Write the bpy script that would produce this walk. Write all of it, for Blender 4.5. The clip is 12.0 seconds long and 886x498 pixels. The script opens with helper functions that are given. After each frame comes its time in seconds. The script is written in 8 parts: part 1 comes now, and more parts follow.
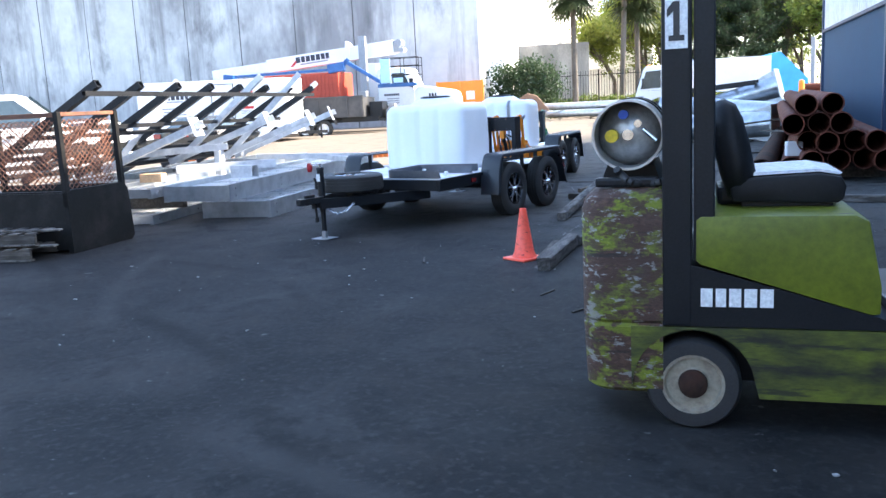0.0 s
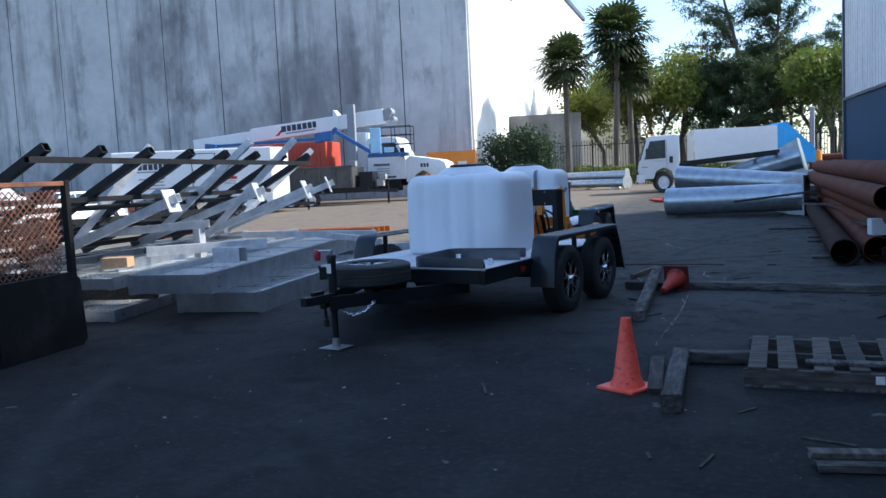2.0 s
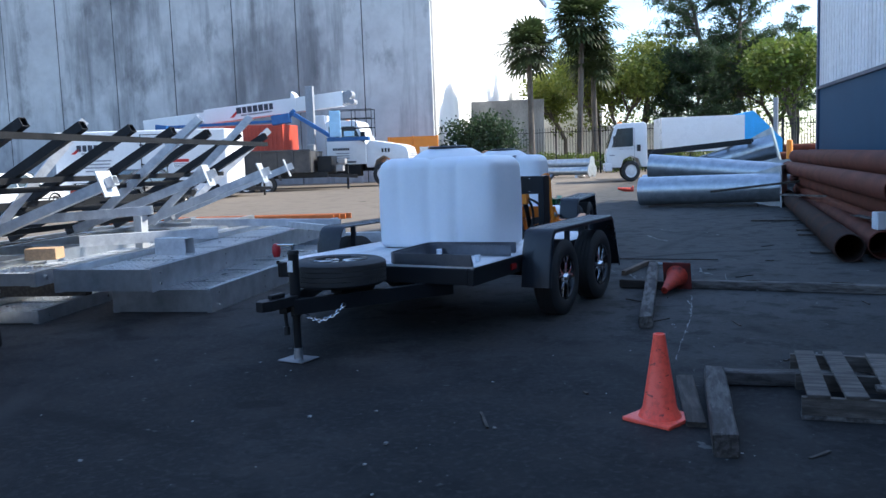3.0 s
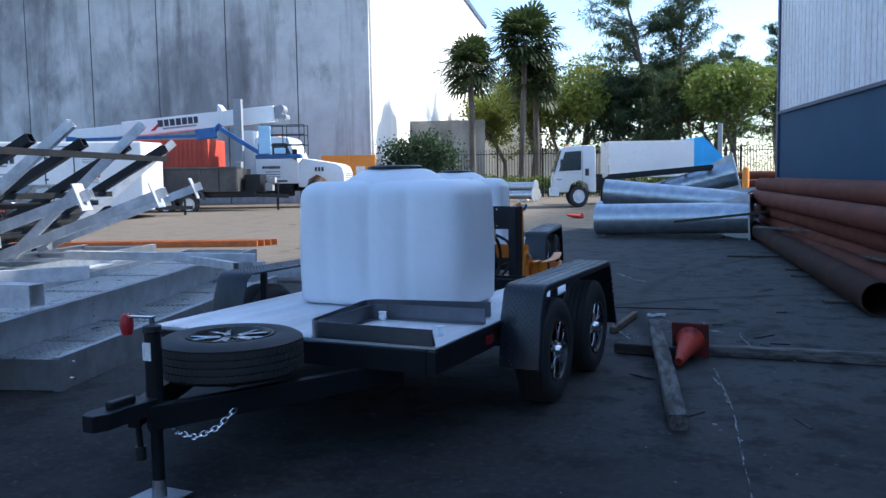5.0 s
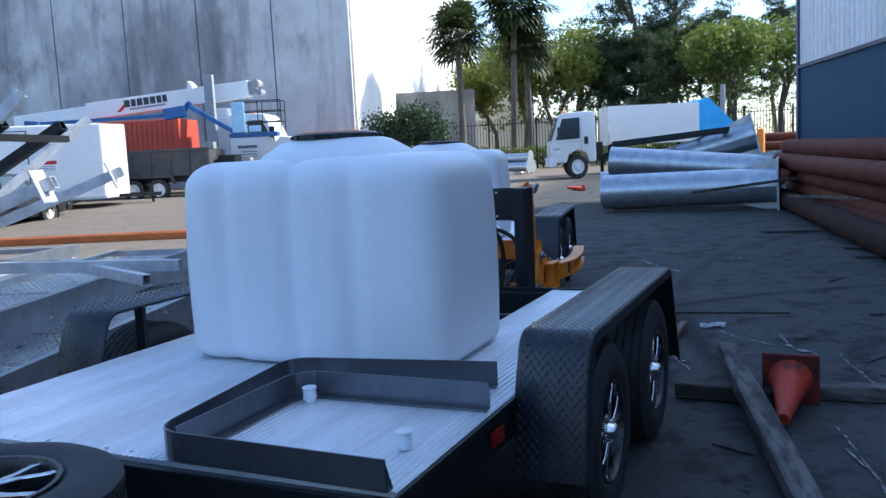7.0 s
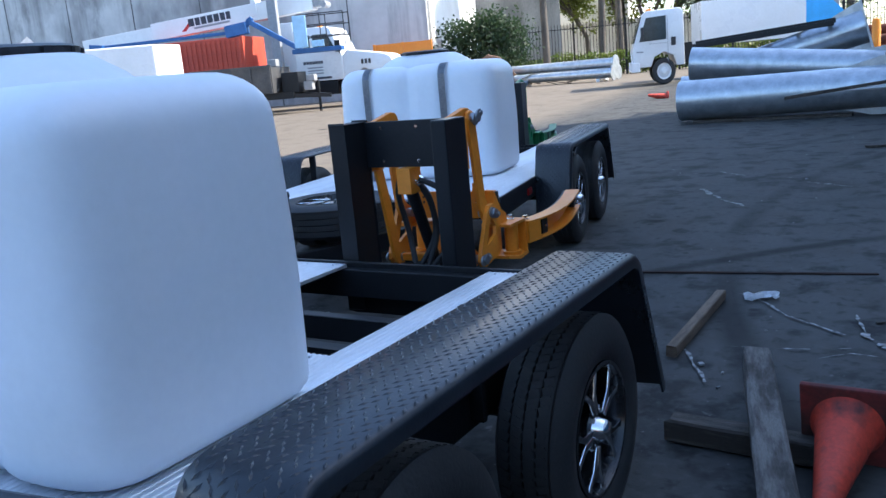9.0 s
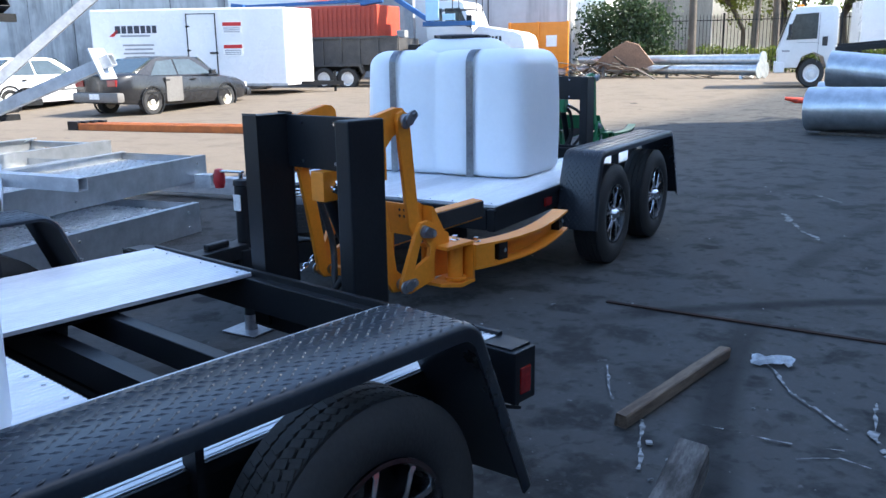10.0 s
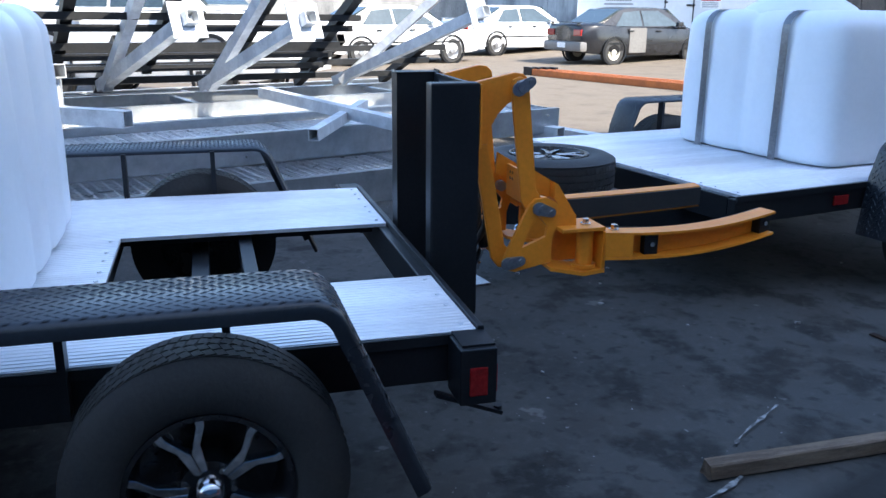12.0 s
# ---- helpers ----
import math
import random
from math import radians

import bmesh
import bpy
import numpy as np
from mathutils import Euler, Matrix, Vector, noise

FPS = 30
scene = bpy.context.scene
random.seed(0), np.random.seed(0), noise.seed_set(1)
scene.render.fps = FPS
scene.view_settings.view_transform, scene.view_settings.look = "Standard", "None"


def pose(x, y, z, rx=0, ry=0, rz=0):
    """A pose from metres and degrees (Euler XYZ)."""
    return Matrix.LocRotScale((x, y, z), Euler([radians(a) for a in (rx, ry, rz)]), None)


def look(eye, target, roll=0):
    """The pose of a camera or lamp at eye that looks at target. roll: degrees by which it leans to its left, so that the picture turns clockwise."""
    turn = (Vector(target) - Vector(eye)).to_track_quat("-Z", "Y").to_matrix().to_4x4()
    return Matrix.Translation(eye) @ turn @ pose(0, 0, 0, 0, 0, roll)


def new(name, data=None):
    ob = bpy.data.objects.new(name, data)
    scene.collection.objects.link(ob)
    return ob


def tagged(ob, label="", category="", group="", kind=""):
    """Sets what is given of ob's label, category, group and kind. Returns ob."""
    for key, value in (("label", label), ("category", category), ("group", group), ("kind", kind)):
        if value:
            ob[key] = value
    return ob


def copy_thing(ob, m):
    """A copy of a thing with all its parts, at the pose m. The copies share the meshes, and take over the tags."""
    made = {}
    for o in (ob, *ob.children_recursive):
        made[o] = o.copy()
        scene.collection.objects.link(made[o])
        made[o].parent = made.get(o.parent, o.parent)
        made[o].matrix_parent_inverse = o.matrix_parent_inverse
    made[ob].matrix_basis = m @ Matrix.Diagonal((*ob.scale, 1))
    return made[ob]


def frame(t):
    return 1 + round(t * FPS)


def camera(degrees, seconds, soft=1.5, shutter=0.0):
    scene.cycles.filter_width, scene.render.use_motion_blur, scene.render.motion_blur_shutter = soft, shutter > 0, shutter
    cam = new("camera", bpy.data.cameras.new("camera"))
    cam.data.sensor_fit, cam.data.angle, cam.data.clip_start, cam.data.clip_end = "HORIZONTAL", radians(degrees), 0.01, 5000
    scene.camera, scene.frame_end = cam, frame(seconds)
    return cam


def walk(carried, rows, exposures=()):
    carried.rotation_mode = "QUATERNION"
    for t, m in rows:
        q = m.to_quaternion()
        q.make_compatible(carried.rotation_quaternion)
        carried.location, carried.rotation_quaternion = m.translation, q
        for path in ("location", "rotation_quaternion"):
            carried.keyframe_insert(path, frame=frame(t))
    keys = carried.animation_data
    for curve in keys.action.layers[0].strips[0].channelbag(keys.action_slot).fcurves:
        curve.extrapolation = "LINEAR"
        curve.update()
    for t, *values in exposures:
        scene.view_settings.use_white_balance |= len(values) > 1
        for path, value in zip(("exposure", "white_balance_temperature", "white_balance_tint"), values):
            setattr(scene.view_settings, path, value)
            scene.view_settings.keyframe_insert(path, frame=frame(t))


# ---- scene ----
cam = camera(55.5, 12.0)
METRES, EYE, TILT, LEAN, TURN = 12.0, 1.4, 0.0, 0.0, 33.2
ROWS = [
    (0.0, 0.0, 0.0, 0.0, -0.49, -9.73, 2.87),
    (0.5, -0.0112, 0.0445, 0.0029, -0.4, -6.7, 2.39),
    (1.0, -0.0262, 0.0895, 0.0037, -0.34, -4.54, 2.8),
    (1.5, -0.0352, 0.1345, 0.0032, -0.84, -4.07, 2.83),
    (2.0, -0.0465, 0.1817, 0.0015, -1.86, -5.06, 2.77),
    (2.5, -0.0508, 0.2274, 0.0007, -3.61, -6.2, 2.12),
    (3.0, -0.0591, 0.2709, -0.0006, -4.74, -6.08, 2.02),
    (3.5, -0.0594, 0.316, -0.0003, -7.46, -5.83, 2.19),
    (5.5, -0.0435, 0.4932, 0.0024, -9.45, -4.64, 0.99),
    (6.0, -0.0363, 0.5397, 0.0027, -10.19, -4.97, 1.42),
    (6.5, -0.0304, 0.585, 0.0029, -10.11, -5.26, 2.37),
    (7.0, -0.0135, 0.6251, 0.0009, -9.69, -6.57, 2.86),
    (9.0, 0.0806, 0.7492, -0.0022, -3.11, -12.12, 5.07),
    (9.5, 0.1151, 0.7709, -0.0024, 0.91, -13.05, 2.18),
    (10.0, 0.1499, 0.7974, -0.0008, 7.02, -13.08, 0.85),
    (10.5, 0.1872, 0.8164, -0.0004, 13.45, -14.76, 0.27),
    (11.0, 0.2084, 0.8447, -0.0023, 21.44, -16.19, -0.88),
    (11.5, 0.2279, 0.8561, -0.0004, 34.13, -16.2, -1.42),
    (12.0, 0.2473, 0.8538, 0.0015, 40.49, -16.11, -0.55),
]
EXPOSURES = [(0.0, 2.6, 6350, 10), (0.5, 2.2, 6100, 10), (1.0, 1.65, 5900, 9), (1.5, 1.15, 5650, 8), (2.0, 0.95, 5600, 8), (2.5, 1.05, 5600, 8), (3.5, 1.25, 5550, 8), (5.5, 1.0, 5450, 8), (7.0, 1.13, 5450, 8), (9.0, 1.6, 5750, 8), (9.5, 1.76, 5850, 8), (10.0, 1.88, 5950, 8), (12.0, 1.9, 5950, 8)]
walk(cam, [(t, pose(0, 0, EYE, TILT, LEAN, TURN) @ pose(METRES * x, METRES * y, METRES * z, 90 + pitch, roll, yaw)) for t, x, y, z, yaw, pitch, roll in ROWS], EXPOSURES)

# ---- light ----
SUN = Vector((0.80, 0.60, 0.90)).normalized()
world = bpy.data.worlds.new("sky")
scene.world = world
world.use_nodes = True
wn = world.node_tree
sky = wn.nodes.new("ShaderNodeTexSky")
sky.sky_type, sky.sun_disc = "NISHITA", False
sky.sun_elevation = math.asin(SUN.z)
sky.sun_rotation = math.atan2(SUN.x, SUN.y)
sky.altitude, sky.air_density, sky.dust_density, sky.ozone_density = 0, 1.0, 1.0, 1.0
wn.nodes["Background"].inputs["Strength"].default_value = 0.15
wn.links.new(sky.outputs[0], wn.nodes["Background"].inputs[0])
sun = new("sun", bpy.data.lights.new("sun", "SUN"))
sun.data.energy, sun.data.angle, sun.data.color = 3.9, radians(0.55), (1.0, 0.87, 0.70)
sun.matrix_world = look((0, 0, 40), Vector((0, 0, 40)) - SUN)

# ---- materials ----
def mat(name, col, rough=0.6, metal=0.0, col2=None, scale=6.0, fine=60.0, bump=0.1, mix=0.5, spread=0.12, piece=0.0, stretch=(1, 1, 1), trans=0.0, sub=0.0, spec=0.5, grain=0.18, world_co=False):
    """A procedural surface: two scales of noise in colour, roughness and relief; col2 stands where the coarse noise is high."""
    m = bpy.data.materials.new(name)
    m.use_nodes = True
    t = m.node_tree
    n, l = t.nodes, t.links
    b = n["Principled BSDF"]
    co = n.new("ShaderNodeTexCoord")
    mp = n.new("ShaderNodeMapping")
    mp.inputs["Scale"].default_value = stretch
    src = n.new("ShaderNodeNewGeometry").outputs["Position"] if world_co else co.outputs["Object"]
    l.new(src, mp.inputs[0])
    big, small = n.new("ShaderNodeTexNoise"), n.new("ShaderNodeTexNoise")
    for q, s, d in ((big, scale, 5), (small, fine, 3)):
        q.inputs["Scale"].default_value, q.inputs["Detail"].default_value = s, d
        q.inputs["Roughness"].default_value = 0.62
        l.new(mp.outputs[0], q.inputs["Vector"])
    ramp = n.new("ShaderNodeValToRGB")
    ramp.color_ramp.elements[0].position, ramp.color_ramp.elements[1].position = max(0.0, mix - spread), min(1.0, mix + spread)
    c2 = col2 if col2 else tuple(min(1.0, c * 1.18 + 0.004) for c in col)
    ramp.color_ramp.elements[0].color, ramp.color_ramp.elements[1].color = (*col, 1), (*c2, 1)
    l.new(big.outputs[0], ramp.inputs[0])
    hs = n.new("ShaderNodeHueSaturation")
    l.new(ramp.outputs[0], hs.inputs["Color"])
    mr = n.new("ShaderNodeMapRange")
    mr.inputs[3].default_value, mr.inputs[4].default_value = 1 - grain, 1 + grain
    mr.inputs[1].default_value, mr.inputs[2].default_value = 0.3, 0.7
    l.new(small.outputs[0], mr.inputs[0])
    val = mr.outputs[0]
    if piece:
        oi = n.new("ShaderNodeObjectInfo")
        m2 = n.new("ShaderNodeMapRange")
        m2.inputs[3].default_value, m2.inputs[4].default_value = 1 - piece, 1 + piece
        l.new(oi.outputs["Random"], m2.inputs[0])
        mu = n.new("ShaderNodeMath")
        mu.operation = "MULTIPLY"
        l.new(val, mu.inputs[0]), l.new(m2.outputs[0], mu.inputs[1])
        val = mu.outputs[0]
    l.new(val, hs.inputs["Value"])
    l.new(hs.outputs[0], b.inputs["Base Color"])
    rr = n.new("ShaderNodeMapRange")
    rr.inputs[3].default_value, rr.inputs[4].default_value = max(0.02, rough - 0.1), min(1, rough + 0.1)
    l.new(big.outputs[0], rr.inputs[0])
    l.new(rr.outputs[0], b.inputs["Roughness"])
    b.inputs["Metallic"].default_value = metal
    b.inputs["Specular IOR Level"].default_value = spec
    if trans:
        b.inputs["Transmission Weight"].default_value = trans
    if sub:
        b.inputs["Subsurface Weight"].default_value = sub
        b.inputs["Subsurface Radius"].default_value = (0.03, 0.03, 0.035)
    if bump:
        bp = n.new("ShaderNodeBump")
        bp.inputs["Strength"].default_value, bp.inputs["Distance"].default_value = bump, 0.01
        ad = n.new("ShaderNodeMath")
        l.new(big.outputs[0], ad.inputs[0]), l.new(small.outputs[0], ad.inputs[1])
        l.new(ad.outputs[0], bp.inputs["Height"])
        l.new(bp.outputs[0], b.inputs["Normal"])
    return m



def layer(m, scale, lo, hi, col, amount=1.0, stretch=(1, 1, 1), w=0.0, detail=6, world_co=False):
    """Lays a ragged second colour over a surface: stains, scrapes or wear."""
    t = m.node_tree
    n, l = t.nodes, t.links
    b = n["Principled BSDF"]
    old = b.inputs["Base Color"].links[0].from_socket
    co, mp = n.new("ShaderNodeTexCoord"), n.new("ShaderNodeMapping")
    mp.inputs["Scale"].default_value = stretch
    l.new(n.new("ShaderNodeNewGeometry").outputs["Position"] if world_co else co.outputs["Object"], mp.inputs[0])
    q = n.new("ShaderNodeTexNoise")
    q.noise_dimensions = "4D"
    q.inputs["W"].default_value = w
    q.inputs["Scale"].default_value, q.inputs["Detail"].default_value, q.inputs["Roughness"].default_value = scale, detail, 0.65
    l.new(mp.outputs[0], q.inputs["Vector"])
    r = n.new("ShaderNodeMapRange")
    r.inputs[1].default_value, r.inputs[2].default_value, r.inputs[4].default_value = lo, hi, amount
    l.new(q.outputs[0], r.inputs[0])
    mx = n.new("ShaderNodeMix")
    mx.data_type = "RGBA"
    l.new(r.outputs[0], mx.inputs[0])
    l.new(old, mx.inputs[6])
    mx.inputs[7].default_value = (*col, 1)
    l.new(mx.outputs[2], b.inputs["Base Color"])
    return m


# ---- mesh helpers ----
def box(bm, x0, x1, y0, y1, z0, z1, bev=0.0, m=None):
    r = bmesh.ops.create_cube(bm, size=1.0)
    vs = r["verts"]
    for v in vs:
        v.co = Vector((x0 + (v.co.x + 0.5) * (x1 - x0), y0 + (v.co.y + 0.5) * (y1 - y0), z0 + (v.co.z + 0.5) * (z1 - z0)))
    if m is not None:
        bmesh.ops.transform(bm, matrix=m, verts=vs)
    if bev:
        es = list({e for v in vs for e in v.link_edges})
        bmesh.ops.bevel(bm, geom=es, offset=bev, segments=2, profile=0.6, affect="EDGES", clamp_overlap=True)
    return bm


def rod(bm, p, q, r, r2=None, n=12, caps=True):
    p, q = Vector(p), Vector(q)
    d = q - p
    m = Matrix.Translation((p + q) / 2) @ d.to_track_quat("Z", "Y").to_matrix().to_4x4()
    bmesh.ops.create_cone(bm, cap_ends=caps, segments=n, radius1=r, radius2=r if r2 is None else r2, depth=d.length, matrix=m)
    return bm


def bar(bm, p, q, w, h, bev=0.0, up=(0, 0, 1)):
    """A rectangular bar from p to q, w wide and h high."""
    p, q = Vector(p), Vector(q)
    y = (q - p)
    L = y.length
    y.normalize()
    u = Vector(up)
    if abs(y.dot(u)) > 0.98:
        u = Vector((1, 0, 0))
    x = y.cross(u).normalized()
    z = x.cross(y)
    m = Matrix((x, y, z)).transposed().to_4x4()
    m.translation = p
    return box(bm, -w / 2, w / 2, 0, L, -h / 2, h / 2, bev, m)


def tube(bm, p, q, r, t, n=20):
    """A hollow round pipe."""
    p, q = Vector(p), Vector(q)
    m = (q - p).to_track_quat("Z", "Y").to_matrix().to_4x4()
    m.translation = p
    L = (q - p).length
    return lathe(bm, [(r - t, 0), (r, 0), (r, L), (r - t, L)], n, m, True)


def boxtube(bm, p, q, w, h, t=0.005):
    """A hollow rectangular tube with open ends."""
    p, q = Vector(p), Vector(q)
    y = (q - p)
    L = y.length
    y.normalize()
    u = Vector((0, 0, 1)) if abs(y.z) < 0.98 else Vector((1, 0, 0))
    x = y.cross(u).normalized()
    z = x.cross(y)
    def ring(ww, hh, s):
        return [bm.verts.new(p + y * s + x * a * ww / 2 + z * b * hh / 2) for a, b in ((-1, -1), (1, -1), (1, 1), (-1, 1))]
    rs = [ring(w - 2 * t, h - 2 * t, 0), ring(w, h, 0), ring(w, h, L), ring(w - 2 * t, h - 2 * t, L)]
    for i in range(4):
        a, b = rs[i], rs[(i + 1) % 4]
        for j in range(4):
            bm.faces.new((a[j], a[(j + 1) % 4], b[(j + 1) % 4], b[j]))
    return bm


def lathe(bm, prof, n=24, m=None, closed=False):
    """Turn a profile of (radius, height) about z."""
    rings = []
    for r, z in prof:
        ring = []
        for i in range(n):
            a = 2 * math.pi * i / n
            v = Vector((r * math.cos(a), r * math.sin(a), z))
            ring.append(bm.verts.new(m @ v if m is not None else v))
        rings.append(ring)
    k = len(rings)
    for i in range(k if closed else k - 1):
        a, b = rings[i], rings[(i + 1) % k]
        for j in range(n):
            bm.faces.new((a[j], a[(j + 1) % n], b[(j + 1) % n], b[j]))
    if not closed:
        if prof[0][0] > 1e-4:
            bm.faces.new(list(reversed(rings[0])))
        if prof[-1][0] > 1e-4:
            bm.faces.new(rings[-1])
    return bm


def prism(bm, pts, a, b, axis="x", m=None):
    """A polygon of (u, v) drawn out from a to b along an axis; x: (y, z), y: (x, z), z: (x, y)."""
    def at(u, v, w):
        c = {"x": (w, u, v), "y": (u, w, v), "z": (u, v, w)}[axis]
        c = Vector(c)
        return m @ c if m is not None else c
    A = [bm.verts.new(at(u, v, a)) for u, v in pts]
    B = [bm.verts.new(at(u, v, b)) for u, v in pts]
    n = len(pts)
    bm.faces.new(A)
    bm.faces.new(list(reversed(B)))
    for i in range(n):
        bm.faces.new((A[i], B[i], B[(i + 1) % n], A[(i + 1) % n]))
    return bm


def arcpts(cx, cy, r, a0, a1, n):
    return [(cx + r * math.cos(radians(a0 + (a1 - a0) * i / n)), cy + r * math.sin(radians(a0 + (a1 - a0) * i / n))) for i in range(n + 1)]


def finish(bm, name, material, smooth=None, bevel=0.0):
    bmesh.ops.recalc_face_normals(bm, faces=bm.faces)
    if bevel:
        es = [e for e in bm.edges if len(e.link_faces) == 2 and e.calc_face_angle(0) > 0.5]
        bmesh.ops.bevel(bm, geom=es, offset=bevel, segments=2, profile=0.6, affect="EDGES", clamp_overlap=True)
    me = bpy.data.meshes.new(name)
    bm.to_mesh(me)
    bm.free()
    me.materials.append(material)
    if smooth:
        for p in me.polygons:
            p.use_smooth = True
        me.set_sharp_from_angle(angle=radians(smooth))
    return me


def part(name, bm, material, parent, label="", smooth=None, bevel=0.0, at=None):
    ob = new(name, finish(bm, name, material, smooth, bevel))
    ob.parent = parent
    if at is not None:
        ob.matrix_basis = at
    return tagged(ob, label)


def again(ob, parent, at):
    """Another piece on the same mesh."""
    o = new(ob.name.split(".")[0], ob.data)
    o.parent, o.matrix_basis = parent, at
    return o


def thing(name, label, category, m, group=""):
    ob = new(name)
    ob.empty_display_size = 0.2
    ob.matrix_basis = m
    return tagged(ob, label, category, group)


def solo(name, bm, material, label, category, m=None, group="", smooth=None, bevel=0.0, kind=""):
    ob = new(name, finish(bm, name, material, smooth, bevel))
    if m is not None:
        ob.matrix_basis = m
    return tagged(ob, label, category, group, kind)


BM = bmesh.new

# ---- surfaces ----
ASPHALT = mat("asphalt", (0.0115, 0.012, 0.0125), 0.8, col2=(0.026, 0.026, 0.026), scale=0.55, fine=140, bump=0.22, mix=0.52, spread=0.2, spec=0.18)
layer(ASPHALT, 2.6, 0.54, 0.72, (0.050, 0.046, 0.040), 0.45, (1, 1, 1), 2.0)
layer(ASPHALT, 16, 0.56, 0.70, (0.052, 0.052, 0.050), 0.5, (1, 1, 1), 5.0)
layer(ASPHALT, 70, 0.62, 0.68, (0.075, 0.074, 0.071), 0.4, (1, 1, 1), 9.0)
CONCRETE = mat("stained_concrete", (0.55, 0.55, 0.545), 0.85, col2=(0.46, 0.46, 0.465), scale=0.25, fine=1.4, bump=0.03, mix=0.5, spread=0.12, grain=0.08, world_co=True)
layer(CONCRETE, 0.16, 0.50, 0.62, (0.16, 0.16, 0.17), 0.75, (1, 1, 0.5), 2.0, world_co=True)
layer(CONCRETE, 0.9, 0.50, 0.68, (0.11, 0.11, 0.115), 0.65, (1, 1, 0.09), 5.0, world_co=True)
layer(CONCRETE, 0.5, 0.56, 0.68, (0.10, 0.10, 0.105), 0.6, (1, 1, 0.5), 8.0, world_co=True)
CONCRETE2 = mat("grey_concrete", (0.30, 0.30, 0.29), 0.85, col2=(0.15, 0.15, 0.15), scale=0.6, fine=20, bump=0.1, stretch=(1, 1, 0.3))
STUCCO = mat("white_stucco", (0.82, 0.81, 0.78), 0.8, scale=0.5, fine=30, bump=0.05, mix=0.6)
SIDING = mat("white_siding", (0.62, 0.63, 0.66), 0.5, scale=0.8, fine=20, bump=0.03, stretch=(1, 1, 0.3))
BLUEWALL = mat("blue_painted_block", (0.034, 0.078, 0.135), 0.75, col2=(0.042, 0.09, 0.15), scale=0.8, fine=40, bump=0.1, spec=0.2)
BLUETRIM = mat("dark_blue_trim", (0.03, 0.05, 0.10), 0.5, scale=2, fine=30)
POLY = mat("white_polyethylene", (0.80, 0.83, 0.86), 0.38, col2=(0.84, 0.86, 0.89), scale=2.0, fine=35, bump=0.012, sub=0.15, grain=0.015)
GREENP = mat("dark_green_paint", (0.01, 0.14, 0.045), 0.42, scale=5, fine=60, bump=0.05)
LID = mat("black_plastic", (0.02, 0.02, 0.022), 0.4, scale=5, fine=80)
BLACKST = mat("black_painted_steel", (0.009, 0.010, 0.012), 0.40, scale=3, fine=90, bump=0.05, spread=0.25, spec=0.28)
BLACKPL = mat("black_tread_plate", (0.013, 0.016, 0.021), 0.30, metal=0.0, scale=3, fine=90, bump=0.04, spec=0.5)
ALU = mat("extruded_aluminium", (0.72, 0.73, 0.75), 0.45, metal=0.6, scale=1.5, fine=30, bump=0.015, piece=0.05, stretch=(4, 0.6, 1), grain=0.06)
STEEL = mat("bare_steel_angle", (0.42, 0.43, 0.45), 0.38, metal=0.9, col2=(0.32, 0.33, 0.35), scale=4, fine=60, bump=0.04)
RUBBER = mat("tyre_rubber", (0.021, 0.021, 0.022), 0.62, col2=(0.030, 0.029, 0.028), scale=5, fine=90, bump=0.15)
RIMBLK = mat("gloss_black_rim", (0.01, 0.01, 0.011), 0.25, scale=4, fine=60, bump=0)
CHROME = mat("machined_alloy", (0.70, 0.71, 0.73), 0.16, metal=1.0, scale=6, fine=60, bump=0.02)
YELLOW = mat("yellow_orange_paint", (0.80, 0.27, 0.018), 0.4, col2=(0.74, 0.24, 0.015), scale=4, fine=60, bump=0.03, grain=0.06)
REDLENS = mat("red_lens", (0.20, 0.006, 0.006), 0.2, scale=30, fine=90, bump=0.05)
REDGRIP = mat("red_plastic", (0.35, 0.015, 0.02), 0.4, scale=20, fine=90)
CONEO = mat("fluorescent_orange_pvc", (1.0, 0.13, 0.08), 0.45, col2=(0.95, 0.11, 0.06), scale=8, fine=70, bump=0.06)
CONER = mat("faded_red_pvc", (0.50, 0.045, 0.02), 0.6, col2=(0.12, 0.025, 0.018), scale=9, fine=60, bump=0.1, mix=0.6, spread=0.1)
WOOD = mat("weathered_timber", (0.17, 0.13, 0.095), 0.85, col2=(0.30, 0.255, 0.20), scale=3.5, fine=50, bump=0.35, piece=0.25, stretch=(7, 1, 7), mix=0.52, spread=0.14)
WOODP = mat("grey_pallet_wood", (0.055, 0.046, 0.038), 0.88, col2=(0.15, 0.13, 0.11), scale=3.5, fine=50, bump=0.3, piece=0.3, stretch=(1, 7, 7))
GALV = mat("galvanised_steel", (0.62, 0.65, 0.68), 0.34, metal=0.85, col2=(0.36, 0.39, 0.42), scale=5, fine=30, bump=0.02, spread=0.25, grain=0.05)
# lighter copy of the galvanised steel; sunlight is put into its colour
GALVLIT = mat("pale_galvanised_tube", (0.70, 0.72, 0.74), 0.42, metal=0.35, col2=(0.52, 0.54, 0.57), scale=7, fine=40, bump=0.02, grain=0.06)
CHALK = mat("white_chalk_dust", (0.38, 0.38, 0.37), 0.95, col2=(0.10, 0.10, 0.098), scale=30, fine=120, bump=0.1, mix=0.5, spread=0.1)
PAPER = mat("crumpled_paper", (0.7, 0.72, 0.74), 0.8, scale=20, fine=60, bump=0.2)
RUST = mat("rusty_pipe", (0.15, 0.040, 0.022), 0.75, col2=(0.075, 0.027, 0.018), scale=2.2, fine=40, bump=0.2, piece=0.25, spread=0.2, spec=0.2)
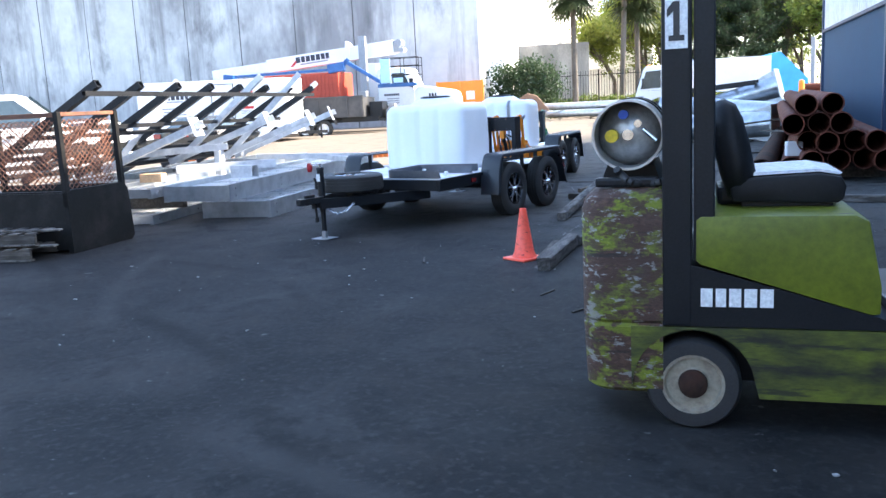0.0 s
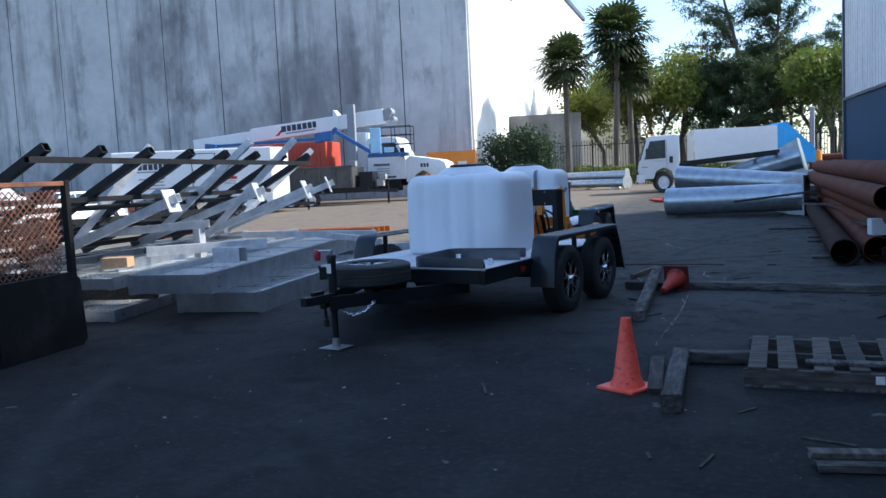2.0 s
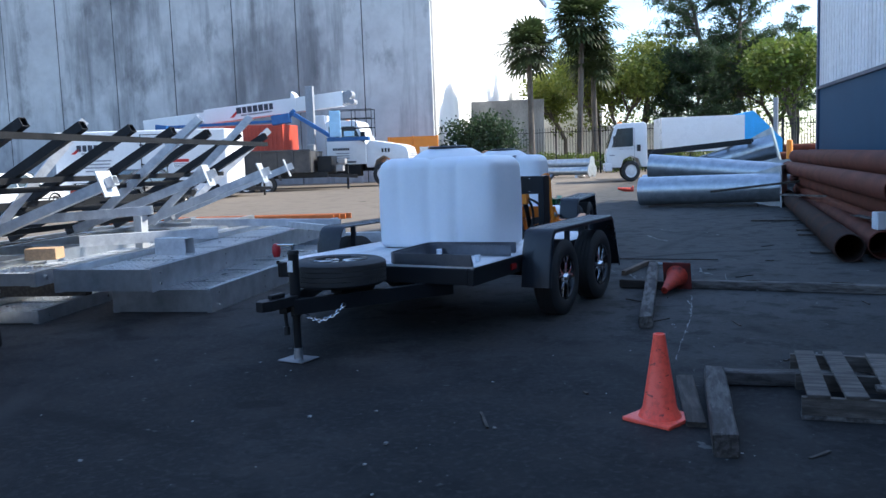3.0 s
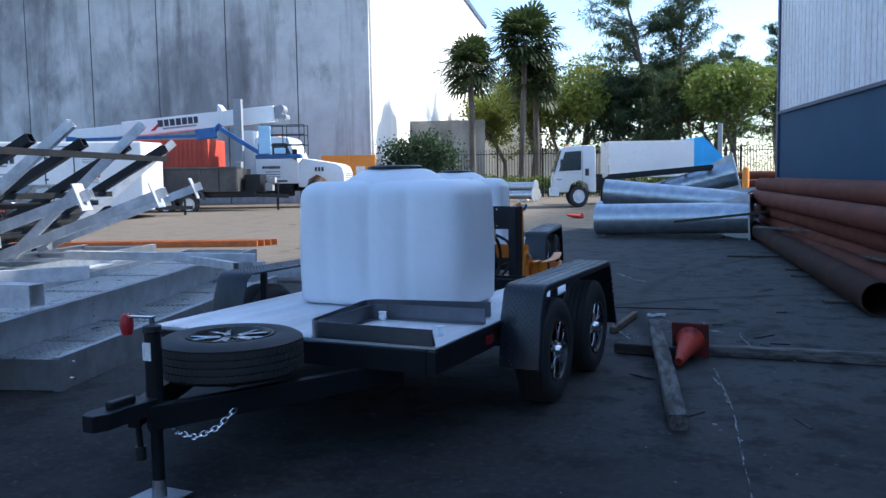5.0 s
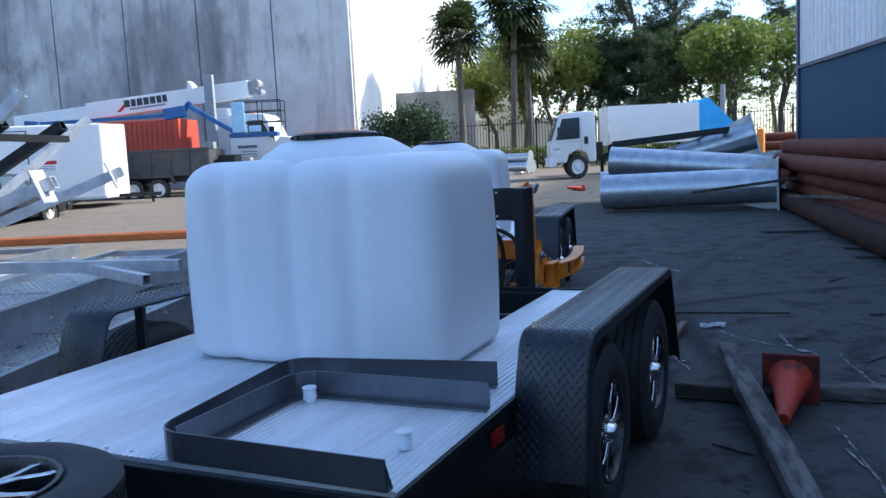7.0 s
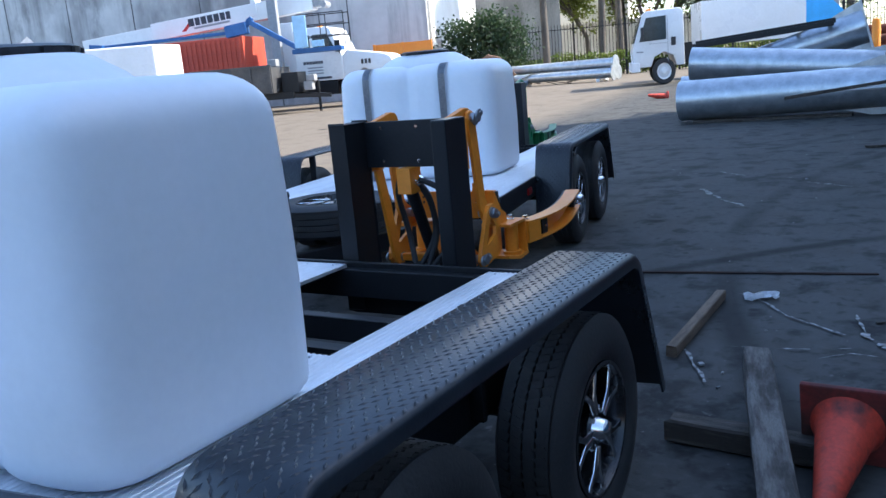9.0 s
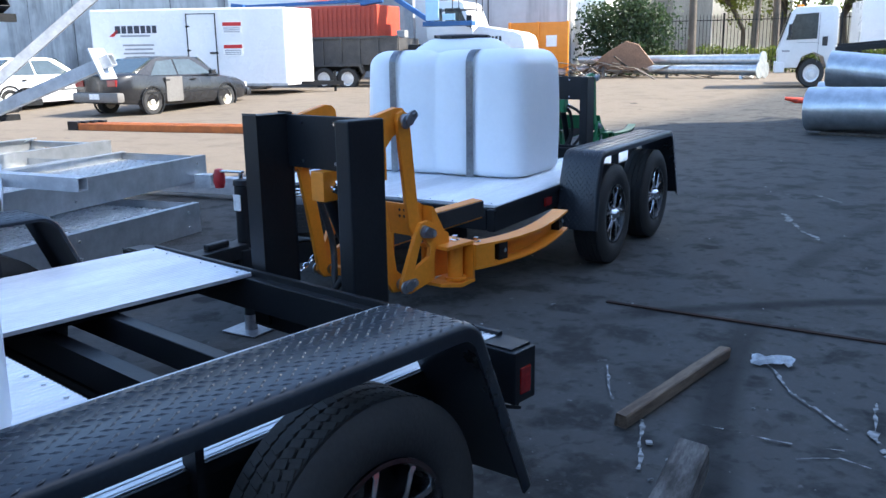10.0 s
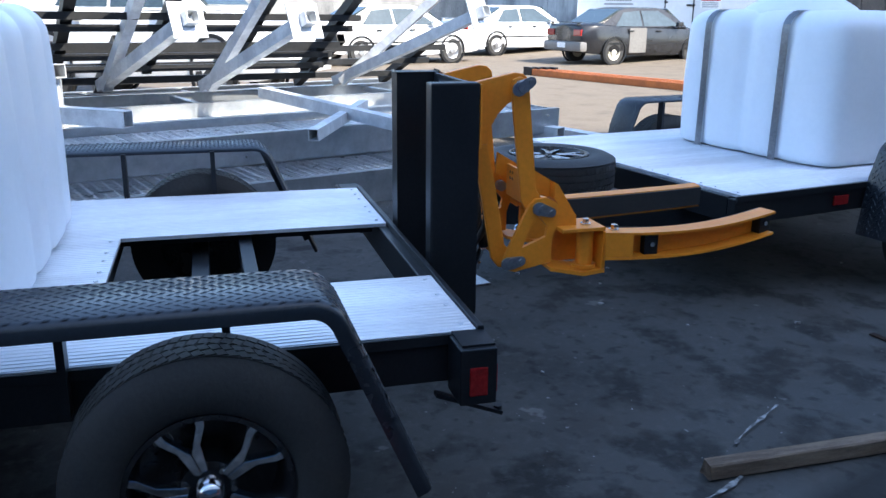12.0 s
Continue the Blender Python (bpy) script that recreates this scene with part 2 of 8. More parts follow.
DARKIN = mat("dark_pipe_coating", (0.028, 0.020, 0.017), 0.85, col2=(0.05, 0.028, 0.02), scale=3, fine=50, bump=0.2, spec=0.12)
layer(DARKIN, 2.0, 0.5, 0.62, (0.09, 0.035, 0.02), 0.6, (1, 1, 1), 4.0)
LABEL = mat("white_label", (0.75, 0.75, 0.74), 0.5, scale=20, fine=90, bump=0)
WHITEP = mat("white_vehicle_paint", (0.78, 0.79, 0.80), 0.28, col2=(0.72, 0.73, 0.73), scale=0.8, fine=12, bump=0.0, grain=0.025)
GLASS = mat("dark_window_glass", (0.03, 0.045, 0.05), 0.06, scale=2, fine=10, bump=0, spec=0.9)

YAW = 16.3
E1 = Vector((math.cos(radians(YAW)), math.sin(radians(YAW)), 0))
E2 = Vector((-math.sin(radians(YAW)), math.cos(radians(YAW)), 0))


def rise(x, y):
    """The yard lies flat and lifts a little towards the road."""
    s = 0.469 * -x + 0.883 * y
    t = min(1.0, max(0.0, (s - 28.0) / 8.5))
    return 0.3 * t * t * (3 - 2 * t)


def ground():
    bm = BM()
    def axis(lo, hi, fine_lo, fine_hi, step):
        v, out = fine_lo, []
        while v <= fine_hi:
            out.append(v)
            v += step
        g, k = step, fine_hi
        while k < hi:
            g *= 1.35
            k += g
            out.append(min(k, hi))
        g, k = step, fine_lo
        while k > lo:
            g *= 1.35
            k -= g
            out.insert(0, max(k, lo))
        return out
    xs, ys = axis(-3000, 3000, -44, 10, 0.5), axis(-3000, 3000, -8, 56, 0.5)
    grid = [[bm.verts.new((x, y, rise(x, y) + (0.006 * noise.noise((x * 0.5, y * 0.5, 0.3)) if abs(x) < 60 and abs(y) < 70 else 0))) for x in xs] for y in ys]
    for j in range(len(ys) - 1):
        for i in range(len(xs) - 1):
            bm.faces.new((grid[j][i], grid[j][i + 1], grid[j + 1][i + 1], grid[j + 1][i]))
    return solo("ground", bm, ASPHALT, "dark worn asphalt yard with tyre marks and dust, tinted paler where sunlit", "ground", kind="structure", smooth=60)


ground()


# worn asphalt: pale dust, dark oil spots, fine aggregate; sunlight painted beyond the shade
def asphalt_wear_and_sun():
    t = ASPHALT.node_tree
    n, l = t.nodes, t.links
    b = n["Principled BSDF"]
    old = b.inputs["Base Color"].links[0].from_socket
    co = n.new("ShaderNodeTexCoord")
    def blotch(scale, lo, hi, detail=6, w=0.0):
        q = n.new("ShaderNodeTexNoise")
        q.noise_dimensions = "4D"
        q.inputs["W"].default_value = w
        q.inputs["Scale"].default_value, q.inputs["Detail"].default_value = scale, detail
        l.new(co.outputs["Object"], q.inputs["Vector"])
        r = n.new("ShaderNodeMapRange")
        r.inputs[1].default_value, r.inputs[2].default_value = lo, hi
        l.new(q.outputs[0], r.inputs[0])
        return r.outputs[0]
    def over(base, fac, col, amount):
        mu = n.new("ShaderNodeMath")
        mu.operation = "MULTIPLY"
        mu.inputs[1].default_value = amount
        l.new(fac, mu.inputs[0])
        mx = n.new("ShaderNodeMix")
        mx.data_type = "RGBA"
        l.new(mu.outputs[0], mx.inputs[0])
        l.new(base, mx.inputs[6])
        mx.inputs[7].default_value = (*col, 1)
        return mx.outputs[2]
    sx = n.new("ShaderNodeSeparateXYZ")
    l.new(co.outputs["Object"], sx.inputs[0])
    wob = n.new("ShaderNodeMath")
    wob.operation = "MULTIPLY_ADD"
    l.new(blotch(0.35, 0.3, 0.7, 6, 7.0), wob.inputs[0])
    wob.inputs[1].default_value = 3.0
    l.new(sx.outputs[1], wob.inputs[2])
    # grows paler grey towards higher y, with a noisy edge
    paler_part = n.new("ShaderNodeMapRange")
    paler_part.inputs[1].default_value, paler_part.inputs[2].default_value = 8.0, 14.5
    l.new(wob.outputs[0], paler_part.inputs[0])
    # sunlit ground painted as a pale warm tint past the shed's shadow
    sunlit_tint = n.new("ShaderNodeMapRange")
    sunlit_tint.inputs[1].default_value, sunlit_tint.inputs[2].default_value = -11.2, -12.6
    l.new(sx.outputs[0], sunlit_tint.inputs[0])
    base = over(old, paler_part.outputs[0], (0.086, 0.086, 0.082), 0.8)
    c = over(base, blotch(1.1, 0.56, 0.75, 8, 1.0), (0.022, 0.021, 0.021), 0.8)
    c = over(c, blotch(0.8, 0.50, 0.66, 10, 2.0), (0.085, 0.083, 0.079), 0.45)
    c = over(c, blotch(4.5, 0.52, 0.62, 10, 9.0), (0.008, 0.008, 0.008), 0.65)
    c = over(c, blotch(3.0, 0.56, 0.72, 12, 12.0), (0.10, 0.095, 0.088), 0.14)
    c = over(c, blotch(24.0, 0.52, 0.66, 8, 15.0), (0.10, 0.098, 0.094), 0.34)
    c = over(c, blotch(14.0, 0.56, 0.66, 8, 17.0), (0.008, 0.008, 0.008), 0.5)
    c = over(c, blotch(9.0, 0.67, 0.72, 3, 3.0), (0.012, 0.012, 0.012), 0.7)
    c = over(c, blotch(38.0, 0.70, 0.74, 2, 4.0), (0.30, 0.30, 0.29), 0.6)
    c = over(c, sunlit_tint.outputs[0], (0.18, 0.150, 0.116), 0.9)
    c = over(c, blotch(2.2, 0.50, 0.66, 10, 21.0), (0.055, 0.047, 0.040), 0.32)
    c = over(c, blotch(12.0, 0.54, 0.66, 8, 23.0), (0.06, 0.052, 0.045), 0.28)
    # darkens towards low y, along the same noisy edge
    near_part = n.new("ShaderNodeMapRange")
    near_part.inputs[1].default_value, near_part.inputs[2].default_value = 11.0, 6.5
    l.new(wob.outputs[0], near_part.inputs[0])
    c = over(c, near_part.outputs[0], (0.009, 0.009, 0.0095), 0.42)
    # curved tyre marks: thin worn rings broken up by noise
    flat = n.new("ShaderNodeVectorMath")
    flat.operation = "MULTIPLY"
    flat.inputs[1].default_value = (1, 1, 0)
    l.new(co.outputs["Object"], flat.inputs[0])
    for cx, cy, R, wide, w, col, amount in ((-6.5, -2.5, 6.4, 0.11, 31.0, (0.007, 0.007, 0.007), 0.75), (-6.5, -2.5, 7.9, 0.11, 33.0, (0.007, 0.007, 0.007), 0.7), (-1.0, 9.5, 5.9, 0.10, 35.0, (0.006, 0.006, 0.006), 0.7), (-1.0, 9.5, 7.3, 0.12, 37.0, (0.045, 0.044, 0.042), 0.5),
                                            (-9.5, 0.5, 4.6, 0.10, 39.0, (0.007, 0.007, 0.007), 0.7), (-2.2, 3.8, 2.6, 0.09, 41.0, (0.05, 0.048, 0.045), 0.4), (4.0, 15.0, 9.4, 0.12, 43.0, (0.010, 0.010, 0.010), 0.7), (4.0, 15.0, 10.9, 0.12, 45.0, (0.010, 0.010, 0.010), 0.6)):
        dist = n.new("ShaderNodeVectorMath")
        dist.operation = "DISTANCE"
        dist.inputs[1].default_value = (cx, cy, 0)
        l.new(flat.outputs[0], dist.inputs[0])
        off = n.new("ShaderNodeMath")
        off.operation = "SUBTRACT"
        off.inputs[1].default_value = R
        l.new(dist.outputs["Value"], off.inputs[0])
        ab = n.new("ShaderNodeMath")
        ab.operation = "ABSOLUTE"
        l.new(off.outputs[0], ab.inputs[0])
        band = n.new("ShaderNodeMapRange")
        band.inputs[1].default_value, band.inputs[2].default_value = wide, wide * 0.3
        l.new(ab.outputs[0], band.inputs[0])
        broken = n.new("ShaderNodeMath")
        broken.operation = "MULTIPLY"
        l.new(band.outputs[0], broken.inputs[0]), l.new(blotch(0.55, 0.46, 0.62, 9, w), broken.inputs[1])
        c = over(c, broken.outputs[0], col, amount)
    c = over(c, blotch(1.7, 0.68, 0.71, 4, 51.0), (0.006, 0.006, 0.006), 0.75)
    c = over(c, blotch(6.5, 0.70, 0.73, 9, 53.0), (0.20, 0.195, 0.185), 0.5)
    l.new(c, b.inputs["Base Color"])


asphalt_wear_and_sun()


# ---- buildings ----
def right_building():
    """A shed beside the yard: blue block wall below, ribbed white siding above, roofline rising from its far corner.
    The roofline is out of view and shaped to place the yard's shadow edge.
    """
    C = Vector((-4.52, 29.3, 0))
    m = Matrix.Identity(4)
    for i, c in enumerate((E1, E2, Vector((0, 0, 1)))):
        m[0][i], m[1][i], m[2][i] = c
    m.translation = C
    b = new("wall_east")
    b.matrix_basis = m
    tagged(b, "long shed with blue block base and white ribbed siding", "building", kind="structure")
    L = 36.0
    base = 3.05
    bm = BM()
    box(bm, 0, 0.3, -L, 0, -0.1, base)
    part("block_wall", bm, BLUEWALL, b, "dark blue painted block wall")
    # unseen eave height, chosen for where its shadow edge falls on the yard
    def top(u):
        return 7.0 + 0.49 * min(u, 7.5)
    bm = BM()
    y = 0.0
    step = 0.3
    while y < L:
        prism(bm, [(-y, base), (-y, top(y)), (-(y + step * 0.8), top(y + step * 0.8)), (-(y + step * 0.8), base)], -0.016, 0.18, "x")
        prism(bm, [(-(y + step * 0.8), base), (-(y + step * 0.8), top(y + step * 0.8)), (-(y + step), top(y + step)), (-(y + step), base)], -0.005, 0.18, "x")
        y += step
    part("siding", bm, SIDING, b, "white ribbed metal siding")
    bm = BM()
    box(bm, -0.07, 0.34, -0.06, 0.10, -0.1, 7.05)
    part("corner_trim", bm, BLUETRIM, b, "dark blue corner trim")
    bm = BM()
    box(bm, -0.07, 0.0, -L, -0.06, base - 0.03, base + 0.05)
    part("drip_rail", bm, BLUETRIM, b)
    for yy in (-9.5, -19.0, -28.5):
        bm = BM()
        box(bm, -0.10, 0.0, yy - 0.09, yy + 0.09, -0.1, top(-yy) - 0.1)
        part("post", bm, BLUETRIM, b, "dark blue wall post")
    bm = BM()
    box(bm, 0.3, 26, 0, 0.3, -0.1, 7.0)
    part("end_wall", bm, SIDING, b)
    bm = BM()
    prism(bm, [(0.0, 7.0), (-7.5, top(7.5)), (-L, top(L)), (-L, top(L) + 0.15), (-7.5, top(7.5) + 0.15), (0.0, 7.15)], -0.12, 26, "x")
    part("roof", bm, SIDING, b)
    return b


right_building()

BY = 14.0
B1 = Vector((math.cos(radians(BY)), math.sin(radians(BY)), 0))
B2 = Vector((-math.sin(radians(BY)), math.cos(radians(BY)), 0))


def frame_at(x, y, z, yaw):
    return pose(x, y, z, 0, 0, yaw)


SEAL = mat("dark_joint_sealant", (0.045, 0.045, 0.048), 0.8, col2=(0.09, 0.09, 0.09), scale=0.6, fine=20, bump=0.05)


def big_warehouse():
    """Tall tilt-up concrete warehouse, panel by panel."""
    b = new("wall_north")
    b.matrix_basis = frame_at(-24.0, 41.4, 0.2, BY)
    tagged(b, "tall stained concrete tilt-up warehouse wall", "building", kind="structure")
    H = 16.4
    w = 3.78
    bm = BM()
    box(bm, -w + 0.03, -0.03, 0, 0.25, -0.4, H, 0.02)
    p0 = part("panel", bm, CONCRETE, b, at=pose(0, 0, 0))
    for i in range(1, 17):
        again(p0, b, pose(-w * i, 0.012 * (i % 2), 0))
    bm = BM()
    box(bm, -17 * w, 0, 0.2, 0.5, -0.4, H - 0.1)
    part("backing", bm, CONCRETE2, b)
    bm = BM()
    box(bm, -0.035, 0.035, 0.03, 0.19, -0.4, H - 0.02)
    j0 = part("joint_seal", bm, SEAL, b, "dark joint sealant", at=pose(-w, 0, 0))
    for i in range(2, 17):
        again(j0, b, pose(-w * i, 0, 0))
    bm = BM()
    for i in range(4):
        box(bm, -0.25, 0.0, 0.26 + 11.3 * i, 0.26 + 11.3 * (i + 1) - 0.03, -0.4, H, 0.012)
    part("side_wall", bm, STUCCO, b, "sunlit white side wall")
    bm = BM()
    box(bm, -17 * w, 0.2, -0.1, 46, H, H + 0.35)
    part("roof", bm, BLUETRIM, b)
    bm = BM()
    box(bm, 0.0, 0.35, 9.0, 9.2, H - 4.2, H - 4.05)
    rod(bm, (0.3, 9.1, H - 4.15), (0.55, 9.1, H - 4.4), 0.12, 0.2)
    part("wall_lamp", bm, LID, b)
    return b


big_warehouse()


def closing_walls():
    """Plain walls behind and to the side that close the yard."""
    bm = BM()
    box(bm, -46, 12, -17.3, -17, -0.1, 6)
    solo("wall_south", bm, CONCRETE2, "plain grey wall closing the yard behind", "wall", kind="structure")
    bm = BM()
    box(bm, -60.3, -60, -17, 30, -0.1, 5)
    solo("wall_west", bm, CONCRETE2, "plain grey wall closing the yard beyond the cars", "wall", kind="structure")


closing_walls()


# ---- trailers ----
def tyre(parent, name, m, r=0.352, w=0.215, rim=0.21, lugs=80):
    bm = BM()
    h = w / 2
    prof = [(rim, -h * 0.82), (rim + 0.02, -h * 0.95), (rim + (r - rim) * 0.45, -h), (r - 0.035, -h * 0.93), (r - 0.010, -h * 0.78)]
    for k in range(4):
        a = -h * 0.72 + k * h * 0.36 * 1.0
        prof += [(r, a), (r, a + h * 0.30), (r - 0.009, a + h * 0.31), (r - 0.009, a + h * 0.355)]
    prof += [(r, h * 0.73), (r - 0.010, h * 0.80), (r - 0.035, h * 0.93), (rim + (r - rim) * 0.45, h), (rim + 0.02, h * 0.95), (rim, h * 0.82)]
    lathe(bm, prof, 64, None, True)
    t = part(name, bm, RUBBER, parent, "black rubber tyre", smooth=35, at=m)
    bm = BM()
    for i in range(lugs):
        mm = Matrix.Rotation(2 * math.pi * i / lugs, 4, "Z")
        for z in (-0.57, -0.21, 0.15, 0.51):
            c = z * h
            box(bm, r - 0.004, r + 0.0012, -0.011, 0.0115, c - h * 0.145, c + h * 0.145, 0, mm @ Matrix.Rotation(0.35 * (1 if z > 0 else -1), 4, "X"))
    tr = part("tread", bm, RUBBER, t)
    tagged(tr, kind="stuff")
    return t


def alloy(parent, m, r=0.212, w=0.19, cap=True):
    """A black eight-spoke alloy rim with machined split spokes."""
    bm = BM()
    h = w / 2
    lathe(bm, [(r, -h), (r, h), (r - 0.012, h), (r - 0.02, h - 0.02), (r - 0.035, -h * 0.2), (0.03, -h * 0.35), (0.03, -h), (r - 0.03, -h)], 48, None, True)
    rim = part("rim", bm, RIMBLK, parent, "gloss black alloy rim", smooth=35, at=m)
    bm = BM()
    def spoke(bm2):
        for s in (-1, 1):
            prism(bm2, [(0.050, s * 0.017), (0.050, s * 0.0005), (0.104, s * 0.0006), (r - 0.035, s * 0.036), (r - 0.012, s * 0.040), (r - 0.012, s * 0.062), (r - 0.040, s * 0.055), (0.118, s * 0.028)], h - 0.036, h - 0.010, "z")
    spoke(bm)
    s0 = part("spoke", bm, CHROME, rim, "machined split spoke", at=pose(0, 0, 0), bevel=0.003)
    for i in range(1, 5):
        again(s0, rim, pose(0, 0, 0, 0, 0, 72 * i))
    bm = BM()
    lathe(bm, [(0.03, h - 0.09), (0.068, h - 0.09), (0.068, h - 0.024), (0.03, h - 0.024)], 24, None, True)
    part("hub", bm, RIMBLK, rim, smooth=35)
    if cap:
        bm = BM()
        lathe(bm, [(0.0, h + 0.02), (0.020, h + 0.018), (0.030, h + 0.008), (0.034, h - 0.03), (0.04, h - 0.04), (0.04, h - 0.08)], 24)
        part("hub_cap", bm, CHROME, rim, "chrome hub cap", smooth=40)
    bm = BM()
    for i in range(6):
        a = 2 * math.pi * (i + 0.5) / 6
        rod(bm, (0.054 * math.cos(a), 0.054 * math.sin(a), h - 0.07), (0.054 * math.cos(a), 0.054 * math.sin(a), h - 0.012), 0.008, n=6)
    tagged(part("lug_nuts", bm, CHROME, rim), kind="stuff")
    return rim


def wheel(parent, x, y, z, side):
    """A trailer wheel; side 1 faces +x."""
    m = pose(x, y, z, 0, 90 * side, 0)
    t = tyre(parent, "wheel", m, 0.33, 0.21, 0.195)
    alloy(t, pose(0, 0, 0, 0, 0, 25 * y), 0.197)
    return t


def fender(parent, side, W):
    """A bent tread-plate mudguard over both wheels: y from 0.85 to 2.7, with rounded lips and raised lozenges."""
    x0, x1 = W / 2 + 0.002, W / 2 + 0.262
    line = [(0.86, 0.30), (0.90, 0.60)] + arcpts(1.03, 0.69, 0.09, 170, 92, 5) + arcpts(2.48, 0.69, 0.09, 88, 24, 5) + [(2.76, 0.27)]
    t = 0.008
    bm = BM()
    def off(k):
        a, b = Vector(line[max(k - 1, 0)]), Vector(line[min(k + 1, len(line) - 1)])
        d = (b - a).normalized()
        return Vector((d.y, -d.x))
    n = len(line)
    prof = [(x0, -0.012), (x0, 0.0), (x0 + 0.012, t), (x1 - 0.02, t), (x1 - 0.006, t * 0.4), (x1, -0.008), (x1, -0.035), (x1 - t, -0.035), (x1 - t, -0.012), (x1 - 0.022, 0.0)]
    rings = []
    for k in range(n):
        o = -off(k)
        rings.append([bm.verts.new((side * px, line[k][0] + o.x * d, line[k][1] + o.y * d)) for px, d in prof])
    for k in range(n - 1):
        for j in range(len(prof)):
            jj = (j + 1) % len(prof)
            bm.faces.new((rings[k][j], rings[k][jj], rings[k + 1][jj], rings[k + 1][j]))
    bm.faces.new(rings[0])
    bm.faces.new(rings[-1])
    f = part("fender", bm, BLACKPL, parent, "black tread-plate mudguard", smooth=50)
    # raised lozenges
    bm = BM()
    lens = [0.0]
    for k in range(1, n):
        lens.append(lens[-1] + (Vector(line[k]) - Vector(line[k - 1])).length)
    def on(s):
        for k in range(1, n):
            if s <= lens[k]:
                u = (s - lens[k - 1]) / max(1e-6, lens[k] - lens[k - 1])
                p = Vector(line[k - 1]).lerp(Vector(line[k]), u)
                d = (Vector(line[k]) - Vector(line[k - 1])).normalized()
                return p, d
        return Vector(line[-1]), (Vector(line[-1]) - Vector(line[-2])).normalized()
    pitch = 0.03
    i = 0
    s = 0.02
    while s < lens[-1] - 0.02:
        p, d = on(s)
        nn = Vector((-d.y, d.x))
        if nn.y < 0 and abs(d.x) > 0.3:
            nn = -nn
        j = 0
        xx = x0 + 0.02 + (pitch / 2 if i % 2 else 0)
        while xx < x1 - 0.012:
            ax = Vector((0.5, 0.866)) if (i + j) % 2 else Vector((0.5, -0.866))
            def place(a, b, hgt):
                q = p + d * (b) + nn * (t + hgt)
                return bm.verts.new((side * (xx + a), q.x, q.y))
            lng, sh = 0.0125, 0.0042
            v = [place(ax.x * lng, ax.y * lng, 0), place(-ax.y * sh, ax.x * sh, 0), place(-ax.x * lng, -ax.y * lng, 0), place(ax.y * sh, -ax.x * sh, 0), place(0, 0, 0.0028)]
            for q in range(4):
                bm.faces.new((v[q], v[(q + 1) % 4], v[4]))
            xx += pitch
            j += 1
        s += pitch * 0.62
        i += 1
    tr = part("tread_pattern", bm, BLACKPL, f)
    tagged(tr, kind="stuff")
    for yy in (1.16, 1.92, 2.30):
        bm = BM()
        bar(bm, (side * (W / 2 + 0.012), yy, 0.46), (side * (W / 2 + 0.012), yy, 0.775), 0.02, 0.05)
        part("fender_bracket", bm, BLACKST, parent)
    return f


